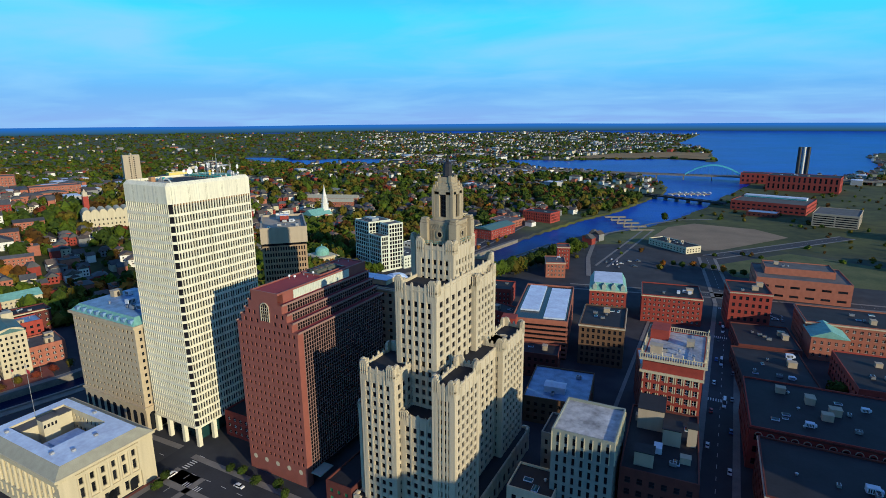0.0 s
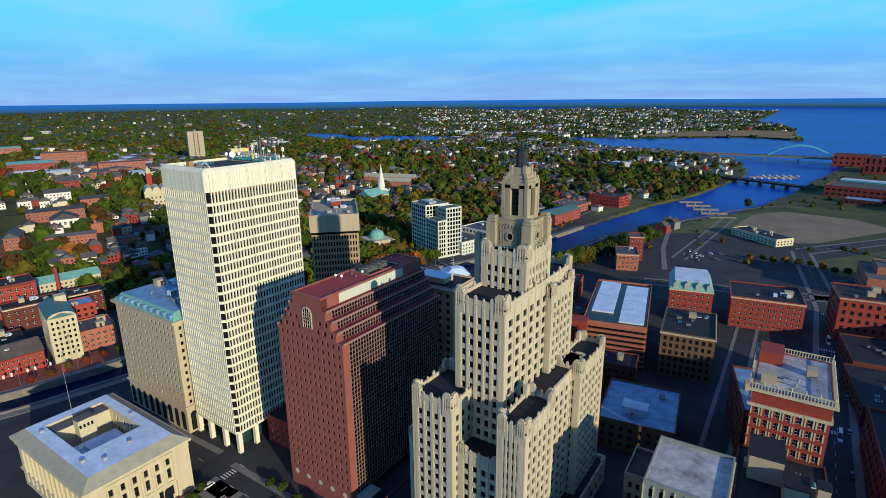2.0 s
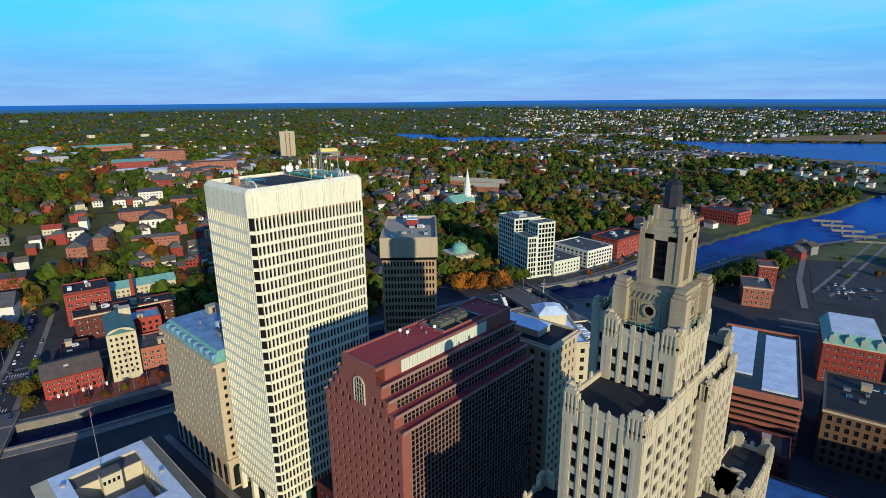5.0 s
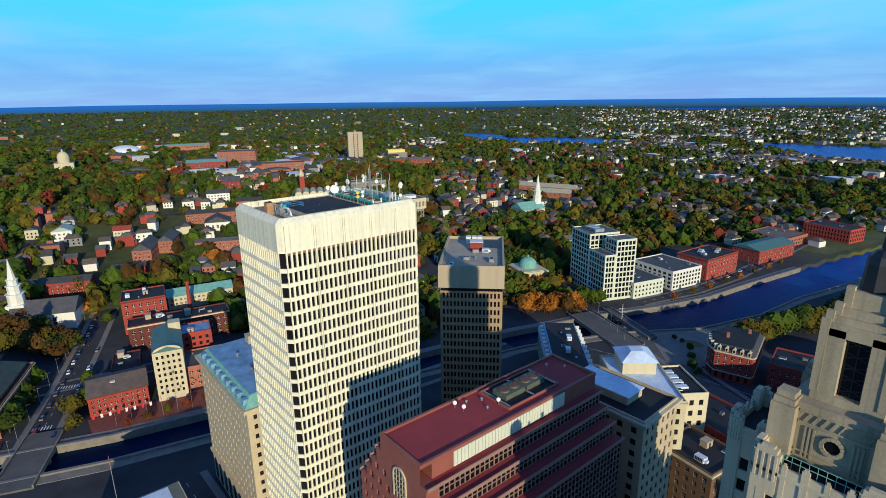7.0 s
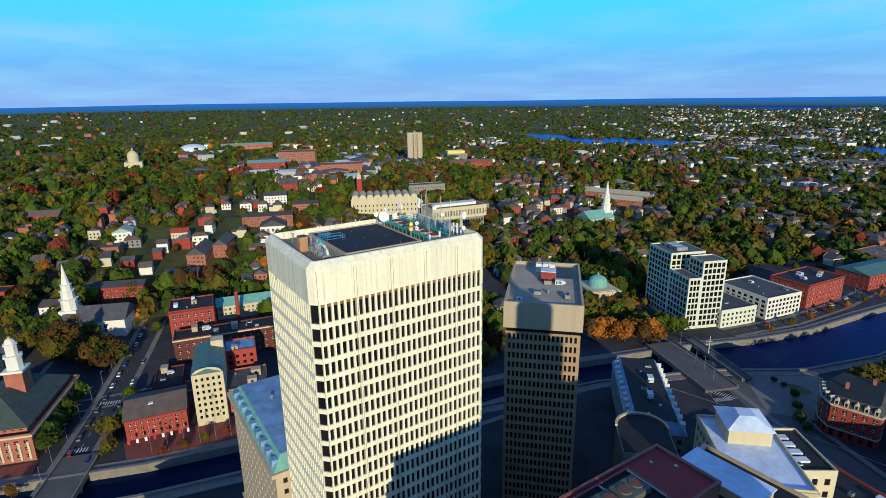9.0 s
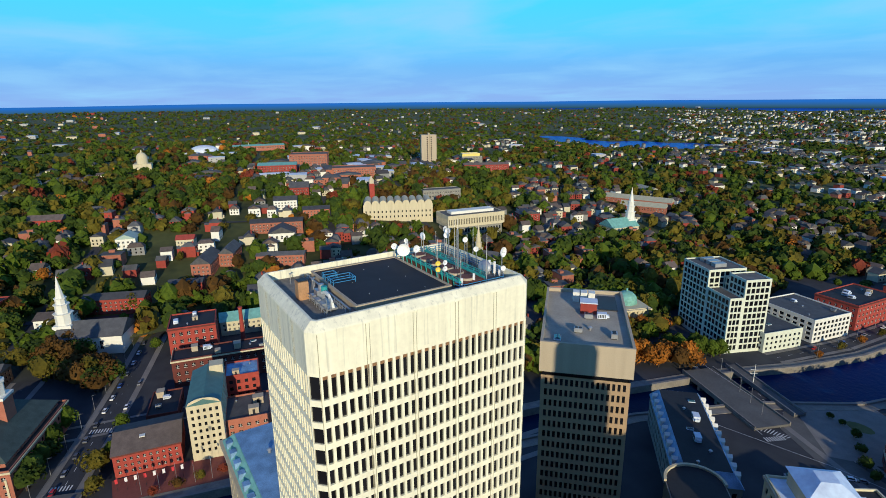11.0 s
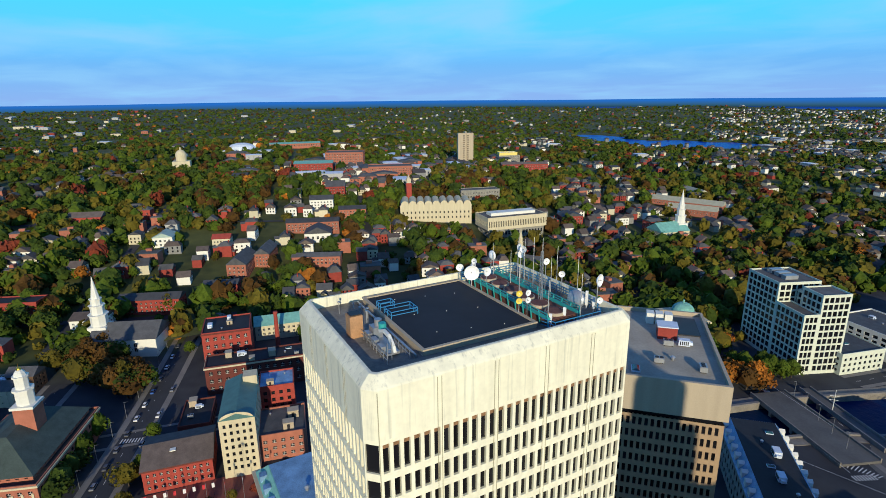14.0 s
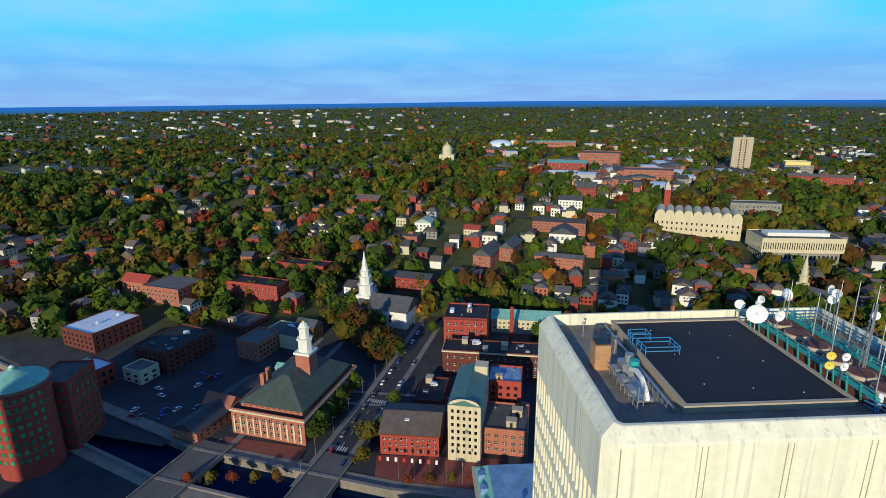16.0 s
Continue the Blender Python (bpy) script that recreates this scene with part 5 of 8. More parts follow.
cornice(bk, -23.0, 0, 0, 34.0, 43.6, 0.6, 1.0, "limestone_pale", "string_course")
part("penthouse", Shape().box(-22.5, -15, 22, 32, 50, 54.5), M["brick_red"], bk)

gt = building("narrow_windowed_tower", "grey-green office tower with narrow slit windows and stained white roof", "office tower", -25.2, 164, 2, 20.5, 23.5, 43.4, "green_grey", 11, 7, 8, share=(0.36, 0.7), style="black",
              roof="roof_stained", base=2, top=1.0, limit=115, parapet=1.0)
fins = Shape()
for k in range(8):
    fins.box(-20.5 + k * 2.7, -20.2 + k * 2.7, -0.35, 0.0, 36, 43.4)
    fins.box(0.0, 0.35, k * 3.2, k * 3.2 + 0.3, 36, 43.4)
tagged(part("fins", fins, M["limestone_pale"], gt), kind="stuff")
building("setback_stone_office", "narrow pale stone office beside the slit-windowed tower", "building", -47, 186, 2, 9, 16, 27, "grey_stone", 6, 3, 4, limit=20, roof="roof_black")
br = building("cluttered_roof_block", "dark-roofed block crowded with buff plant rooms", "building", 0, 170, 4, 24, 44, 33, "brick_dark", 7, 6, 10, limit=40, units=7, roof="roof_black")
for q in ((-21, -12, 28, 40, 8), (-12, -6, 20, 27, 6), (-4, -1, 22, 26, 7), (-20, -14, 4, 9, 5)):
    part("plant_room", Shape().box(*q[:4], 33, 33 + q[4]), M["buff"], br)
    part("plant_room_roof", Shape().box(q[0] - 0.3, q[1] + 0.3, q[2] - 0.3, q[3] + 0.3, 33 + q[4], 33.3 + q[4]), M["roof_black"], br)
building("low_stone_block", "low stone block with buff roof boxes", "building", -43, 158, 2, 16, 15, 21, "limestone", 5, 4, 4, limit=30, units=3, roof="roof_black")
lo = building("blue_roofed_store", "low store with pale blue-grey roof and white roof house", "building", -50, 238.5, 8, 31, 36, 13, "brown_stone", 3, 8, 10, limit=60, roof="roof_blue", units=4)
part("roof_house", Shape().box(-22, -12, 8, 14, 13, 16.4).gable(-22, -12, 8, 14, 16.4, 0.8, 0.3), M["roof_white"], lo, "white ribbed roof house")
building("arched_brick_front", "brick building with arched front and brown gable", "building", -78, 284, 10, 22, 16, 14, "brick_dark", 3, 6, 4, limit=30, units=2)
# parking structure with open decks
pk = thing("parking_structure", "brick parking structure with open decks and pale roof panels", "parking garage", -80.5, 311.5, 0, 12)
part("stair_tower", Shape().box(-40, -31, -5, 4, 0, 26), M["brick_red"], pk)
for k in range(8):
    part("deck", Shape().box(-34, 0, 0, 74, 1.2 + k * 3.0, 2.6 + k * 3.0), M["brick_orange"], pk)
part("core", Shape().box(-33, -1, 1, 73, 0, 24.5), M["glass_black"], pk)
for q in ((-31, -19, 16, 70), (-15, -2, 4, 66)):
    part("roof_panel", Shape().box(*q, 24.6, 25.6), M["roof_sky"], pk, "pale blue-grey roof panel")
part("parapet", Shape().box(-34, 0, 0, 0.5, 23.6, 25.4).box(-0.5, 0, 0.5, 74, 23.6, 25.4).box(-34, 0, 73.5, 74, 23.6, 25.4).box(-34, -33.5, 0.5, 73.5, 23.6, 25.4), M["brick_orange"], pk)
BUILT.append((-100, 345, 40))
building("brown_loft", "brown stone loft building with arched upper windows", "building", -47.8, 315, 8, 26, 38, 25, "brown_stone", 6, 8, 9, share=(0.5, 0.6), trim="limestone", limit=85, units=8, roof="roof_black")
gm = building("green_mansard_block", "red brick block with green copper mansard and white dormers", "building", -61, 398, 12, 26, 36, 22, "brick_red", 5, 7, 8, style="white", roof=None, parapet=0, limit=70, trim="limestone_pale")
part("mansard", Shape().prism([(-26.3, -0.3), (0.3, -0.3), (0.3, 36.3), (-26.3, 36.3)], 22.2, 27.5, [(-23.5, 2.5), (-2.5, 2.5), (-2.5, 33.5), (-23.5, 33.5)]), M["copper"], gm, "green copper mansard")
part("roof", Shape().box(-23.3, -2.7, 2.7, 33.3, 27.5, 27.6), M["roof_white"], gm)
for k in range(4):
    part("dormer", Shape().box(-24 + k * 6.6, -21 + k * 6.6, -0.2, 2.2, 22.6, 25.8).gable(-24 + k * 6.6, -21 + k * 6.6, -0.2, 2.2, 25.8, 1.8, 0.2, "y"), M["copper_pale"], gm)
building("long_brick_warehouse", "long red brick warehouse with white-framed windows", "building", -11, 410, 9, 40.5, 33, 20, "brick_red", 5, 12, 8, style="white", trim="limestone_pale", limit=90, units=5, roof="roof_black")
building("small_roof_block", "low brick block behind the balustraded building", "building", -5, 258, 13, 24, 40, 24, "brick_dark", 5, 6, 9, style="white", limit=50, units=9, roof="roof_blue")
building("square_brick_block", "square red brick block with a buff upper band", "building", 31, 419, 8, 26, 30, 27, "brick_red", 5, 6, 7, limit=60, units=3, trim="buff", roof="roof_black")
building("long_brick_court", "large orange brick civic building with strip windows", "building", 90, 508, 4, 66, 50, 17, "brick_orange", 2, 6, 10, share=(0.6, 0.25), limit=40, roof="roof_grey", units=4)
building("civic_upper_block", "set-back upper storey of the orange brick civic building", "building", 80, 524, 4, 50, 26, 22, "brick_orange", 2, 4, 4, share=(0.6, 0.2), limit=20, roof="roof_grey", units=3)
building("brick_college_block", "brick college block with green hipped dormers", "building", 105, 405, 6, 56, 36, 18, "brick_orange", 4, 14, 10, style="white", trim="limestone", limit=70, units=5, roof="roof_black")
gp = thing("copper_roofed_pavilion", "brick pavilion with a green copper hipped roof", "building", 70, 384, 0, 6)
part("wall", Shape().box(-19, 0, 0, 20, 0, 15), M["brick_orange"], gp)
part("roof", Shape().gable(-19, 0, 0, 20, 15, 4.5, 0.8, "y"), M["copper"], gp, "green copper roof")
for k in range(5):
    for r in range(3):
        part("window", WIN["white"], None, gp, at=pose(-17 + k * 3.7, -0.06, 2.5 + r * 4) @ Matrix.Diagonal((1.3, 1, 2, 1)))
building("low_dark_hall", "low dark-roofed hall with roof vents", "building", 50, 318, 8, 36, 46, 9, "brick_dark", 2, 8, 8, limit=30, units=9, roof="roof_black")
building("low_dark_store", "low store with a dark flat roof", "building", 46, 368, 8, 34, 40, 9, "brick_dark", 2, 8, 8, limit=30, units=6, roof="roof_black")
ar = building("arcaded_brick_block", "red brick block with round-arched upper windows and dark flat roof", "building", 78, 246, 3, 62, 50, 19, "brick_red", 3, 14, 10, style="dark", share=(0.55, 0.5), trim="brick_dark", limit=60, units=16, roof="roof_black")
for k in range(14):
    arch = Shape()
    x = -61.2 + 0.8 + (60.4 / 14) * (k + 0.5) - 0.4
    us = np.linspace(0, math.pi, 9)
    for u, v in zip(us, us[1:]):
        arch.beam((x + 1.3 * math.cos(u), -0.12, 16.2 + 1.3 * math.sin(u)), (x + 1.3 * math.cos(v), -0.12, 16.2 + 1.3 * math.sin(v)), 0.32)
    part("window_arch", arch, M["limestone"], ar)
building("plain_roof_block", "dark flat-roofed block with a pale coping", "building", 70, 196, 2, 50, 40, 20, "brick_dark", 4, 10, 8, trim="limestone", limit=50, units=5, roof="roof_black")
building("corner_shop_block", "brick corner block with a flat roof", "building", 120, 320, 6, 56, 50, 14, "brick_red", 3, 12, 10, limit=40, units=7, roof="roof_black")
building("brick_lofts", "red brick lofts by the street", "building", 150, 440, 6, 40, 40, 16, "brick_red", 4, 9, 8, limit=40, units=4, roof="roof_black")
# the brick wedge by the river and its annex
building("wedge_brick_house", "red brick flat-iron house with arched ground floor", "building", -131, 488, 20, 18, 26, 14, "brick_orange", 3, 5, 7, style="white", trim="limestone", limit=40, units=2, roof="roof_slate")
building("tall_brick_house", "narrow red brick house with pale lintels", "building", -136, 520, 20, 12, 16, 22, "brick_red", 5, 4, 5, style="white", trim="limestone", limit=40, roof="roof_brown")
building("low_terminal", "low pale office with a dark flat roof by the waste ground", "building", -39, 637, -39, 56, 22, 7, "cream_paint", 2, 12, 5, limit=30, roof="roof_black", units=7)

# ---- east bank of the river, by the pale gridded block ----
building("white_low_office", "low white office beside the river", "building", -283.5, 448, -15, 36, 30, 12, "pale_panel", 3, 9, 8, limit=50, roof="roof_slate", units=4, parts_on="+x -y")
building("balconied_flats", "white and brick flats with balconies facing the river", "building", -274, 487, -11, 40, 34, 15, "white_paint", 4, 8, 9, share=(0.6, 0.6), limit=65, roof="roof_slate", units=4)
building("square_red_block", "square red brick block facing the river", "building", -268, 531, -6, 28, 46, 17, "brick_red", 4, 7, 10, style="white", limit=75, roof="roof_black", units=6, trim="brick_dark")
tr = building("teal_roofed_mill", "long brick mill with a teal metal roof", "building", -258, 610, -10, 26, 56, 12, "brick_red", 3, 7, 14, style="white", limit=60, roof=None, parapet=0)
part("roof", Shape().gable(-26, 0, 0, 56, 12, 3.5, 0.8, "y"), M["roof_teal"], tr, "dark teal metal pitched roof")
building("brick_riverside_shop", "low brick building near the river", "building", -262, 686, -8, 40, 40, 9, "brick_orange", 2, 9, 9, limit=40, roof="roof_brown", units=3)
building("ribbed_red_block", "bright red block with vertical ribs near the river", "building", -226, 748, -12, 46, 28, 14, "brick_red", 3, 15, 8, share=(0.5, 0.7), limit=70, roof="roof_black", units=2)
gd = thing("domed_bank", "small pale stone bank with a green copper dome", "building", -368, 424, 0, -20)
part("wall", Shape().box(-13, 13, -11, 11, -2, 11), M["limestone_pale"], gd)
part("dome", Shape().tube(0, 0, 11, 13.5, 7.4, n=16).dome(0, 0, 13.5, 7.2, 6.0, 16, 5).tube(0, 0, 19.3, 21.4, 0.8, 0.6, 8), M["copper"], gd, "green copper dome")
for k in range(6):
    part("column", Shape().tube(13.6, -9 + k * 3.6, -2, 9, 0.55, 0.5, 8), M["limestone_pale"], gd)
part("cornice", Shape().box(-13.8, 14.4, -11.8, 11.8, 9.4, 10.6), M["limestone_pale"], gd)
BUILT.append((-368, 424, 18))

# ---- east bank of the canal ----
def steepled_courthouse():
    t = building("steepled_courthouse", "red brick courthouse with pale pilasters, slate roof and white-topped tower", "courthouse", -387, 37, -19, 54, 38.5, 12.5, "brick_orange", 3, 13, 10, style="white",
                 share=(0.42, 0.55), roof="roof_black", trim="limestone_pale", limit=90, base=1.0, top=1.4, parts_on="-y +x")
    for k in range(11):
        part("pilaster", Shape().box(0, 0.4, 1.6 + k * 3.5 - 0.4, 1.6 + k * 3.5 + 0.4, 1.0, 9.5), M["limestone_pale"], t)
    block(t, -51, -4, 3, 35.5, 12.5, 14.6, "brick_orange", 1, 14, 10, (0.4, 0.5), "white", limit=0, base=0.5, top=0.5, parapet=0, parts_on="")
    part("roof", Shape().prism([(-51.8, 2.2), (-3.2, 2.2), (-3.2, 36.3), (-51.8, 36.3)], 14.6, 24.0, [(-40, 18), (-17, 18), (-17, 21.5), (-40, 21.5)]), M["slate_green"], t, "green-grey slate hipped roof")
    tw = Shape().box(-33.6, -26.0, 20, 27.6, 16, 30.5)
    part("tower", tw, M["brick_orange"], t)
    part("belfry", Shape().box(-34.2, -25.4, 19.4, 28.2, 30.5, 31.6).tube(-29.8, 23.8, 31.6, 37.6, 3.4, n=8).tube(-29.8, 23.8, 37.6, 38.5, 4.0, n=8).tube(-29.8, 23.8, 38.5, 43.4, 2.5, n=8).tube(-29.8, 23.8, 43.4, 44.1, 3.0, n=8)
         .dome(-29.8, 23.8, 44.1, 2.3, 2.6, 8, 3), M["white_paint"], t, "white wooden belfry")
    part("belfry_cap", Shape().dome(-29.8, 23.8, 46.7, 1.0, 1.2, 8, 3).tube(-29.8, 23.8, 47.9, 49.6, 0.12, 0.05, 6), M["gold"], t, "gilded cap")
    for k in range(2):
        part("chimney", Shape().box(-22.5 + k * 6, -20.6 + k * 6, 6 + k * 1.0, 8 + k * 1.0, 16, 24), M["brick_orange"], t)
    part("copper_porch", Shape().box(-46, -40, -2.2, 0.0, 0, 13).gable(-46, -40, -2.2, 2.0, 13, 2.0, 0.3, "y"), M["copper"], t)


steepled_courthouse()
ph = building("brick_gatehouse", "long brick gatehouse with stepped gables and dark roof", "building", -384, 10.5, -24, 50, 15, 6, "brick_orange", 2, 12, 4, style="white", limit=30, roof=None, parapet=0)
part("roof", Shape().gable(-50, 0, 0, 15, 6, 3.4, 0.5, "x"), M["roof_slate"], ph)
part("gable", Shape().gable(-30, -20, -1.5, 15.5, 6.5, 4.6, 0.2, "y"), M["brick_orange"], ph)
building("blue_roofed_warehouse", "large brick warehouse with a pale blue-white roof", "building", -484, -99, -27, 33, 30, 15, "brick_dark", 4, 8, 7, limit=40, roof="roof_white", units=3)
building("white_roofed_store", "brick store with a white flat roof", "building", -427, -71, -30, 25, 17, 11, "brick_red", 2, 6, 3, limit=20, roof="roof_white", units=5)
building("stepped_brick_mill", "dark brick mill with several flat roofs", "building", -456, -41, -27, 34, 27, 14, "brick_dark", 4, 8, 7, limit=40, roof="roof_black", units=5)
building("mill_extension", "low brick extension with a pale painted wall", "building", -440, -40, -27, 12, 14, 8, "cream_paint", 2, 2, 2, limit=10, roof="roof_grey")
building("corner_apartments", "cream and brick apartment block with rounded corner", "building", -478, 27, -25, 18, 24, 11, "cream_paint", 3, 6, 7, style="white", limit=40, roof="roof_grey", units=4)
building("brick_lot_office", "brick office beside the parking lot", "building", -500, -10, -25, 22, 26, 9, "brick_dark", 3, 6, 6, limit=30, roof="roof_slate", units=2)
rt = thing("round_corner_tower", "red brick office with a round green-roofed corner tower and green glass", "office building", -369, -42, 0, 0)
part("drum", Shape().tube(0, 0, 0, 39.0, 11.6, n=32), M["brick_red"], rt)
part("cornice", Shape().tube(0, 0, 38.2, 39.0, 12.0, 12.6, 32).tube(0, 0, 39.0, 40.0, 12.6, n=32), M["granite_red"], rt)
part("cone_roof", Shape().tube(0, 0, 40.0, 41.4, 11.8, 10.6, 32).tube(0, 0, 41.4, 45.4, 10.6, 1.6, 32).tube(0, 0, 45.4, 46.4, 1.5, 1.2, 12), M["copper"], rt, "low green copper cone roof")
part("finial", Shape().tube(0, 0, 46.4, 47.2, 1.2, 0.3, 10), M["white_paint"], rt)
for r in range(8):
    for k in range(13):
        a = math.radians(-95 + k * 14)
        part("window", WIN["green"], None, rt, at=pose(11.67 * math.cos(a), 11.67 * math.sin(a), 7.6 + r * 3.9, 0, 0, math.degrees(a) + 90) @ Matrix.Diagonal((1.5, 1, 2.0, 1)))
for z in (11.2, 30.6, 34.6):
    part("string_course", Shape().tube(0, 0, z, z + 0.5, 11.85, n=32), M["granite_red"], rt)
block(rt, -30, -9, -2, 14, 0, 33, "brick_red", 8, 5, 5, (0.5, 0.5), "green", limit=75, roof="roof_grey", parts_on="+x +y", sides="+x +y")
block(rt, -16, 6, -48, -8, 0, 36, "brick_red", 9, 5, 10, (0.4, 0.5), "green", limit=75, roof="roof_grey", parts_on="+x -y", sides="-y +x")
BUILT.append((-375, -32, 22))
BUILT.append((-373, -66, 30))
r1 = building("canal_brick_hall", "red brick canal hall with white lintels and grey pitched roof", "building", -367, 107.5, -9, 24, 26, 10.5, "brick_red", 3, 7, 10, style="white", roof=None, parapet=0, limit=60, trim="brick_dark")
part("roof", Shape().gable(-24, 0, 0, 26, 10.7, 4.0, 0.6, "y"), M["roof_brown"], r1, "grey-brown pitched roof")
part("skylight", Shape().box(-8, -6, 10, 12.2, 13.2, 13.6), M["white_paint"], r1)
wbx = building("white_stone_house", "tall white stone narrow building with rounded gable and green roof", "building", -361, 137, -13, 34, 14, 27, "limestone_pale", 7, 8, 5, style="dark", roof=None, parapet=0, limit=60, base=3)
part("roof", Shape().gable(-34, 0, 0, 14, 27, 2.6, 0.2, "x"), M["roof_teal"], wbx, "dark green metal ridge roof")
gab = Shape()
gab.face(*[(0.1, 7 + 6.6 * math.cos(a), 27 + 3.2 * math.sin(a)) for a in np.linspace(0, math.pi, 13)])
part("gable", gab, M["limestone_pale"], wbx)
part("stair_tower", Shape().box(-33, -27, 8, 14, 27, 31.5), M["limestone_pale"], wbx)
building("canal_brick_annex", "small orange brick annex with a gable", "building", -365, 152, -13, 22, 20, 12, "brick_orange", 3, 5, 5, style="white", limit=20, roof="roof_slate", units=3)
building("tall_brick_annex", "brick block with a blue-roofed plant house", "building", -392, 158, -13, 16, 16, 20, "brick_red", 5, 3, 4, limit=20, roof="roof_blue", units=2)
building("design_school_block", "long brick block with cream lintels and dark flat roof", "building", -434, 138, -11, 15, 58, 15, "brick_dark", 3, 4, 14, z=1, style="white", limit=60, roof="roof_black", units=10, trim="limestone_pale")
building("corner_brick_store", "bright red brick corner store with arched windows", "building", -461, 140, -11, 24, 26, 20, "brick_red", 4, 6, 6, z=4, style="white", limit=50, roof="roof_black", units=4, trim="brick_dark")
gy_ = building("yellow_workshop", "pale yellow workshop with a long green copper roof", "building", -484, 172, -11, 16, 44, 8, "cream_paint", 2, 5, 14, z=5, style="white", limit=40, roof=None, parapet=0)
part("roof", Shape().gable(-16, 0, 0, 44, 8, 4.0, 0.6, "y"), M["copper"], gy_, "green copper roof")
ch = single("brick_chimney", Shape().tube(0, 0, 0, 24, 1.5, 1.1, 10).tube(0, 0, 24, 24.8, 1.4, n=10), M["brick_red"], "tall round brick chimney", "chimney", -466, 182, 3)
building("low_street_shop", "low brick shop at the street corner", "building", -400, 122, -13, 24, 14, 6, "brick_dark", 1, 6, 3, limit=20, roof="roof_black", units=3)


def spire_church(name, label, x, y, z, rz, nave, top, wall, roofmat, spire="white_paint"):
    """nave: width, length, eaves; the tower stands at the nave's -y end."""
    t = thing(name, label, "church", x, y, z, rz)
    w, ln, e = nave
    part("nave", Shape().box(-w / 2, w / 2, 3, ln, -3, e), M[wall], t)
    part("roof", Shape().gable(-w / 2, w / 2, 3, ln, e, w * 0.32, 0.7, "y"), M[roofmat], t)
    part("porch", Shape().box(-w * 0.28, w * 0.28, -1, 3, -3, e * 0.9).gable(-w * 0.28, w * 0.28, -1, 3, e * 0.9, 2.2, 0.4, "y"), M[wall], t)
    s, r, zz = Shape(), w * 0.18, e
    s.box(-r * 1.25, r * 1.25, 0, r * 2.5, -3, e + 6)
    zz = e + 6
    cy = r * 1.25
    for k, f in enumerate((1.15, 0.92, 0.72)):
        hh = (top - zz) * (0.22 if k < 2 else 0.2)
        s.tube(0, cy, zz, zz + hh, r * f, n=8, turn=math.pi / 8)
        s.tube(0, cy, zz + hh, zz + hh + 0.5, r * f * 1.18, n=8, turn=math.pi / 8)
        zz += hh + 0.5
    s.tube(0, cy, zz, top, r * 0.6, 0.06, 8)
    part("steeple", s, M[spire], t, "tiered steeple with a tall spire")
    for k in range(3):
        for sx in (-1, 1):
            part("window", WIN["white"], None, t, at=pose(sx * (w / 2 + 0.06), 7 + k * (ln - 8) / 3, 1.5, 0, 0, 90 * sx) @ Matrix.Diagonal((1.6, 1, e * 0.6, 1)))
    for k in range(2):
        part("belfry_window", WIN["dark"], None, t, at=pose(0, -0.08, e + 1 + k * 0, 0, 0, 0) @ Matrix.Diagonal((1.2, 1, 3.4, 1))) if k == 0 else None
        part("belfry_window", WIN["dark"], None, t, at=pose(r * 1.33, cy, e + 1.0, 0, 0, 90) @ Matrix.Diagonal((1.2, 1, 3.4, 1))) if k == 1 else None
    BUILT.append((x, y + ln / 2, ln * 0.7))
    return t


spire_church("white_meeting_house", "white wooden meeting house with a tall tiered steeple and grey roof", -516, 84, 6, -22, (23, 40, 9.5), 46, "white_paint", "roof_slate")
spire_church("spired_stone_church", "pale church with a slender white spire and teal roof", -519, 616, 4, 168, (25, 36, 11), 52, "cream_paint", "copper")
spire_church("small_steepled_church", "cream church with a short tapered steeple", -521, 401, 6, -60, (14, 22, 8), 36, "limestone_pale", "roof_slate", "limestone_pale")

# ---- office slabs added out of view to shade the southern streets and canal lot ----
for x, y, w, d, h in ((150, 58, 30, 74, 80), (245, 138, 30, 118, 86), (-95, -129, 26, 45, 112)):
    building("downtown_office_slab", "plain buff office slab added out of view to cast shade", "office building", x, y, 0, w, d, h, "buff", 20, 6, 14, limit=0, roof="roof_grey", parts_on="")

# ---- landmarks on the hill ----
def hall(name, label, x, y, rz, w, d, h, wall, roof="roof_slate", pitch=3.0, floors=2, nx=8, ny=5, along="x", style="white", limit=24, category="building"):
    z = hill(x, y)
    t = building(name, label, category, x, y, rz, w, d, h, wall, floors, nx, ny, z=z, style=style, roof=None if pitch else roof, parapet=0 if pitch else 0.8, limit=limit, parts_on="+x -y")
    if pitch:
        part("roof", Shape().gable(-w, 0, 0, d, h, pitch, 0.6, along), M[roof], t)
    return t


# scalloped library and its long neighbour
def scalloped_library():
    x, y, rz = -668, 356, -25
    t = thing("scalloped_library", "pale stone library with a row of rounded roof scallops", "library", x, y, hill(x, y) - 1, rz)
    block(t, -34, 0, 0, 76, -4, 17, "limestone_pale", 2, 10, 17, (0.3, 0.42), "dark", limit=40, base=5, top=5, roof="roof_grey", parapet=0)
    for k in range(9):
        s = Shape()
        y0 = 1 + k * 8.3
        arc = [(y0 + 4.1 + 4.1 * math.cos(a), 17 + 4.6 * math.sin(a)) for a in np.linspace(0, math.pi, 11)]
        for xx in (0.2, -3.0):
            s.face(*[(xx, p, q) for p, q in arc])
        for (p, q), (r, u) in zip(arc, arc[1:]):
            s.face((0.2, p, q), (0.2, r, u), (-30.0, r, u), (-30.0, p, q))
        part("scallop", s, M["limestone_pale"], t)
    BUILT.append((-668, 395, 48))


scalloped_library()


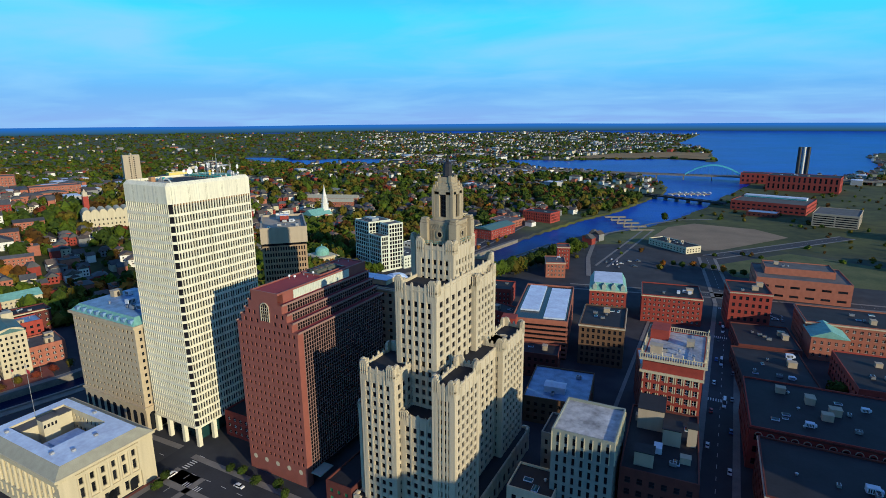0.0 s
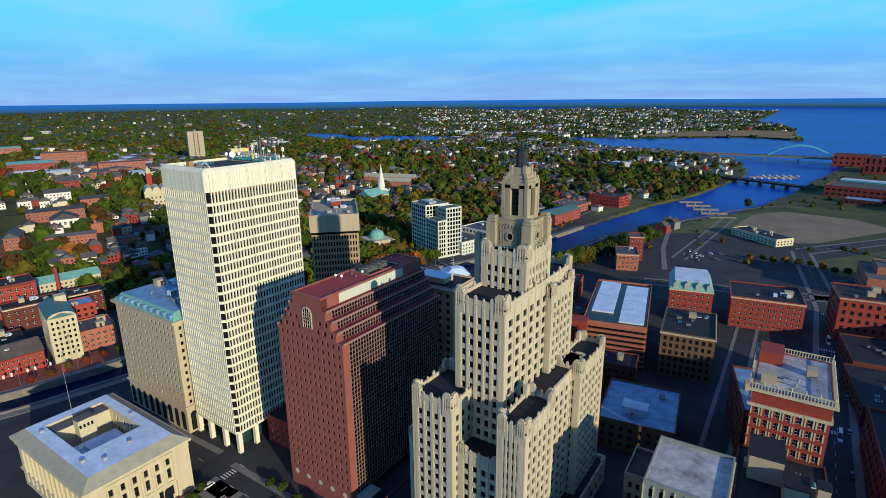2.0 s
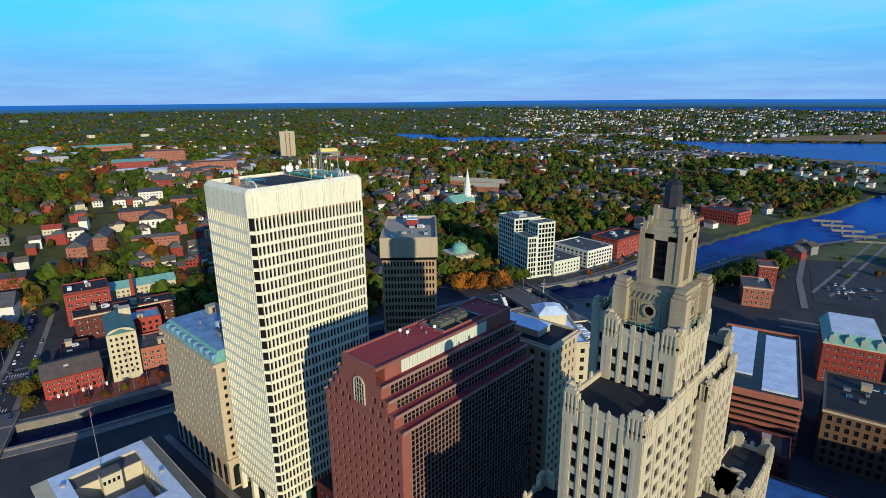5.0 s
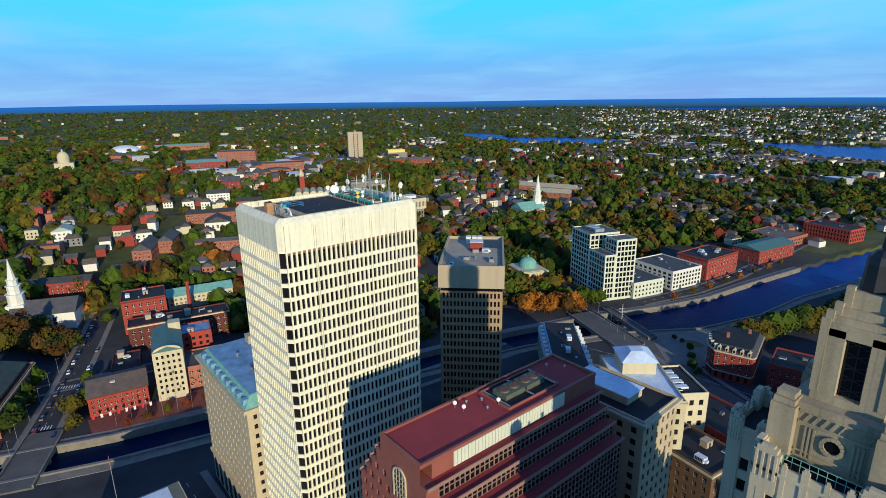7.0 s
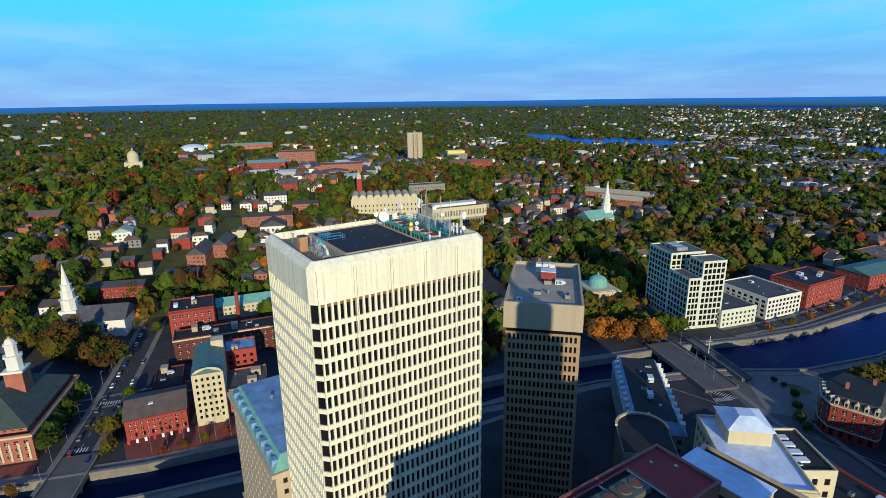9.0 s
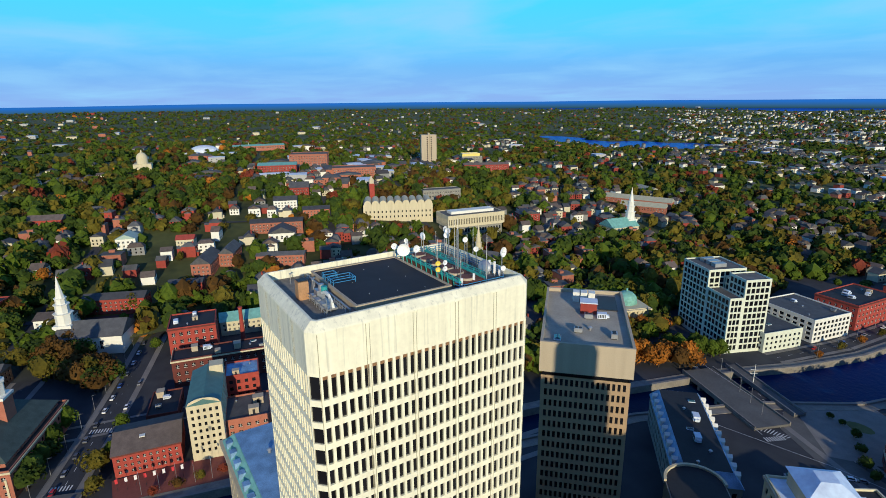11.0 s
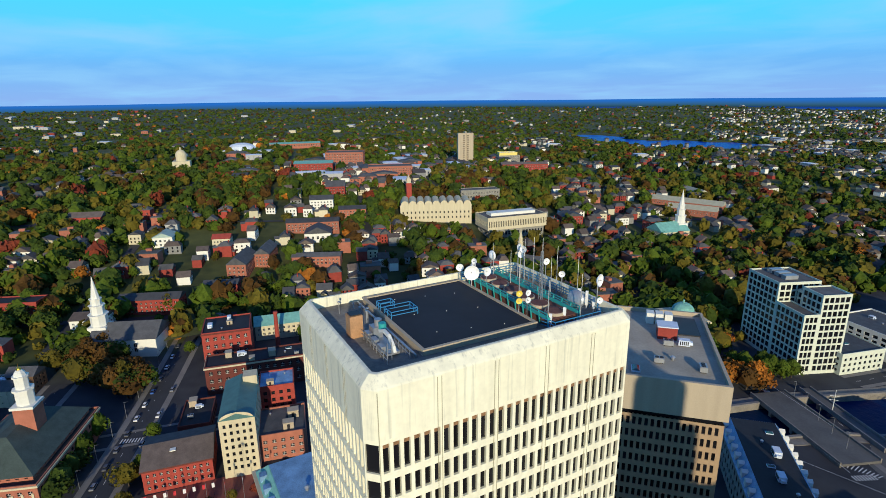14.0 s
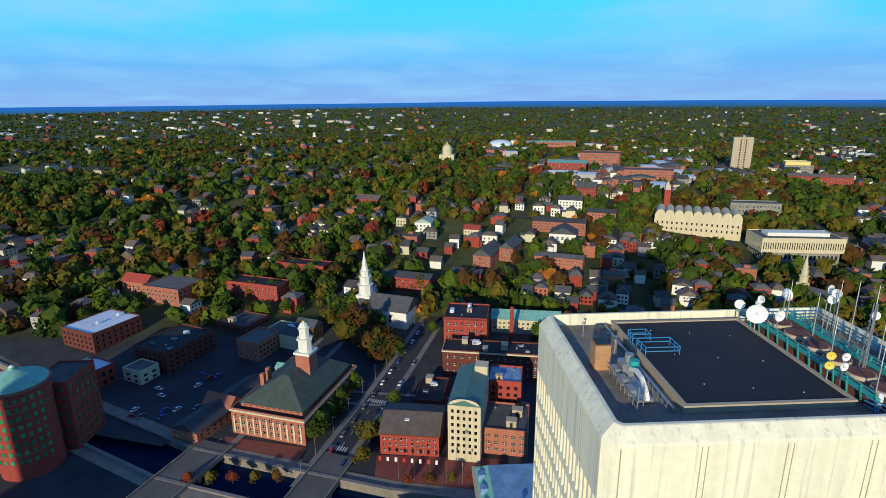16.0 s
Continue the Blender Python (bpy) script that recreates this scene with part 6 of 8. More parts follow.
def long_library():
    x, y, rz = -593, 408, -9
    t = thing("long_library", "long pale concrete library with narrow window slots and white roof", "library", x, y, hill(x, y) - 1, rz)
    block(t, -28, 0, 10, 72, -4, 9, "grey_stone", 1, 8, 18, (0.6, 0.5), "dark", limit=24, base=5, top=1, parapet=0)
    block(t, -30, 2, 8, 74, 9, 21, "limestone_pale", 1, 16, 34, (0.4, 0.62), "dark", limit=60, base=0.5, top=2.0, parapet=0.8, roof="roof_grey")
    part("roof_house", Shape().box(-20, -8, 16, 66, 21.1, 24), M["white_paint"], t)
    BUILT.append((-606, 446, 50))


long_library()


def twin_tower():
    x, y = -1052, 650
    t = thing("twin_slab_tower", "tall buff concrete tower of two joined slabs", "tower", x, y, hill(x, y), -22)
    part("slab", Shape().box(-16, 0, 0, 15, -3, 57), M["buff"], t)
    part("slab", Shape().box(-18, -2, 16.5, 30, -3, 57), M["buff"], t)
    part("core", Shape().box(-20, -4, 14, 17, -3, 60), M["buff"], t)
    for r in range(13):
        part("window", WIN["black"], None, t, at=pose(0.06, 11.5, 3 + r * 4, 0, 0, 90) @ Matrix.Diagonal((2.0, 1, 2.4, 1)))
        part("window", WIN["black"], None, t, at=pose(-1.94, 19.5, 3 + r * 4, 0, 0, 90) @ Matrix.Diagonal((2.0, 1, 2.4, 1)))
    BUILT.append((-1060, 662, 24))


twin_tower()
dm = thing("domed_hall", "white stone hall with a tall pale dome", "hall", -1040, 168, hill(-1040, 168) + 6, -10)
part("wall", Shape().box(-21, -2, -8, 16, -9, 10), M["limestone_pale"], dm)
part("drum", Shape().tube(-12, 4, 10, 17, 7.6, n=18), M["limestone_pale"], dm)
part("dome", Shape().dome(-12, 4, 17, 7.9, 9.5, 18, 6).tube(-12, 4, 26.3, 30, 1.3, 0.9, 8), M["limestone_pale"], dm)
BUILT.append((-1052, 172, 26))
sd = thing("white_arena", "low white shell-roofed sports arena", "arena", -1345, 305, hill(-1345, 305), 0)
part("shell", Shape().dome(0, 0, 6, 27, 11, 20, 4).tube(0, 0, -2, 6, 27, n=20), M["roof_white"], sd)
part("entrance_roof", Shape().dome(14, 16, 2, 20, 6, 16, 3), M["roof_white"], sd)
BUILT.append((-1340, 312, 40))
gr = hall("temple_front_house", "white temple-fronted house among trees", -672, 122, -15, 18, 16, 9, "white_paint", "copper_pale", 4, 2, 4, 4, "x")
hall("gabled_brick_school", "orange brick gabled school with a dark roof", -586, 170, -25, 34, 15, 12, "brick_orange", "roof_slate", 6, 3, 9, 4, "x")
hall("gabled_brick_wing", "orange brick gabled wing with a dark roof", -602, 194, -25, 30, 12, 11, "brick_orange", "roof_slate", 5, 3, 8, 4, "x")
hall("white_gabled_gym", "white gabled hall with a slate roof", -640, 246, -20, 30, 24, 8, "white_paint", "roof_slate", 6, 1, 6, 5, "x")
hall("long_brick_dormitory", "long brick dormitory with a slate roof", -668, 236, -20, 15, 50, 10, "brick_orange", "roof_slate", 3, 3, 4, 14, "y")
hall("brick_dormitory_wing", "brick dormitory wing with grey roof", -690, 296, -20, 15, 28, 10, "brick_orange", "roof_slate", 3, 3, 4, 8, "y")
hall("brick_row_terrace", "brick terrace with pale trim", -592, 222, -25, 14, 40, 8, "brick_orange", "roof_grey", 2, 2, 4, 12, "y")
hall("large_brick_hall", "long buff-trimmed brick hall", -872, 400, -20, 30, 62, 14, "brick_orange", "roof_grey", 0, 4, 8, 18, "y")
hall("green_roofed_brick_hall", "brick hall with a green roof", -930, 310, -20, 30, 54, 15, "brick_red", "copper", 3, 4, 8, 14, "y")
hall("steep_red_brick_hall", "bright red brick hall with a steep dark roof", -772, 308, -20, 18, 22, 12, "brick_red", "roof_slate", 6, 3, 5, 6, "y")
hall("yellow_roofed_lab", "low building with a bright yellow attic storey", -1078, 762, -20, 24, 44, 13, "grey_stone", "roof_grey", 0, 3, 6, 12, "y")
hall("yellow_attic", "bright yellow attic storey above a grey lab", -1080, 764, -20, 20, 38, 19, "yellow_paint", "roof_white", 0, 1, 2, 3, "y", limit=4)
hall("green_athletic_hall", "long low hall with a green roof", -1400, 372, -10, 24, 110, 8, "brick_orange", "copper", 3, 1, 6, 20, "y", limit=10)
hall("white_mansion", "white mansion with red upper walls", -614, 918, -10, 16, 22, 11, "white_paint", "roof_brown", 3, 3, 5, 7, "y")
hall("brick_square_house", "square brick house above the trees", -548, 600, -10, 14, 16, 11, "brick_red", "roof_grey", 2, 3, 4, 5, "y")
hall("red_gabled_house", "red brick gabled house", -600, 520, -20, 18, 24, 10, "brick_red", "roof_slate", 4, 3, 5, 7, "x")
hall("red_brick_terrace", "red brick terrace on the slope", -560, 150, -20, 12, 24, 10, "brick_red", "roof_slate", 2, 3, 4, 8, "y")
hall("brick_terrace_north", "long brick terrace with flat roofs", -552, -20, -22, 16, 46, 10, "brick_red", "roof_black", 0, 3, 4, 13, "y")
hall("brick_terrace_upper", "brick terrace with flat roofs on the slope", -585, 10, -22, 14, 44, 10, "brick_red", "roof_black", 0, 3, 4, 13, "y")
hall("brick_mews", "orange brick mews with grey roofs", -545, -78, -22, 30, 34, 11, "brick_orange", "roof_grey", 0, 3, 8, 9, "y")
hall("red_towered_church", "brick church with a short red tower", -560, -100, -22, 12, 24, 9, "brick_orange", "brick_red", 5, 1, 4, 5, "y")
hall("white_school_hall", "long red-roofed hall with a white cupola, far on the hill", -1980, -270, -20, 30, 120, 12, "brick_red", "brick_red", 4, 2, 6, 20, "y", limit=10)
hall("tan_roofed_range", "long brick range with a tan gabled roof", -648, 712, -70, 16, 90, 6, "brick_orange", "roof_stone", 5, 2, 4, 24, "y", limit=20)
hall("tan_roofed_wing", "brick wing with a tan gabled roof and pale gables", -604, 694, -65, 14, 56, 6, "brick_orange", "roof_stone", 5, 2, 4, 15, "y", limit=16)
hall("tan_roofed_lodge", "brick lodge with a tan gabled roof", -640, 800, -20, 40, 16, 8, "brick_orange", "roof_stone", 5, 2, 9, 4, "x", limit=16)
hall("long_stone_hall", "long grey stone hall with white cornice", -721, 462, -15, 18, 50, 11, "grey_stone", "roof_grey", 0, 2, 5, 14, "y", limit=16)
hall("mansarded_red_house", "red mansard-roofed white town house", -655, 168, -20, 12, 15, 8, "cream_paint", "brick_red", 3.5, 2, 4, 5, "y", limit=12)
hall("white_frame_house", "large white frame house with dark roof", -728, 276, -20, 16, 25, 11, "white_paint", "roof_slate", 4, 3, 4, 7, "y", limit=12)
hall("big_frame_mansion", "wide brick mansion with hip roof", -752, 54, -20, 16, 30, 9, "brick_red", "roof_brown", 4, 2, 4, 8, "y", limit=12)
hall("brick_row_upper", "red brick row on the crown of the hill", -920, 660, -25, 20, 80, 12, "brick_red", "roof_brown", 3, 3, 5, 20, "y", limit=12)
hall("orange_brick_labs", "big orange brick laboratory with flat roofs", -1010, 380, -25, 40, 60, 22, "brick_orange", "roof_grey", 0, 5, 9, 14, "y", limit=20)
ct = thing("brick_clock_tower", "slim brick clock tower with a pale cap", "tower", -723, 392, hill(-723, 392), -15)
part("shaft", Shape().box(-3, 3, -3, 3, -2, 24), M["brick_red"], ct)
part("belfry", Shape().box(-2.6, 2.6, -2.6, 2.6, 24, 29).tube(0, 0, 29, 33, 2.2, 0.3, 8), M["limestone"], ct)
# cupola far off
cp = thing("white_cupola", "white wooden cupola on a red-roofed hall", "cupola", -1992, -212, hill(-1992, -212) + 12, 0)
part("base", Shape().box(-5, 5, -5, 5, 0, 9), M["white_paint"], cp)
part("lantern", Shape().tube(0, 0, 9, 15, 3.2, n=8).tube(0, 0, 15, 20, 2.8, 0.2, 8), M["white_paint"], cp)

hall("cream_gabled_row", "cream frame row house with a green-grey gabled roof", -474, 36, -25, 10, 16, 9, "cream_paint", "roof_slate", 3.5, 3, 3, 5, "y", limit=12)
hall("brown_gabled_row", "brown frame row house with a dark gabled roof", -484, 46, -25, 10, 14, 9, "brown_stone", "roof_slate", 3.5, 3, 3, 5, "y", limit=12)
hall("brick_corner_flats", "brick corner flats with pale window bands", -462, 16, -25, 20, 16, 11, "brick_orange", "roof_grey", 0, 3, 6, 5, "y", limit=20)
hall("white_clapboard_rectory", "white clapboard rectory behind the meeting house", -540, 70, -22, 16, 20, 9, "white_paint", "roof_brown", 3.0, 3, 5, 6, "y", limit=12)
hall("brick_mansard_row", "red brick mansarded row beside the hill street", -556, 96, -22, 14, 40, 10, "brick_red", "roof_slate", 3.0, 3, 4, 12, "y", limit=20)

# ---- houses over the hill ----
def house_kit(name, w, d, e, pitch, wall, roofm, along, chimney):
    t = thing(name, "", "house", 0, 0, -500)
    walls = Shape().box(-w / 2, w / 2, -d / 2, d / 2, -4, e, bottom=False)
    if along != "flat":
        # a lower wing to the rear and a porch towards the street
        walls.box(-w / 2 - 4.5, -w / 2, -d * 0.3, d * 0.2, -4, e - 1.8, bottom=False)
        walls.box(w / 2, w / 2 + 1.6, -d * 0.25, d * 0.25, -4, 2.6, bottom=False)
    else:
        walls.box(-w / 2 + 1, -w / 2 + 4, -d * 0.2, d * 0.1, e + 0.5, e + 2.6)
    part("wall", walls, M[wall], t)
    roof = Shape()
    if along != "flat":
        roof.gable(-w / 2 - 4.5, -w / 2 + 0.5, -d * 0.3, d * 0.2, e - 1.8, pitch * 0.5, 0.4, "x")
        roof.prism([(w / 2, -d * 0.27), (w / 2 + 1.9, -d * 0.27), (w / 2 + 1.9, d * 0.27), (w / 2, d * 0.27)], 2.6, 3.1)
    if along == "hip":
        roof.hip(-w / 2, w / 2, -d / 2, d / 2, e, pitch, min(w, d) * 0.38)
    elif along == "flat":
        roof.box(-w / 2 - 0.3, w / 2 + 0.3, -d / 2 - 0.3, d / 2 + 0.3, e, e + 0.5)
    else:
        roof.gable(-w / 2, w / 2, -d / 2, d / 2, e, pitch, 0.5, along)
    part("roof", roof, M[roofm], t)
    if chimney:
        part("chimney", Shape().box(w * 0.2, w * 0.2 + 0.9, -0.5, 0.5, e - 1, e + pitch + 1.3), M["brick_red"], t)
    for k in range(2):
        for r in (1,):
            part("window", WIN["white"], None, t, at=pose(w / 2 + 0.05, -d / 2 + d * (k + 0.5) / 2, 1.0 + r * 3.0, 0, 0, 90) @ Matrix.Diagonal((1.1, 1, 1.6, 1)))
    return t


KITS = [("house", "white clapboard house with a grey shingle roof", 9, 13, 6.5, 4, "white_paint", "roof_brown", "x", True),
        ("house", "cream clapboard house with a dark gabled roof", 9, 11, 6.5, 4, "cream_paint", "roof_slate", "y", True),
        ("house", "grey clapboard house with a dark hipped roof", 10, 11, 7, 3.5, "grey_paint", "roof_slate", "hip", True),
        ("house", "red brick house with a grey hipped roof", 11, 12, 8.5, 2.5, "brick_red", "roof_grey", "hip", True),
        ("house", "brick flat-roofed town house", 11, 16, 9, 0.5, "brick_orange", "roof_grey", "flat", False),
        ("house", "brown shingled gabled house", 9, 12, 7, 4.5, "brown_stone", "roof_brown", "x", True)]
kits = []
for k in KITS:
    ob = house_kit(k[0], *k[2:])
    tagged(ob, k[1], group="houses on the hill")
    kits.append(ob)

hrnd = random.Random(11)
STREET_TURN = -17
cs, sn = math.cos(radians(STREET_TURN)), math.sin(radians(STREET_TURN))
spots = []
for i in range(-30, 60):
    for j in range(-30, 30):
        # blocks of houses along streets that run with the slope
        u = -430 - i * 19.0 + hrnd.uniform(-4, 4)
        v = j * 34.0 + (8 if i % 2 else -8) + hrnd.uniform(-4, 4)
        x, y = cs * (u + 430) - sn * v - 430 - 40, sn * (u + 430) + cs * v + 150
        spots.append((x, y))
hrnd.shuffle(spots)
near_spots = [p for p in spots if (-1000 < p[0] < -505 and -330 < p[1] < 820 or -505 <= p[0] < -345 and 200 < p[1] < 620) and hrnd.random() < 0.5]
near_spots.sort(key=lambda p: (p[0] + 160) ** 2 + (p[1] - 126) ** 2)


def clear(x, y, r):
    return all((x - a) ** 2 + (y - b) ** 2 > (c + r) ** 2 for a, b, c in BUILT) and not (river_gap(x, y) < r + 6)


placed = 0
weights = [4, 3, 3, 4.5, 3, 2]
for x, y in near_spots:
    if placed >= 145:
        break
    if not clear(x, y, 7):
        continue
    src = hrnd.choices(kits, weights)[0]
    k = hrnd.uniform(0.85, 1.3)
    m = pose(x, y, hill(x, y) + 0.3, 0, 0, STREET_TURN + hrnd.choice((0, 90, 180)) + hrnd.uniform(-5, 5))
    if placed < len(kits):
        src = kits[placed]
        src.matrix_basis = m
    else:
        copy_thing(src, m)
    BUILT.append((x, y, 6))
    placed += 1


def far_houses(name, label, wall, roofm, picks):
    """Far houses, too many to count: gabled boxes with a dark band of windows, joined."""
    s = Shape()
    for x, y, w, d, e, p, turn in picks:
        k = len(s.v)
        b = Shape()
        b.box(-w / 2, w / 2, -d / 2, d / 2, -5, e, bottom=False)
        b.slot = 1
        b.gable(-w / 2, w / 2, -d / 2, d / 2, e, p, 0.5, "x") if turn[1] else b.hip(-w / 2, w / 2, -d / 2, d / 2, e, p, min(w, d) * 0.35)
        b.slot = 2
        for q in (-0.3, 0.0, 0.3):
            for zz in (1.2, 4.2):
                b.face((w / 2 + 0.06, q * d - 0.6, zz), (w / 2 + 0.06, q * d + 0.6, zz), (w / 2 + 0.06, q * d + 0.6, zz + 1.6), (w / 2 + 0.06, q * d - 0.6, zz + 1.6))
        c, sn_, z = math.cos(turn[0]), math.sin(turn[0]), hill(x, y)
        s.v += [(x + c * a - sn_ * e2, y + sn_ * a + c * e2, z + f) for a, e2, f in b.v]
        s.f += [tuple(k + i for i in f) for f in b.f]
        s.s += b.s
    me = s.mesh(name, M[wall], M[roofm], M["glass"])
    tagged(new(name, me), label, "houses", kind="stuff")


frnd = random.Random(23)
pools = {k: [] for k in range(6)}
HOUSED = set()


def grove(x, y):
    """Slow waves over the land: high where trees mass, low where houses open it."""
    return math.sin(x / 71 + 1.3 * math.sin(y / 93)) + math.sin(y / 67 + 1.7 * math.sin(x / 107 + 1)) + 0.6 * math.sin((x + y) / 33)


def settle(total, r0, r1, power, a0, a1, mix, bigs):
    count = tries = 0
    while count < total and tries < total * 12:
        tries += 1
        r = r0 + (r1 - r0) * frnd.random() ** power
        a = radians(frnd.uniform(a0, a1))
        x, y = -130 + r * math.cos(a), 110 + r * math.sin(a)
        if y < 640 and x > -505 or (x > -140 and y < 1480) or inside(SPIT, x, y) or grove(x, y) > frnd.uniform(-1.6, 1.6):
            continue
        # the western heights are nearly all trees
        if a > radians(163) and frnd.random() < 0.6:
            continue
        cell = (int(x // 13), int(y // 13))
        if cell in HOUSED or wet(x, y) or wet(x + 25, y - 25) or not clear(x, y, 6):
            continue
        HOUSED.add(cell)
        big = frnd.random() < bigs
        w, d, e = frnd.uniform(7, 11), frnd.uniform(8, 14), frnd.uniform(5.5, 8.5)
        if big:
            w, d, e = frnd.uniform(14, 26), frnd.uniform(22, 46), frnd.uniform(7, 12)
        pool = 5 if big and frnd.random() < 0.4 else frnd.choices(range(5), mix)[0]
        pools[pool].append((x, y, w, d, e, 1.0 if pool == 5 else frnd.uniform(2.5, 4.5), (radians(STREET_TURN + frnd.choice((0, 90)) + frnd.uniform(-8, 8)), frnd.random() < 0.7 and pool != 5)))
        count += 1


settle(470, 360, 900, 0.8, 55, 215, (4, 3.2, 3.5, 2, 1.8), 0.0)
settle(540, 850, 1900, 0.9, 55, 215, (5, 4, 3, 2.4, 1.4), 0.05)
settle(420, 1800, 4700, 1.2, 55, 215, (2, 3, 1.4, 6, 1.2), 0.12)
# the works and stores of the far western plain
settle(170, 2300, 4500, 1.0, 178, 222, (2, 3, 2, 1, 3), 0.7)
# the pale suburb over the water, dense with white houses
settle(1650, 1250, 4300, 1.2, 68, 126, (8, 5, 0.8, 2, 0.5), 0.05)
# the brick campus on the hill's crown
settle(70, 700, 1150, 1.0, 148, 172, (1, 1, 5, 1, 5), 0.7)
far_houses("white_houses", "far white clapboard houses among the trees", "white_paint", "roof_brown", pools[0])
far_houses("cream_houses", "far cream houses with slate roofs", "cream_paint", "roof_slate", pools[1])
far_houses("brick_houses", "far red brick houses with grey roofs", "brick_red", "roof_grey", pools[2])
far_houses("grey_houses", "far grey houses with brown roofs", "grey_paint", "roof_brown", pools[3])
far_houses("orange_brick_houses", "far orange brick blocks with slate roofs", "brick_orange", "roof_slate", pools[4])
far_houses("pale_sheds", "far large sheds with white flat roofs", "grey_paint", "roof_white", pools[5])

# ---- trees ----
def crown(rnd, size, lobes, leaves, leaf):
    """Leaf clusters over several lobes, round a dark broken core."""
    v, f = [], []
    centres = []
    for k in range(lobes):
        a, q = rnd.uniform(0, 6.28), rnd.uniform(0.1, 0.55) if k else 0
        centres.append((math.cos(a) * q * size, math.sin(a) * q * size, size * rnd.uniform(0.55, 1.35), size * rnd.uniform(0.42, 0.62)))
    for k in range(leaves):
        cx, cy, cz, r = centres[k % lobes]
        a, b = rnd.uniform(0, 6.28), math.acos(rnd.uniform(-0.75, 1))
        q = r * rnd.uniform(0.72, 1.12)
        p = Vector((cx + q * math.sin(b) * math.cos(a), cy + q * math.sin(b) * math.sin(a), cz + q * 0.85 * math.cos(b)))
        n = Vector((math.sin(b) * math.cos(a), math.sin(b) * math.sin(a), math.cos(b))) + Vector([rnd.uniform(-0.6, 0.6) for _ in range(3)])
        n.normalize()
        t = n.orthogonal().normalized()
        t.rotate(Matrix.Rotation(rnd.uniform(0, 6.28), 3, n))
        u = n.cross(t)
        s = leaf * rnd.uniform(0.7, 1.4)
        i = len(v)
        v += [tuple(p + t * s), tuple(p + u * s * 0.9 + n * 0.25 * s), tuple(p - t * s), tuple(p - u * s * 0.9 + n * 0.15 * s)]
        f += [(i, i + 1, i + 2, i + 3)]
    return v, f


def core(rnd, size):
    v, f = [], []
    ico = [(0, 0, -1), (0.72, -0.53, -0.45), (-0.28, -0.85, -0.45), (-0.89, 0, -0.45), (-0.28, 0.85, -0.45), (0.72, 0.53, -0.45),
           (0.28, -0.85, 0.45), (-0.72, -0.53, 0.45), (-0.72, 0.53, 0.45), (0.28, 0.85, 0.45), (0.89, 0, 0.45), (0, 0, 1)]
    tri = [(0, 1, 2), (1, 0, 5), (0, 2, 3), (0, 3, 4), (0, 4, 5), (1, 5, 10), (2, 1, 6), (3, 2, 7), (4, 3, 8), (5, 4, 9), (1, 10, 6), (2, 6, 7), (3, 7, 8), (4, 8, 9), (5, 9, 10),
           (6, 10, 11), (7, 6, 11), (8, 7, 11), (9, 8, 11), (10, 9, 11)]
    v = [(x * size * rnd.uniform(0.55, 0.8), y * size * rnd.uniform(0.55, 0.8), size * 0.95 + z * size * rnd.uniform(0.6, 0.85)) for x, y, z in ico]
    return v, tri


def tree_kit(rnd, size, leafm):
    t = thing("tree", "", "tree", 0, 0, -500)
    trunk = Shape().tube(0, 0, -1.5, size * 0.75, 0.055 * size, 0.035 * size, 7)
    for k in range(5):
        a = k * 1.26 + rnd.uniform(-0.3, 0.3)
        trunk.beam((0, 0, size * (0.35 + 0.07 * k)), (math.cos(a) * size * 0.45, math.sin(a) * size * 0.45, size * (0.8 + 0.06 * k)), 0.035 * size)
    part("trunk", trunk, M["bark"], t)
    v, f = crown(rnd, size, 7, 420, size * 0.095)
    cv, cf = core(rnd, size)
    k = len(v)
    me = bpy.data.meshes.new("crown")
    me.from_pydata(v + cv, [], f + [tuple(k + i for i in q) for q in cf])
    me.materials.append(M[leafm])
    part("crown", me, None, t)
    return t


TREE_LABELS = {"leaf_green": "green broad-crowned street tree", "leaf_dark": "dark green densely leaved tree", "leaf_olive": "olive-yellow tree turning in autumn",
               "leaf_orange": "bright orange autumn street tree", "leaf_red": "deep red autumn garden tree", "leaf_brown": "brown autumn tree with thinning leaves"}
trnd = random.Random(31)
tkits = {}
for nm in TREE_LABELS:
    ob = tree_kit(trnd, 5.0, nm)
    tagged(ob, TREE_LABELS[nm], group="trees")
    tkits[nm] = [ob, False]
TREES = 0


def plant(kind, x, y, size=1.0, z=None):
    global TREES
    TREES += 1
    z = hill(x, y) if z is None else z
    ob, used = tkits[kind]
    m = pose(x, y, z, 0, 0, trnd.uniform(0, 360))
    if not used:
        ob.matrix_basis = m
        tkits[kind][1] = True
    else:
        ob = copy_thing(ob, m)
    ob.scale = (size * trnd.uniform(0.9, 1.1),) * 2 + (size * trnd.uniform(0.85, 1.15),)


# riverside grove by the bridge, orange
for k in range(11):
    plant("leaf_orange" if k % 4 else "leaf_brown", -322 + (k % 6) * 5.5 + trnd.uniform(-2, 2), 364 + (k // 6) * 11 + (k % 6) * 6 + trnd.uniform(-3, 3), 1.5)
for k in range(8):
    plant("leaf_green", -318 + k * 3.2 + trnd.uniform(-2, 2), 405 + k * 2.5 + trnd.uniform(-4, 4), 1.25)
for k in range(4):
    plant("leaf_orange", -352 + k * 5, 408 + k * 6, 1.1)
# thick green stand on the near river bank
for k in range(34):
    plant(trnd.choice(("leaf_green", "leaf_dark", "leaf_dark", "leaf_olive")), -196 + k * 1.5 + trnd.uniform(-7, 7), 430 + k * 5.3 + trnd.uniform(-5, 5), trnd.uniform(1.4, 2.0))
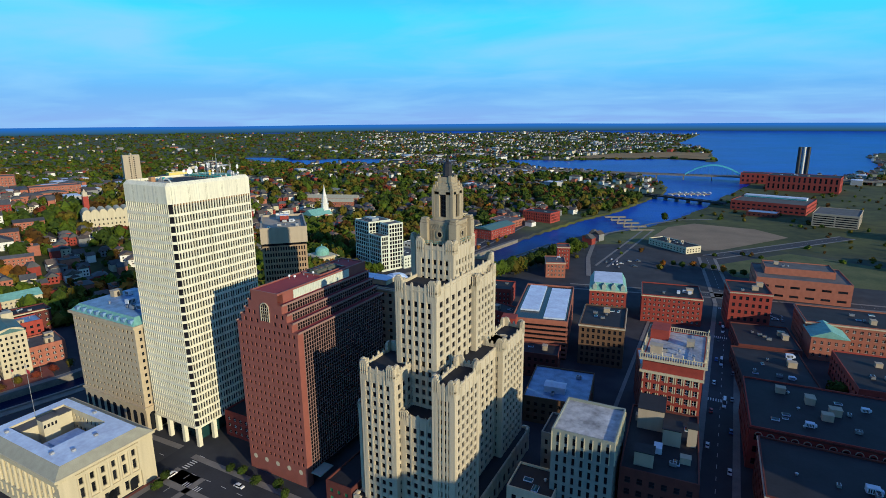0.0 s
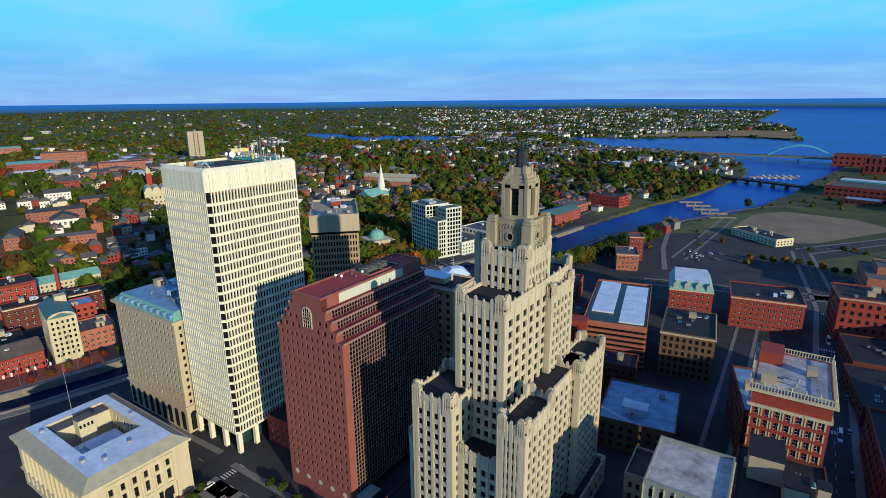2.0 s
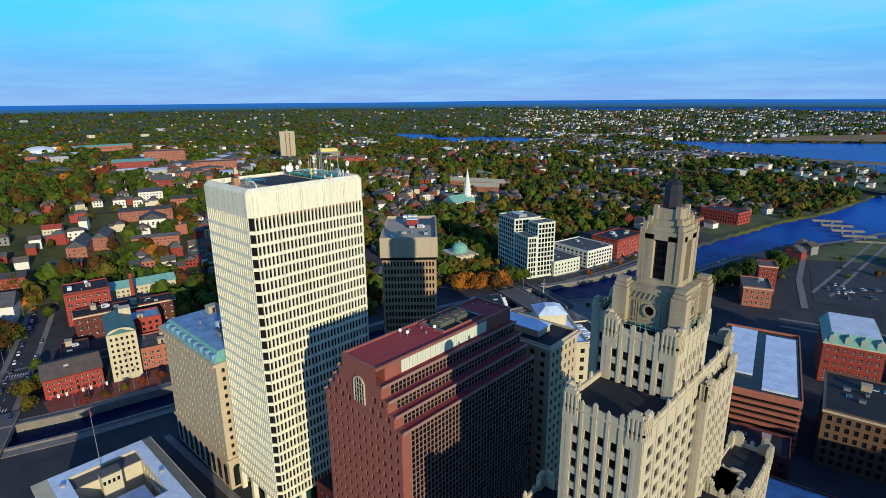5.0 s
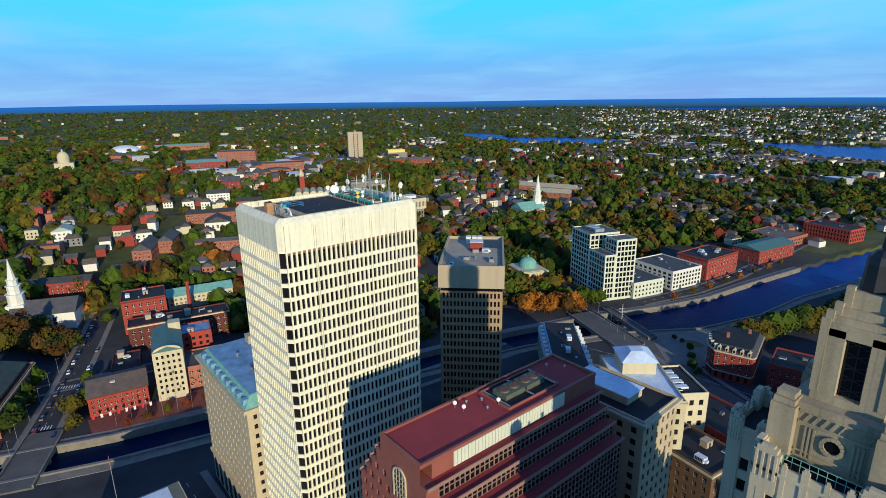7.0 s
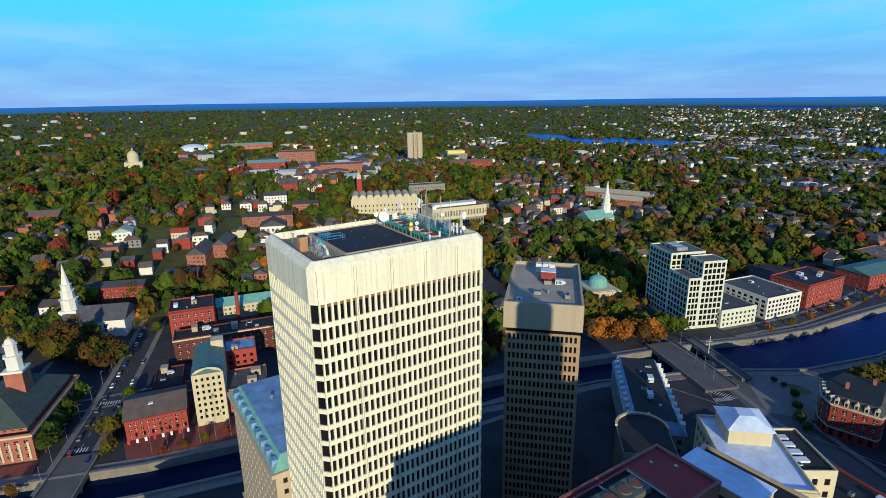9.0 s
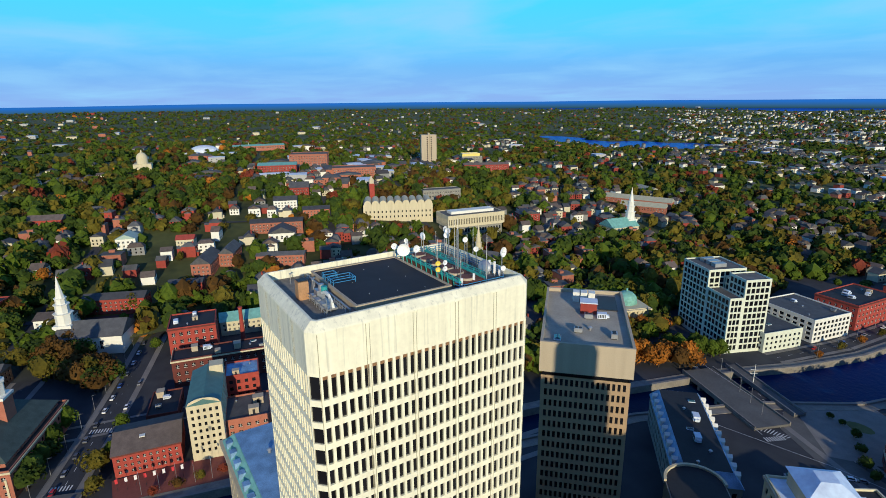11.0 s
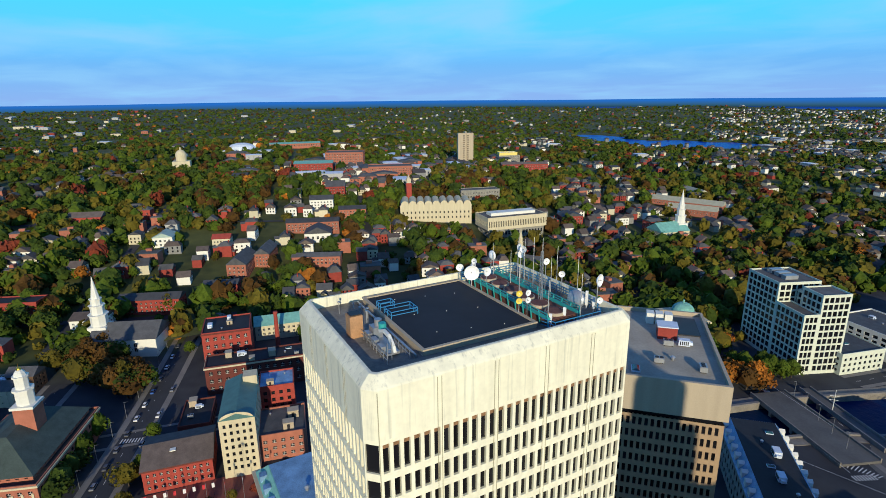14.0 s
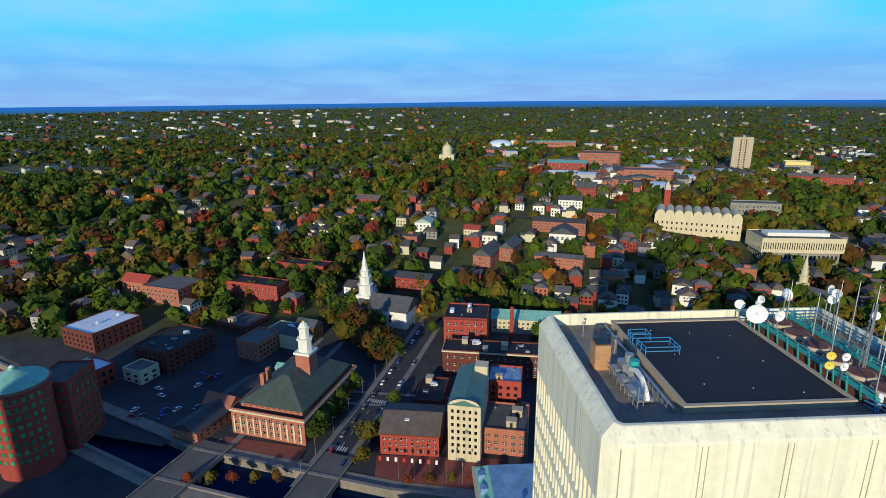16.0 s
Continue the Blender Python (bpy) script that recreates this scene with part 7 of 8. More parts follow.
# church green and the courthouse lawn
for k in range(30):
    u, v = (k % 6) / 5, (k // 6) / 4
    plant(trnd.choice(("leaf_brown", "leaf_olive", "leaf_brown", "leaf_dark")), -497 + 46 * u - 8 * v + trnd.uniform(-3, 3), 66 + 34 * u + 22 * v * (1 - 0.5 * u) + trnd.uniform(-3, 3), trnd.uniform(1.3, 1.9))
for k in range(9):
    plant("leaf_dark" if k % 3 else "leaf_green", -420 + k * 5.2, 88 - k * 1.6 + trnd.uniform(-2, 2), trnd.uniform(1.0, 1.5))
for x, y, q in ((-376, 102, 1.4), (-381, 108, 1.1), (-408, 112, 1.0), (-548, 126, 1.5), (-540, 133, 1.3), (-556, 118, 1.4), (-486, 134, 1.0), (-530, 174, 1.2), (-562, 163, 1.5)):
    plant("leaf_olive" if q > 1.35 else "leaf_green", x, y, q)
for k in range(16):
    plant(trnd.choice(("leaf_dark", "leaf_green", "leaf_dark", "leaf_olive")), -550 - (k % 4) * 13 + trnd.uniform(-4, 4), 0 + (k // 4) * 18 + (k % 4) * 3 + trnd.uniform(-4, 4), trnd.uniform(1.3, 1.9))
# along the canal
for k in range(20):
    y = 30 + k * 9
    plant(trnd.choice(("leaf_brown", "leaf_red", "leaf_olive")), -352 + y * 0.02 + (12 if y > 100 else 4) * 0.5 - 3, y, 0.6) if not 72 < y < 112 else None
plant("leaf_olive", -362, 100, 1.0)
plant("leaf_olive", -379, 103, 0.9)
# the lone tree on the waste ground, street trees by the federal courthouse and the towers
plant("leaf_dark", -84, 836, 1.5)
for x, y in ((-196, 122), (-193, 117), (-176, 138), (-170, 139), (-160, 138), (-150, 139), (-143, 136), (-128, 132)):
    plant("leaf_dark", x, y, 0.55)
for x, y in ((60, 330), (66, 322), (72, 335), (80, 325), (88, 340), (95, 330), (100, 345), (90, 318), (104, 326), (78, 350)):
    plant("leaf_dark", x, y, 1.2)
for k in range(8):
    plant("leaf_olive" if k % 2 else "leaf_orange", -262 + k * 2.5, 470 + k * 22, 0.6)
for k in range(12):
    plant("leaf_dark" if k % 3 else "leaf_orange", -55 + k * 9, 575 + trnd.uniform(-8, 8), 0.8)
# planting round the plaza
for x, y, q in ((-214, 397, 0.55), (-207, 387, 0.6), (-201, 376, 0.65), (-222, 403, 0.4), (-228, 405, 0.4), (-196, 370, 0.6)):
    plant("leaf_dark", x, y, q)
# gardens on the slope
for x, y in near_spots[:400]:
    if TREES >= 295:
        break
    x, y = x + trnd.uniform(7, 12), y + trnd.uniform(-12, 12)
    if clear(x, y, 1.5):
        plant(trnd.choices(list(TREE_LABELS), (7, 6, 4, 1.0, 0.6, 2.5))[0], x, y, trnd.uniform(0.8, 1.5))
for nm, (ob, used) in tkits.items():
    if not used:
        plant(nm, -560 - 10 * len(nm), 330, 1.0)


# woods: joined trees, too many to count, one sheet for each leaf colour
def woods(name, label, leafm, picks, rnd):
    kits_ = []
    for lobes, leaves, leaf in ((7, 56, 0.26), (4, 18, 0.42), (2, 6, 0.6)):
        row = []
        for _ in range(5):
            v, f = crown(rnd, 1.0, lobes, leaves, leaf)
            cv, cf = core(rnd, 1.0)
            k = len(v)
            row.append((np.array(v + cv), [q for q in f], [tuple(k + i for i in q) for q in cf]))
        kits_.append(row)
    vs, fs, n = [], [], 0
    for x, y, size, tier in picks:
        v, f, g = rnd.choice(kits_[tier])
        a = rnd.uniform(0, 6.28)
        c, s = math.cos(a), math.sin(a)
        w = np.empty_like(v)
        w[:, 0] = x + size * (c * v[:, 0] - s * v[:, 1])
        w[:, 1] = y + size * (s * v[:, 0] + c * v[:, 1])
        w[:, 2] = hill(x, y) - (0.3, 0.35, 0.45)[tier] * size + size * (0.95, 0.85, 0.7)[tier] * v[:, 2] * rnd.uniform(0.85, 1.2)
        vs.append(w)
        fs += [tuple(n + i for i in q) for q in f] + [tuple(n + i for i in q) for q in g]
        n += len(v)
    if not vs:
        return
    me = bpy.data.meshes.new(name)
    me.from_pydata(np.concatenate(vs), [], fs)
    me.materials.append(M[leafm])
    tagged(new(name, me), label, "woods", kind="stuff")


wrnd = random.Random(47)
bins = {k: [] for k in TREE_LABELS}
names = list(TREE_LABELS)


def lane(x, y):
    """True on the straight lanes that run up and across the hill."""
    u, v = cs * (x + 470) + sn * (y - 150), -sn * (x + 470) + cs * (y - 150)
    return abs((v + 51) % 102 - 51) < 6 or abs((u + 60) % 190 - 60) < 6


def open_ground(x, y):
    """Where trees may stand: the hill, the gaps by the canal, the far land."""
    if wet(x, y) or inside(SPIT, x, y) or not clear(x, y, -4.0) or (x > -330 and 560 < y < 760 and river_gap(x, y) < 60):
        return False
    if x > -505 and y < 620:
        return river_gap(x, y) > 22 and (y > 200 and x < -335 or y < -88 and x < -440)
    return not (x > -150 and y < 1500) and not lane(x, y)


def plant_woods(total, r0, r1, power, tier, lo, hi, wts):
    count = tries = 0
    while count < total and tries < total * 9:
        tries += 1
        r = r0 + (r1 - r0) * wrnd.random() ** power
        a = radians(wrnd.uniform(50, 222))
        x, y = -130 + r * math.cos(a), 110 + r * math.sin(a)
        if grove(x, y) < wrnd.uniform(-2.2, 0.9) or (int(x // 13), int(y // 13)) in HOUSED or not open_ground(x, y) or tier and wet(x - 60, y + 60):
            continue
        # autumn colour comes in patches
        g = math.sin(x / 39 + 2.1 * math.sin(y / 51)) + math.sin(y / 43 + x / 77)
        w = [q * (1 if k < 2 else (1.8 if g > 0.6 else 0.55)) for k, q in enumerate(wts)]
        size = lo + (hi - lo) * wrnd.random() ** 1.4
        bins[wrnd.choices(names, w)[0]].append((x, y, size, tier))
        count += 1


plant_woods(5200, 230, 960, 0.75, 0, 4.0, 11.5, (6, 7, 6, 0.45, 0.55, 3.2))
plant_woods(6800, 900, 1850, 0.85, 1, 4.6, 11.0, (6, 8, 5, 0.25, 0.3, 2.6))
plant_woods(15500, 1750, 4900, 1.15, 2, 6.0, 13.0, (8, 10, 4, 0.2, 0.12, 2.2))
# the dark stand beyond the canal's upper end
for _ in range(90):
    x, y = wrnd.uniform(-600, -462), wrnd.uniform(-200, -92)
    if not wet(x, y) and clear(x, y, 0) and river_gap(x, y) > 16:
        bins[wrnd.choice(("leaf_dark", "leaf_dark", "leaf_green", "leaf_brown"))].append((x, y, wrnd.uniform(4.5, 9.0), 0))
# thin planting over the waterfront flats
for _ in range(420):
    x, y = wrnd.uniform(-160, 320), wrnd.uniform(560, 1480)
    if not wet(x, y) and clear(x, y, 2) and not inside([(-112, 690), (-40, 635), (75, 720), (95, 805), (10, 885), (-60, 855)], x, y):
        bins[wrnd.choice(("leaf_green", "leaf_dark", "leaf_olive", "leaf_brown"))].append((x, y, wrnd.uniform(2.0, 4.2), 1))
for nm in names:
    woods("woods", "far woods of " + TREE_LABELS[nm].replace("tree", "trees") + ", too many to count", nm, bins[nm], wrnd)

# ---- streets, bridges, waste ground ----
def strip(name, label, mat, pts, width, z=0.06, kind="structure", follow=True, category="road"):
    """A flat band along a line of points, laid on the ground."""
    s = Shape()
    rows = []
    for k, (x, y) in enumerate(pts):
        a, b = pts[max(0, k - 1)], pts[min(len(pts) - 1, k + 1)]
        dx, dy = b[0] - a[0], b[1] - a[1]
        d = math.hypot(dx, dy)
        nx, ny = -dy / d * width / 2, dx / d * width / 2
        g = (hill(x, y) if follow else 0.0) + z
        rows.append(((x + nx, y + ny, g), (x - nx, y - ny, g)))
    for (a, b), (c, d) in zip(rows, rows[1:]):
        s.face(b, d, c, a)
    ob = tagged(new(name, s.mesh(name, M[mat])), label, category, kind=kind)
    return ob


def along(a, b, n):
    return [(a[0] + (b[0] - a[0]) * k / n, a[1] + (b[1] - a[1]) * k / n) for k in range(n + 1)]


def street(a, b, width=11, n=12, walk_w=3.0, lines=True):
    strip("road", "asphalt street with faded lane lines", "asphalt", along(a, b, n), width, 0.06)
    d = math.hypot(b[0] - a[0], b[1] - a[1])
    nx, ny = -(b[1] - a[1]) / d, (b[0] - a[0]) / d
    for s in (-1, 1):
        o = s * (width / 2 + walk_w / 2)
        strip("pavement", "pale concrete pavement beside a street", "paving", along((a[0] + nx * o, a[1] + ny * o), (b[0] + nx * o, b[1] + ny * o), n), walk_w, 0.18)
    if lines:
        dash = Shape()
        k = 3.0
        while k < d - 3:
            u = k / d
            x, y = a[0] + (b[0] - a[0]) * u, a[1] + (b[1] - a[1]) * u
            tx, ty = (b[0] - a[0]) / d, (b[1] - a[1]) / d
            z = hill(x, y) + 0.1
            dash.face((x - nx * 0.09, y - ny * 0.09, z), (x + tx * 3 - nx * 0.09, y + ty * 3 - ny * 0.09, z), (x + tx * 3 + nx * 0.09, y + ty * 3 + ny * 0.09, z), (x + nx * 0.09, y + ny * 0.09, z))
            k += 9
        tagged(new("lane_line", dash.mesh("lane_line", M["line"])), "white dashed lane line", "road marking", kind="structure")


def crossing(x, y, rz, width=10, bars=8):
    s = Shape()
    for k in range(bars):
        a = -width / 2 + width * k / bars
        s.face((a, -1.6, 0), (a + 0.55, -1.6, 0), (a + 0.55, 1.6, 0), (a, 1.6, 0))
    ob = new("crossing", s.mesh("crossing", M["line"]))
    ob.matrix_basis = pose(x, y, hill(x, y) + 0.12, 0, 0, rz)
    tagged(ob, "white striped pedestrian crossing on asphalt", "road marking", kind="structure")


street((-345, 80), (-530, 143), 11, 24)
street((-335, 15), (-480, 70), 12, 16)
street((6, 170), (4, 470), 12, 20)
street((-36, 215), (-40, 420), 9, 16, 2.0, False)
street((4, 470), (-18, 630), 12, 12)
street((-16, 634), (130, 815), 14, 14)
street((-40, 130), (-200, 130), 14, 12)
street((-190, 60), (-190, 130), 12, 6)
street((-290, 130), (-210, 133), 12, 6)
street((-118, 160), (-122, 330), 9, 12, 2.0, False)
street((-300, 180), (-286, 320), 11, 10)
street((-262, 400), (-150, 350), 12, 8)
street((-276, 446), (-262, 500), 9, 5, 2.5)
street((-262, 500), (-256.5, 560), 9, 5, 2.5)
street((-256.5, 560), (-258, 720), 9, 10, 2.5)
street((-120, 465), (40, 505), 11, 10)
street((40, 505), (240, 530), 11, 10)
street((-110, 545), (-95, 760), 9, 12, 2.5)
street((-420, 60), (-398, 180), 9, 8, 2.0, False)
for x, y, rz in ((-410, 103, 70), (-398, 112, -15), (-372, 88, 70), (-182, 124, 0), (-196, 136, 90), (4, 300, 0), (4, 460, 0), (-293, 397, -20), (-233, 366, 65), (-234, 381, 60), (-206.5, 379, 20), (-222, 398, 30), (2, 395, 0)):
    crossing(x, y, rz)
# lanes up the hill
for v in (-204, -102, 102, 204, 306, 408, 510):
    a = (-470 - 20 * cs - sn * (v), 150 - 20 * sn + cs * v)
    b = (a[0] - 760 * cs, a[1] - 760 * sn)
    strip("road", "narrow asphalt lane climbing the hill", "asphalt", along(a, b, 60), 8, 0.25)
for u in (-60, -250, -440, -630):
    a = (-470 + u * cs - sn * -300, 150 + u * sn + cs * -300)
    b = (-470 + u * cs - sn * 620, 150 + u * sn + cs * 620)
    strip("road", "narrow asphalt lane across the hill", "asphalt", along(a, b, 70), 8, 0.3)
# canal bridges
def bridge(name, label, a, b, width, z, thick=1.2, piers=2, rail="quay"):
    d = math.hypot(b[0] - a[0], b[1] - a[1])
    t = thing(name, label, "bridge", a[0], a[1], 0, math.degrees(math.atan2(b[1] - a[1], b[0] - a[0])))
    part("deck", Shape().box(0, d, -width / 2, width / 2, z - thick, z), M["deck_grey"], t)
    for s in (-1, 1):
        part("parapet", Shape().box(0, d, s * width / 2 - 0.3, s * width / 2 + 0.3, z - thick - 0.3, z + 1.0), M[rail], t)
    for k in range(piers):
        x = d * (k + 1) / (piers + 1)
        part("pier", Shape().box(x - 1.0, x + 1.0, -width / 2 + 0.5, width / 2 - 0.5, -9, z - thick), M["quay"], t)
    return t


bridge("canal_bridge", "wide asphalt canal bridge with stone parapets", (-326, 75), (-366, 90), 15, 0.9, 1.0, 1)
bridge("canal_bridge", "asphalt canal bridge with stone parapets", (-340, 18), (-378, 33), 17, 0.9, 1.0, 1)
bridge("stone_arch_bridge", "low stone road bridge with lamp posts", (-238, 373), (-291, 394), 19, 1.4, 1.2, 3)
bridge("footway_bridge", "narrow paved footway bridge beside the road bridge", (-236, 394), (-284, 415), 6, 1.4, 1.0, 3, "paving")
bridge("swing_bridge", "low steel road bridge across the wide river", (-150, 1108), (-10, 1040), 12, 4.0, 1.6, 6, "dark_metal")
# the highway with its cyan arch
hw = bridge("highway_bridge", "long pale highway viaduct across the river mouth", (-620, 1475), (330, 1500), 26, 9.0, 2.2, 14, "paving")
ab = thing("arch_span", "cyan steel twin arch over the highway", "bridge", -110, 1488, 9, 1.5)
for s in (-12, 12):
    arch = Shape()
    us = np.linspace(0, 1, 25)
    p = [(u * 125, s, 1 + 24 * 4 * u * (1 - u)) for u in us]
    for a, b in zip(p, p[1:]):
        arch.beam(a, b, 2.0)
    part("rib", arch, M["steel_cyan"], ab)
    for q in p[2:-2:2]:
        part("hanger", Shape().beam((q[0], s, 0), q, 0.5), M["steel_blue"], ab)
for k in range(3, 22, 3):
    u = k / 24
    part("brace", Shape().beam((u * 125, -12, 1 + 96 * u * (1 - u)), (u * 125, 12, 1 + 96 * u * (1 - u)), 1.0), M["steel_blue"], ab)

# waste ground, lawns, lots by the river
def field(name, label, mat, poly, z=0.1, category="ground"):
    s = Shape()
    s.face(*[(x, y, z) for x, y in poly])
    return tagged(new(name, s.mesh(name, M[mat])), label, category, kind="structure")


field("waste_ground", "bare sandy waste ground by the river", "sand", [(-84, 718), (-74, 792), (-44, 836), (31, 826), (66, 784), (-5, 676), (-22, 664), (-44, 690)], 0.17)
field("lawn", "grass verge by the river", "grass", [(-142, 640), (-100, 664), (-92, 690), (-72, 712), (-80, 770), (-36, 804), (60, 790), (40, 812), (-60, 830), (-112, 760), (-140, 690)], 0.12)
field("parking_lot", "dark asphalt parking lot by the river", "asphalt", [(-112, 527), (-58, 540), (-86, 652), (-131, 620)], 0.14)
field("lawn", "long lawn beyond the civic building", "grass", [(-6, 604), (8, 562), (150, 575), (200, 640), (60, 690)], 0.12)
field("lawn", "church lawn on the slope", "grass", [(-540, 100), (-500, 120), (-500, 145), (-545, 140)], 9.0)
field("riverside_lawn", "grass bank along the far side of the river", "grass", [(-255, 690), (-228, 690), (-205, 800), (-165, 900), (-190, 930), (-235, 820)], 0.12)
field("park", "terraced park with lawns and paths", "grass", [(-320, 960), (-190, 930), (-160, 1040), (-200, 1300), (-330, 1250)], 0.15)
field("parking_lot", "large asphalt parking lot beside the canal", "asphalt", [(-392, -38), (-378, 8), (-440, 32), (-462, -14), (-430, -30)], 0.14)
field("plaza", "paved riverside plaza with planting", "paving", [(-240, 398), (-214, 372), (-186, 392), (-196, 420), (-226, 436)], 0.14)
field("bridge_approach", "worn grey road surface before the bridge", "deck_grey", [(-246, 400), (-236, 376), (-180, 346), (-150, 340), (-148, 356), (-214, 380)], 0.13)
field("lawn", "small round lawn on the plaza", "grass", [(-216 + 6 * math.cos(a), 408 + 4 * math.sin(a)) for a in np.linspace(0, 6.28, 13)[:-1]], 0.2)
field("courthouse_forecourt", "red brick forecourt along the canal", "paving_red", [(-384, 34), (-366, 42), (-362, 72), (-373, 74)], 0.16)
field("canal_walk", "red brick canal walk with planting", "paving_red", [(-366, 106), (-346, 106), (-336, 152), (-360, 160)], 0.16)
field("pavement_corner", "red brick pavement by the courthouse", "paving_red", [(-201, 122), (-199, 84), (-196, 84), (-197, 122)], 0.16)
marsh = Shape()
for gx in range(-640, -60, 20):
    for gy in range(2000, 3300, 20):
        if inside(SPIT, gx + 10, gy + 10) and not any(wet(gx + u, gy + v) for u in (-4, 24) for v in (-4, 24)):
            marsh.face(*[(gx + u, gy + v, hill(gx + u, gy + v) + 1.8) for u, v in ((0, 0), (20, 0), (20, 20), (0, 20))])
tagged(new("marsh", marsh.mesh("marsh", M["marsh"])), "brown marsh spit in the bay", "ground", kind="structure")
strip("pavement", "pale riverside promenade curving past the waste ground", "paving", [(-113, 505), (-130, 573), (-140, 640), (-143, 680), (-139, 715), (-120, 752), (-99, 808), (-63, 860), (-23, 882)], 4.5, 0.2)
for k in range(5):
    dock = bridge("finger_pier", "narrow timber pier in the river", (-168 + k * 13, 835 - k * 22), (-140 + k * 13, 850 - k * 22), 3, 0.2, 0.6, 2, "quay")

# moored boats by the swing bridge
def boat_mesh():
    b = Shape().prism([(-1.3, -4.5), (1.3, -4.5), (1.5, 1.5), (0, 5.0), (-1.5, 1.5)], -3.2, -1.6)
    b.box(-0.9, 0.9, -2.4, 1.0, -1.6, -0.3)
    b.slot = 1
    b.tube(0, 0.4, -0.3, 7.5, 0.09, 0.06, 6)
    return b.mesh("boat", M["white_paint"], M["steel"])


BOAT = boat_mesh()
for k in range(18):
    ob = new("boat", BOAT)
    ob.matrix_basis = pose(-108 + (k % 6) * 11 + (k // 6) * 5, 1160 + (k // 6) * 24 + (k % 6) * 4, 0, 0, 0, 60)
    tagged(ob, "white moored boat with a mast", "boat", "moored boats")
bridge("marina_dock", "timber dock between moored boats", (-115, 1168), (-40, 1196), 4, -1.4, 0.8, 3, "quay")
# power station, its stack, and sheds by the bay
building("power_station", "red brick power station with tall arched windows", "power station", 180, 1285, -12, 125, 60, 30, "brick_red", 2, 14, 6, share=(0.4, 0.7), limit=30, roof="roof_black", units=5)
pm = building("power_station_hall", "long low brick hall with a white and teal roof band", "building", 100, 975, -14, 105, 90, 15, "brick_red", 2, 14, 10, share=(0.6, 0.4), limit=30, roof="roof_grey")
part("roof_monitor", Shape().box(-100, -10, 60, 74, 15, 19), M["roof_white"], pm, "long white roof monitor")
part("roof_band", Shape().box(-100.3, -9.7, 59.7, 60, 15.5, 17), M["steel_teal"], pm)
sk = thing("power_stack", "tall slab of dark and silver chimney flues", "chimney", 134, 1600, 0, 0)
for k in range(3):
    part("flue", Shape().tube(k * 9, 0, 0, 76, 4.4, 4.2, 14), M["dark_metal"] if k != 1 else M["steel"], sk)
building("brick_boiler_house", "brick boiler house by the bay", "building", 110, 1420, -8, 100, 40, 22, "brick_red", 2, 10, 4, limit=20, roof="roof_black")
gp2 = building("open_parking_garage", "pale concrete parking garage with open decks", "parking garage", 150, 880, -12, 52, 70, 17, "buff", 5, 2, 2, share=(0.94, 0.5), limit=20, roof="roof_grey", style="black")
building("grey_office", "pale grey office block in the waterfront district", "building", 235, 800, -8, 50, 40, 14, "pale_panel", 3, 12, 8, share=(0.7, 0.4), limit=30, roof="roof_grey", units=4)
building("brick_block", "dark brick block in the waterfront district", "building", 215, 640, 0, 60, 36, 12, "brick_red", 3, 12, 8, limit=30, roof="roof_black", units=4)
building("blue_tented_shed", "low shed with a bright blue roof", "building", 60, 935, -12, 40, 26, 6, "brick_dark", 1, 6, 4, limit=10, roof="roof_blue")
for k in range(7):
    tk = single("storage_tank", Shape().tube(0, 0, 0, 13, 15, n=18).tube(0, 0, 13, 15, 15, 4, 18), M["white_paint"], "white round storage tank by the bay", "tank", 720 + (k % 4) * 50, 3380 + (k // 4) * 60 + k * 9, rise(720 + (k % 4) * 50, 3380))
    tk["group"] = "storage tanks"
wt = thing("water_tower", "white water tower on the skyline", "water tower", -1520, 3360, rise(-1520, 3360), 0)
part("stem", Shape().tube(0, 0, 0, 34, 2.2, n=8), M["white_paint"], wt)
part("bowl", Shape().tube(0, 0, 34, 40, 4, 10, 14).dome(0, 0, 40, 10, 6, 14, 3), M["white_paint"], wt)

# slim white lamp mast with two arms on the footway
wm = thing("lamp_mast", "slim white lamp mast with two arms on the footway bridge", "street lamp", -265.6, 405.5, 1.4, 25)
part("pole", Shape().tube(0, 0, 0, 11, 0.22, 0.12, 8), M["white_paint"], wm)
for z in (5.2, 7.4):
    part("arm", Shape().beam((-1.6, 0, z), (1.6, 0, z + 0.5), 0.18).box(-2.0, -1.3, -0.25, 0.25, z - 0.2, z + 0.1), M["white_paint"], wm)
# hatched refuge painted on the road before the bridge
hatch = Shape()
for k in range(9):
    hatch.face((k * 1.3, 0, 0), (k * 1.3 + 0.45, 0, 0), (k * 1.3 + 1.9, 5.0 - k * 0.35, 0), (k * 1.3 + 1.45, 5.0 - k * 0.35, 0))
ho = new("road_hatching", hatch.mesh("road_hatching", M["line"]))
ho.matrix_basis = pose(-240, 366, 0.2, 0, 0, 25)
tagged(ho, "white hatched refuge painted on the asphalt", "road marking", kind="structure")
for (ax, ay), (bx, by) in (((-289, 383), (-237, 362)), ((-293, 402), (-240, 385)), ((-282, 346), (-210, 366)), ((-210, 366), (-165, 372))):
    edge = Shape()
    d = math.hypot(bx - ax, by - ay)
    nx, ny = -(by - ay) / d * 0.1, (bx - ax) / d * 0.1
    z = 1.46 if d < 58 and ax < -285 else 0.24
    edge.face((ax - nx, ay - ny, z), (bx - nx, by - ny, z), (bx + nx, by + ny, z), (ax + nx, ay + ny, z))
    tagged(new("edge_line", edge.mesh("edge_line", M["line"])), "white edge line along the road", "road marking", kind="structure")

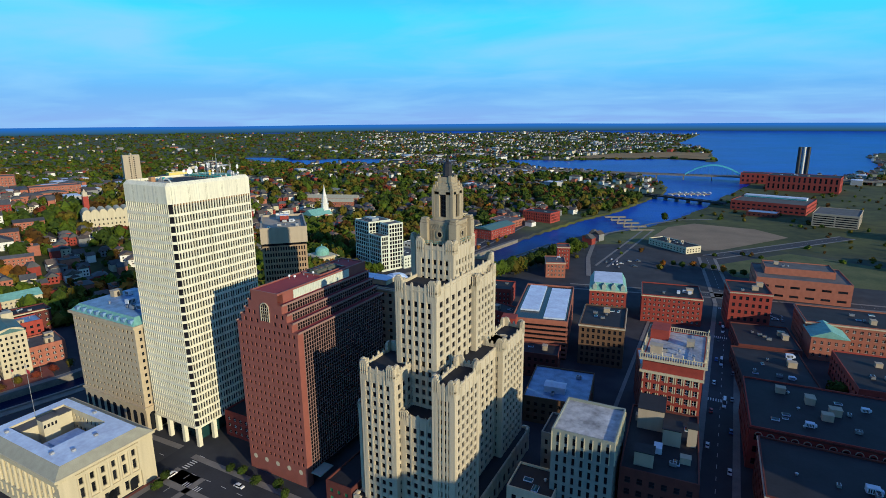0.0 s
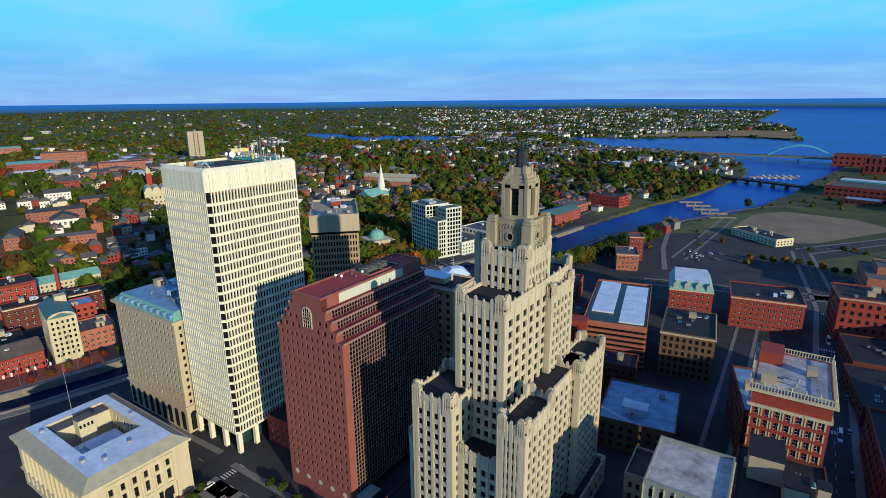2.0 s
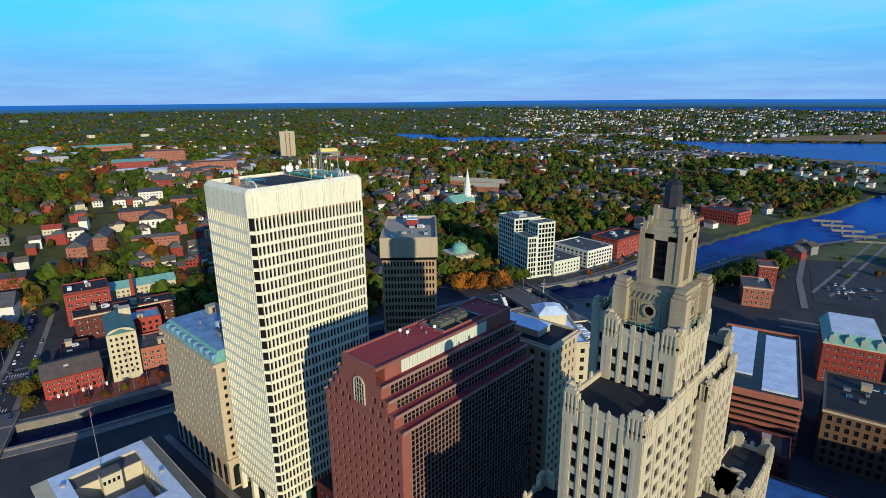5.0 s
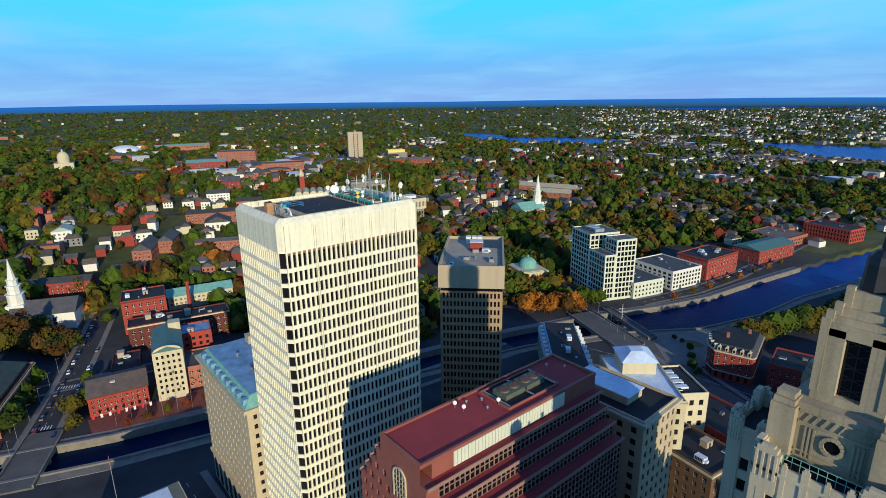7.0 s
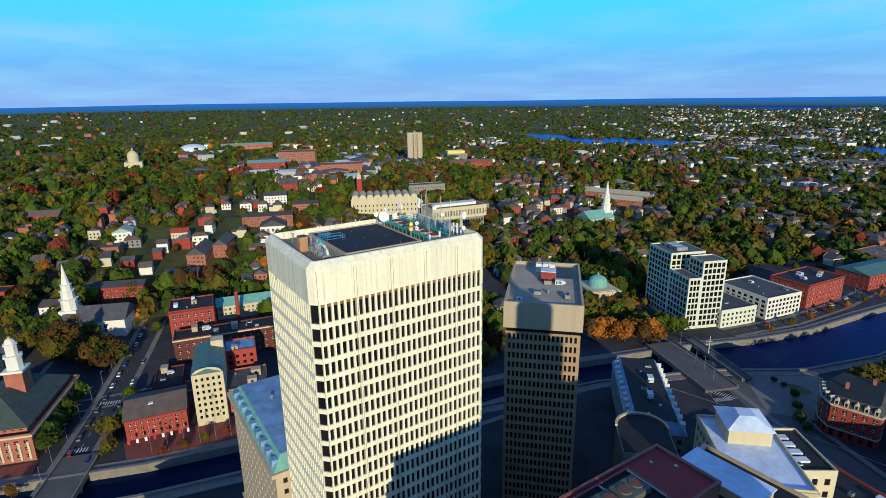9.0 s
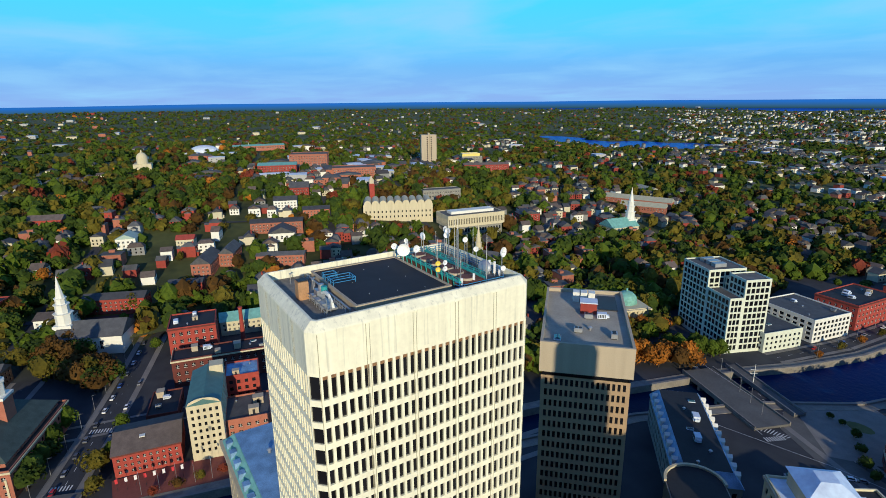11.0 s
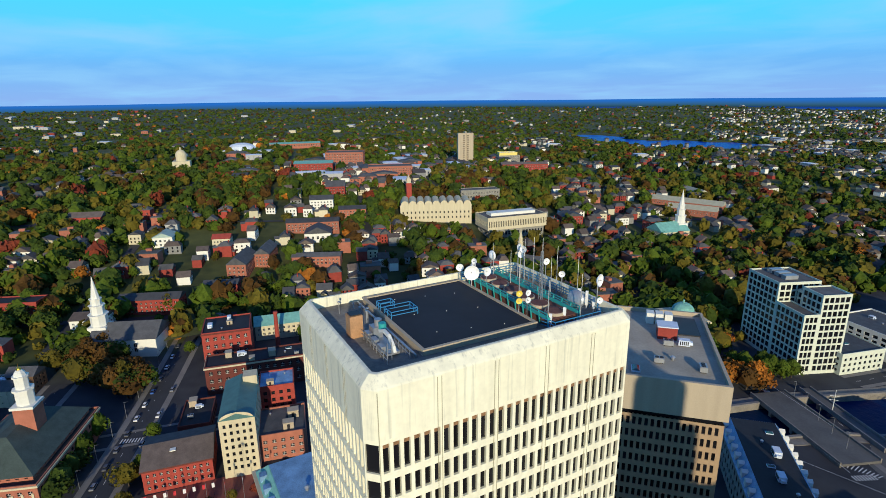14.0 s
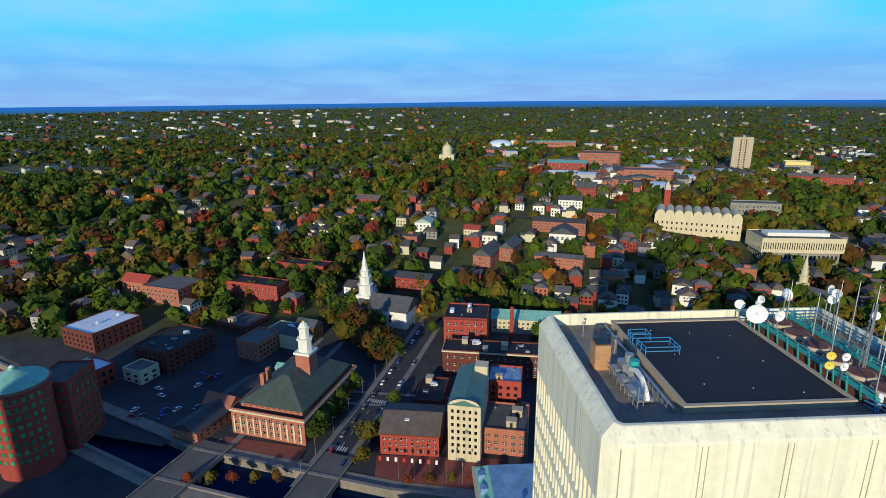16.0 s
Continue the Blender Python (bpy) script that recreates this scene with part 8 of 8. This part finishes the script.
# ---- cars, lamps, flags ----
def car_kit(paint, name="car", long=4.5, high=1.45):
    t = thing(name, "", "car", 0, 0, -500)
    b = Shape().prism([(-0.88, -long / 2), (0.88, -long / 2), (0.88, long / 2), (-0.88, long / 2)], 0.3, 0.85, [(-0.85, -long / 2 + 0.1), (0.85, -long / 2 + 0.1), (0.85, long / 2 - 0.1), (-0.85, long / 2 - 0.1)])
    b.box(-0.66, 0.66, -long * 0.2, long * 0.24, high - 0.08, high)
    part("body", b, M[paint], t)
    part("windows", Shape().prism([(-0.82, -long * 0.3), (0.82, -long * 0.3), (0.82, long * 0.36), (-0.82, long * 0.36)], 0.85, high - 0.08, [(-0.66, -long * 0.2), (0.66, -long * 0.2), (0.66, long * 0.24), (-0.66, long * 0.24)]), M["glass"], t)
    for sx in (-0.8, 0.8):
        for sy in (-long * 0.3, long * 0.3):
            w = Shape()
            w.prism([(sy + 0.32 * math.cos(a), 0.32 + 0.32 * math.sin(a)) for a in np.linspace(0, 6.283, 11)[:-1]], -0.1, 0.1)
            part("wheel", w, M["rubber"], t, at=Matrix.Translation((sx, 0, 0)) @ Matrix(((0, 0, 1, 0), (1, 0, 0, 0), (0, 1, 0, 0), (0, 0, 0, 1))))
    return t


CARS = {}
for nm, lab, lo, hi in (("car_white", "white parked car on asphalt", 4.6, 1.5), ("car_grey", "grey parked car on asphalt", 4.5, 1.45), ("car_red", "red parked car on asphalt", 4.4, 1.45), ("car_blue", "blue parked car on asphalt", 4.5, 1.45)):
    ob = car_kit(nm, "car", lo, hi)
    tagged(ob, lab, group="parked cars")
    CARS[nm] = [ob, False]
vb = car_kit("car_white", "bus", 11.5, 3.0)
tagged(vb, "white city bus in the street", "bus", "buses")
vb.matrix_basis = pose(4, 352, 0.07, 0, 0, 0)
copy_thing(vb, pose(7, 298, 0.07, 0, 0, 0))
copy_thing(vb, pose(3, 410, 0.07, 0, 0, 2))
crnd = random.Random(61)


def park(x, y, rz):
    nm = crnd.choices(list(CARS), (4, 5, 1, 2))[0]
    ob, used = CARS[nm]
    m = pose(x, y, hill(x, y) + 0.18, 0, 0, rz)
    if used:
        copy_thing(ob, m)
    else:
        ob.matrix_basis = m
        CARS[nm][1] = True


for k in range(12):
    park(-370 - k * 11.5 + 0.3 * crnd.random(), 85.5 + k * 3.9 + crnd.uniform(-0.3, 0.3), 71)
for k in range(5):
    park(-360 - k * 22, 92 + k * 7.5, 71)
for k in range(13):
    park(-400 - crnd.uniform(0, 45), -22 + crnd.uniform(0, 40), -27 + crnd.choice((0, 90)))
for k in range(12):
    park(1.2 if k % 2 else 10.5, 235 + k * 17, crnd.uniform(-2, 2))
for k in range(14):
    park(crnd.uniform(-112, -72), crnd.uniform(530, 590), crnd.choice((10, 100)))
for k in range(12):
    park(crnd.uniform(20, 46), crnd.uniform(445, 500), crnd.choice((10, 100)))
for k in range(9):
    park((-269, -263, -261)[k] if k < 3 else -259 - k * 0.1, 480 + k * 24, 12 if k < 2 else -2)
for k in range(8):
    park(-196 - crnd.uniform(0, 1), 128 + crnd.uniform(-3, 3) + 0, 0) if k == 0 else park(-60 - k * 15, 127 + (k % 2) * 6, 90)
for k in range(10):
    park(-216 + (k % 5) * 3.4 + (k // 5) * 4, 344 + (k // 5) * 11 + (k % 5) * 2.6, -52)

def lamp_kit():
    t = thing("street_lamp", "", "street lamp", 0, 0, -500)
    part("pole", Shape().tube(0, 0, 0, 8.5, 0.12, 0.07, 6).beam((0, 0, 8.4), (1.6, 0, 8.8), 0.1), M["steel"], t)
    part("head", Shape().box(1.3, 2.1, -0.18, 0.18, 8.72, 8.9), M["dark_metal"], t)
    return t


lk = lamp_kit()
tagged(lk, "slim grey street lamp with a single arm", group="street lamps")
lk.matrix_basis = pose(-352, 76, 0.9, 0, 0, 60)
for k in range(1, 12):
    copy_thing(lk, pose(-352 - k * 16, 73.5 + k * 5.4, hill(-352 - k * 16, 73.5 + k * 5.4), 0, 0, 60))
for k in range(10):
    copy_thing(lk, pose(-262, 468 + k * 26, 0, 0, 0, 180))
for k in range(5):
    copy_thing(lk, pose(-246 - k * 9, 378 + k * 6, 1.3, 0, 0, 240))
for k in range(6):
    f = thing("flagpole", "slim flagpole with a small flag by the canal", "flagpole", -350 + k * 1.2, 116 + k * 6.5, 0, group="canal flagpoles")
    part("pole", Shape().tube(0, 0, 0, 11, 0.09, 0.05, 6), M["steel"], f)
    part("flag", Shape().box(0.08, 1.5, -0.02, 0.02, 9.4, 10.7), M["flag_red"] if k % 2 else M["flag_white"], f)
for k in range(8):
    b = Shape().box(-0.05, 0.05, -0.5, 0.5, 3.8, 5.8)
    f = thing("banner", "cloth banner on a low pole by the canal hall", "banner", -357 + k * 0.6, 108 + k * 3.4, 0.2, group="canal banners")
    part("pole", Shape().tube(0, 0, 0, 6.4, 0.06, 0.05, 6), M["dark_metal"], f)
    part("cloth", b, M["flag_white"] if k % 3 else M["flag_red"], f)

# ---- the white tower's roof: raised deck, plant, masts and dishes ----
RZ = 118.8  # terrace level
deck = thing("roof_deck", "raised black roof deck with a tan curb", "roof deck", -219.9, 164.0, RZ)
part("platform", Shape().box(-11.2, 11.2, -9.4, 9.4, 0, 0.7), M["buff"], deck, "tan curb")
part("membrane", Shape().box(-10.7, 10.7, -8.9, 8.9, 0.7, 0.76), M["roof_deck"], deck, "black roofing membrane")
lip = Shape()
for q in ((-11.3, 11.3, -9.5, -9.0), (-11.3, 11.3, 9.0, 9.5), (-11.3, -10.8, -9.0, 9.0), (10.8, 11.3, -9.0, 9.0)):
    lip.box(*q, 0.7, 0.9)
part("coping", lip, M["buff"], deck)
for k in range(9):
    part("drain_cap", Shape().tube(-8 + (k % 3) * 7 + k * 0.4, -5 + (k // 3) * 5, 0.76, 0.84, 0.07, n=8), M["white_paint"], deck)

st = thing("brick_flue", "square tan brick flue on the roof terrace", "chimney", -219.4, 149.0, RZ, 0)
part("shaft", Shape().box(-0.95, 0.95, -0.95, 0.95, 0, 3.3), M["flue_brick"], st)
part("cap", Shape().box(-0.8, 0.8, -0.8, 0.8, 3.4, 3.5), M["dark_metal"], st)
ro = single("roof_rooflet", Shape().tube(0, 0, 0, 1.9, 0.08, 0.06, 6).tube(0, 0, 1.9, 2.1, 0.2, n=8), M["steel"], "thin vent pipe on the terrace", "vent", -228.3, 149.6, RZ)
# window-cleaning cradle and its arm
cr = thing("cleaning_crane", "steel window-cleaning crane with a curved arm", "crane", -214.2, 151.2, RZ, 0)
part("chassis", Shape().box(-3.6, 3.6, -0.9, 0.9, 0.25, 0.6).box(-3.4, -1.6, -0.7, 0.7, 0.6, 2.1), M["steel"], cr)
arm = Shape()
pts = [(-1.0, 0, 1.9), (0.5, 0, 2.5), (2.2, 0, 2.4), (3.6, 0, 1.5), (4.0, 0, 0.7)]
for a, b in zip(pts, pts[1:]):
    arm.beam(a, b, 0.42)
part("arm", arm, M["white_paint"], cr)
for k in range(3):
    part("hoist_box", Shape().box(-3.2 + k * 2.4, -1.8 + k * 2.4, -1.5, -0.8, 0.6, 1.4), M["steel"], cr)
part("ladder", Shape().beam((4.4, -1.2, 0), (4.4, -1.2, 2.6), 0.1).beam((4.4, -0.6, 0), (4.4, -0.6, 2.6), 0.1).beam((4.4, -1.2, 0.8), (4.4, -0.6, 0.8), 0.08).beam((4.4, -1.2, 1.6), (4.4, -0.6, 1.6), 0.08), M["steel"], cr)
for k in range(5):
    single("vent_pipe", Shape().tube(0, 0, 0, 0.9 + 0.2 * k, 0.12, 0.1, 8).tube(0, 0, 0.9 + 0.2 * k, 1.1 + 0.2 * k, 0.24, n=8), M["steel"], "short capped vent pipe on the terrace", "vent", -229.0 + k * 1.5, 152.2 + (k % 2) * 0.7, RZ, 0)
single("pipe_run", Shape().beam((-12, 0, 0.35), (10, 0, 0.35), 0.25).beam((-12, 0, 0), (-12, 0, 0.4), 0.25).beam((10, 0, 0), (10, 0, 0.4), 0.25), M["steel"], "long steel pipe run along the terrace", "pipe", -219, 153.6, RZ, 0)
rails = Shape()
for y in (-1.6, 1.6):
    for z in (0.6, 1.2):
        rails.beam((-4.4, y, z), (5.2, y, z), 0.07)
    for k in range(9):
        rails.beam((-4.4 + k * 1.2, y, 0), (-4.4 + k * 1.2, y, 1.2), 0.07)
part("guard_rail", rails, M["steel"], cr)
for k in range(2):
    part("drum", Shape().tube(-2.6 + k * 1.6, 0.4, 2.1, 3.0, 0.55, n=12), M["steel_teal"] if k else M["steel"], cr)


def guard_frame(x, y, w, d, mat, label):
    t = thing("hatch_guard", label, "guard rail", x, y, RZ + 0.76, 0)
    for z in (0.55, 1.1):
        for a, b in (((-w, -d), (w, -d)), ((w, -d), (w, d)), ((w, d), (-w, d)), ((-w, d), (-w, -d))):
            part("rail", Shape().beam((*a, z), (*b, z), 0.1), M[mat], t)
    for sx in (-w, 0, w):
        for sy in (-d, d):
            part("post", Shape().beam((sx, sy, 0), (sx, sy, 1.1), 0.1), M[mat], t)


guard_frame(-221.9, 157.4, 1.4, 2.2, "steel_blue", "pale blue guard rail round a roof hatch")
guard_frame(-225.3, 156.3, 0.8, 1.2, "steel_blue", "small pale blue guard rail")

# cooling tower with fans
ct2 = thing("cooling_tower", "cooling tower with six rusty fans in a teal frame", "cooling tower", -218.6, 177.4, RZ, 0)
part("casing", Shape().box(-11.0, 11.0, -2.6, 2.6, 0.0, 1.2), M["rust"], ct2)
for k in range(6):
    x = -9.2 + k * 3.65
    f = part("fan_drum", Shape().tube(x, 0, 1.2, 1.6, 1.6, 1.5, 18), M["buff"], ct2)
    part("fan", Shape().tube(x, 0, 1.6, 1.64, 1.35, n=18), M["rust"], f)
for y in (-2.8, 2.8):
    part("beam", Shape().beam((-11.2, y, 1.5), (11.2, y, 1.5), 0.4), M["steel_teal"], ct2, "teal steel beam")
    part("rail", Shape().beam((-11.2, y * 1.12, 2.3), (11.2, y * 1.12, 2.3), 0.12).beam((-11.2, y * 1.12, 1.9), (11.2, y * 1.12, 1.9), 0.1), M["steel_teal"], ct2)
    for k in range(12):
        part("post", Shape().beam((-11.2 + k * 2.03, y, 0), (-11.2 + k * 2.03, y * 1.12, 2.3), 0.16), M["steel_teal"], ct2)
# blue guard rail round the plant area
gf = thing("plant_guard_rail", "pale blue steel guard rail round the roof plant", "guard rail", 0, 0, RZ, 0)
corners = [(-231.6, 174.0), (-231.6, 185.6), (-209.0, 185.6), (-206.0, 183.4), (-206.0, 174.6), (-208.4, 174.0)]
for (ax, ay), (bx, by) in zip(corners, corners[1:]):
    n = max(2, int(math.hypot(bx - ax, by - ay) / 1.6))
    for z in (0.5, 1.0, 1.5):
        part("rail", Shape().beam((ax, ay, z), (bx, by, z), 0.1), M["steel_blue"], gf)
    for k in range(n):
        u = k / n
        part("post", Shape().beam((ax + (bx - ax) * u, ay + (by - ay) * u, 0), (ax + (bx - ax) * u, ay + (by - ay) * u, 1.5), 0.1), M["steel_blue"], gf)


def dish(x, y, z, r, aim, mat="white_dish", pole=None):
    """A dish on a post, its face turned to aim degrees."""
    t = thing("antenna_dish", "round white antenna dish on a post" if mat == "white_dish" else "round yellow antenna dish on a post", "antenna", x, y, RZ, aim, "roof antennas")
    part("post", Shape().tube(0, 0, 0, z, 0.09, n=6), M["steel"], t)
    s = Shape()
    ring = lambda rr, yy: [(rr * math.cos(a), yy, z + rr * math.sin(a)) for a in np.linspace(0, 2 * math.pi, 17)[:-1]]
    rows = [ring(0.05 * r, -0.05), ring(0.6 * r, -0.12 * r - 0.05), ring(r, -0.35 * r - 0.05), ring(r, -0.28 * r + 0.02), ring(0.5 * r, 0.1), ring(0.1 * r, 0.2)]
    for a, b in zip(rows, rows[1:]):
        for i in range(16):
            j = (i + 1) % 16
            s.face(a[i], a[j], b[j], b[i])
    part("dish", s, M[mat], t)
    part("feed", Shape().beam((0, -0.05, z), (0, -0.6 * r, z), 0.08), M["steel"], t)


for x, y, z, r, aim, mat in ((-230.5, 173.0, 3.4, 0.7, 60, "white_dish"), (-229.0, 175.2, 4.6, 0.55, 20, "white_dish"), (-227.0, 173.3, 3.4, 1.35, 65, "white_dish"), (-225.5, 175.4, 3.6, 0.8, 100, "white_dish"),
                              (-231.0, 180.0, 4.4, 0.9, 190, "white_dish"), (-228.0, 184.6, 4.8, 0.7, 70, "white_dish"), (-227.2, 184.6, 5.9, 0.65, 30, "white_dish"), (-228.8, 184.6, 6.0, 0.65, 110, "white_dish"),
                              (-213.0, 173.2, 4.0, 0.5, 70, "yellow_dish"), (-213.0, 173.2, 2.8, 0.5, 70, "yellow_dish"), (-212.2, 174.2, 4.2, 0.5, 95, "white_dish"), (-212.2, 174.2, 3.0, 0.5, 95, "white_dish"),
                              (-208.6, 185.0, 5.4, 1.0, 110, "white_dish"), (-207.4, 184.4, 2.6, 0.5, 60, "white_dish"), (-216.0, 184.2, 4.4, 0.55, 40, "white_dish"), (-221.0, 184.8, 5.2, 0.6, 80, "white_dish"),
                              (-210.4, 182.0, 3.0, 0.45, 80, "white_dish"), (-231.6, 176.6, 3.0, 0.5, 30, "white_dish")):
    dish(x, y, z, r, aim, mat)
bd = thing("large_dish", "large dark-backed satellite dish tilted on the roof", "antenna", -209.5, 181.5, RZ, 20)
big = Shape().dome(0, 0, 0, 1.5, 0.55, 18, 4)
ob = part("dish", big, M["steel"], bd, at=pose(0, 0, 2.6, 75, 0, 0))
part("mount", Shape().beam((0, 0, 0), (0, 0, 2.6), 0.3), M["steel"], bd)
for x, y, h, w in ((-214.4, 178.6, 9.5, 0.3), (-221.5, 182.5, 7.5, 0.2), (-226.0, 184.0, 6.0, 0.2), (-211.5, 183.5, 6.5, 0.2), (-213.0, 173.2, 6.5, 0.22), (-218.0, 184.8, 6.5, 0.2), (-224.0, 179.5, 5.0, 0.2), (-206.8, 180.0, 5.5, 0.2),
                   (-229.6, 179.65, 5.0, 0.2), (-209.4, 176.0, 4.5, 0.2), (-216.4, 182.2, 5.5, 0.18)):
    t = thing("radio_mast", "slim lattice radio mast on the white tower roof", "mast", x, y, RZ, 0, "roof masts")
    if w > 0.25:
        s = Shape()
        for sx, sy in ((-w, -w), (w, -w), (0, w)):
            s.beam((sx, sy, 0), (sx * 0.5, sy * 0.5, h), 0.1)
        for k in range(int(h / 0.8)):
            z = k * 0.8
            s.beam((-w, -w, z), (w * 0.9, -w, z + 0.8), 0.06).beam((w, -w, z), (0, w, z + 0.8), 0.06)
        part("lattice", s, M["steel"], t)
    else:
        part("pole", Shape().tube(0, 0, 0, h, 0.1, 0.06, 6), M["steel"], t)
    part("whip", Shape().tube(0, 0, h, h + 2.2, 0.05, 0.03, 5), M["white_paint"], t)
for x, y, h in ((-209, 184.8, 1.8), (-212.5, 185.0, 2.2), (-208.0, 178.0, 1.9), (-207.6, 175.0, 1.6), (-210.6, 184.8, 2.4)):
    single("panel_antenna", Shape().box(-0.2, 0.2, -0.12, 0.12, 0.6, 0.6 + h).beam((0, 0, 0), (0, 0, 0.7), 0.12), M["white_dish"], "white upright panel antenna", "antenna", x, y, RZ, 30, "roof antennas")
# plant on the red tower's roof
pt = thing("roof_plant", "grey-green rooftop plant in an open well", "roof equipment", -156.2, 182, 80.65, 0)
# black sheet flat on the roof puts the well's shade into colour
part("well_dark_sheet", Shape().box(-4.6, 4.6, -8.5, 8.5, 0.0, 0.06), M["roof_deck"], pt, "black sheet on the roof for the well's inner shade")
for q in ((-4.9, -4.6, -8.5, 8.5), (4.6, 4.9, -8.5, 8.5), (-4.9, 4.9, -8.8, -8.5), (-4.9, 4.9, 8.5, 8.8)):
    part("curb", Shape().box(*q, 0.0, 0.55), M["granite_red"], pt)
for k in range(2):
    y = -3.6 + k * 7.2
    u = part("cooling_unit", Shape().box(-2.4, 2.0, y - 3.2, y + 3.2, 0.3, 1.5).box(-2.2, 1.8, y - 3.0, y + 3.0, 0.06, 0.3), M["machine_green"], pt, "grey-green cooling unit")
    for dy in (-1.6, 1.6):
        part("fan_drum", Shape().tube(-0.2, y + dy, 1.5, 1.8, 1.35, 1.3, 16), M["machine_green"], u)
        part("fan", Shape().tube(-0.2, y + dy, 1.8, 1.83, 1.1, n=16), M["rust"], u)
for y in (-8.0, 0.0, 8.0):
    part("pipe", Shape().beam((-4.4, y, 0.5), (4.4, y, 0.5), 0.3), M["steel"], pt)
for k, (x, y) in enumerate(((-160, 168), (-158.5, 171.5), (-155, 170), (-159.5, 196), (-156, 199))):
    single("roof_vent", Shape().tube(0, 0, 0, 0.5, 0.2, n=8).tube(0, 0, 0.5, 0.75, 0.38, 0.15, 8), M["steel"], "small round metal vent on the red roof", "roof equipment", x, y, 80.62, 0, "rooftop equipment")
for x, y in ((-160, 164.5), (-157.5, 165.0), (-154.5, 173)):
    t = thing("antenna_dish", "white antenna dish on the red roof", "antenna", x, y, 80.65, 40, "red roof antennas")
    part("post", Shape().tube(0, 0, 0, 1.2, 0.08, n=6), M["steel"], t)
    part("dish", Shape().dome(0, 0, 0, 0.5, 0.2, 14, 3), M["white_dish"], t, at=pose(0, 0, 1.4, 70, 0, 0))
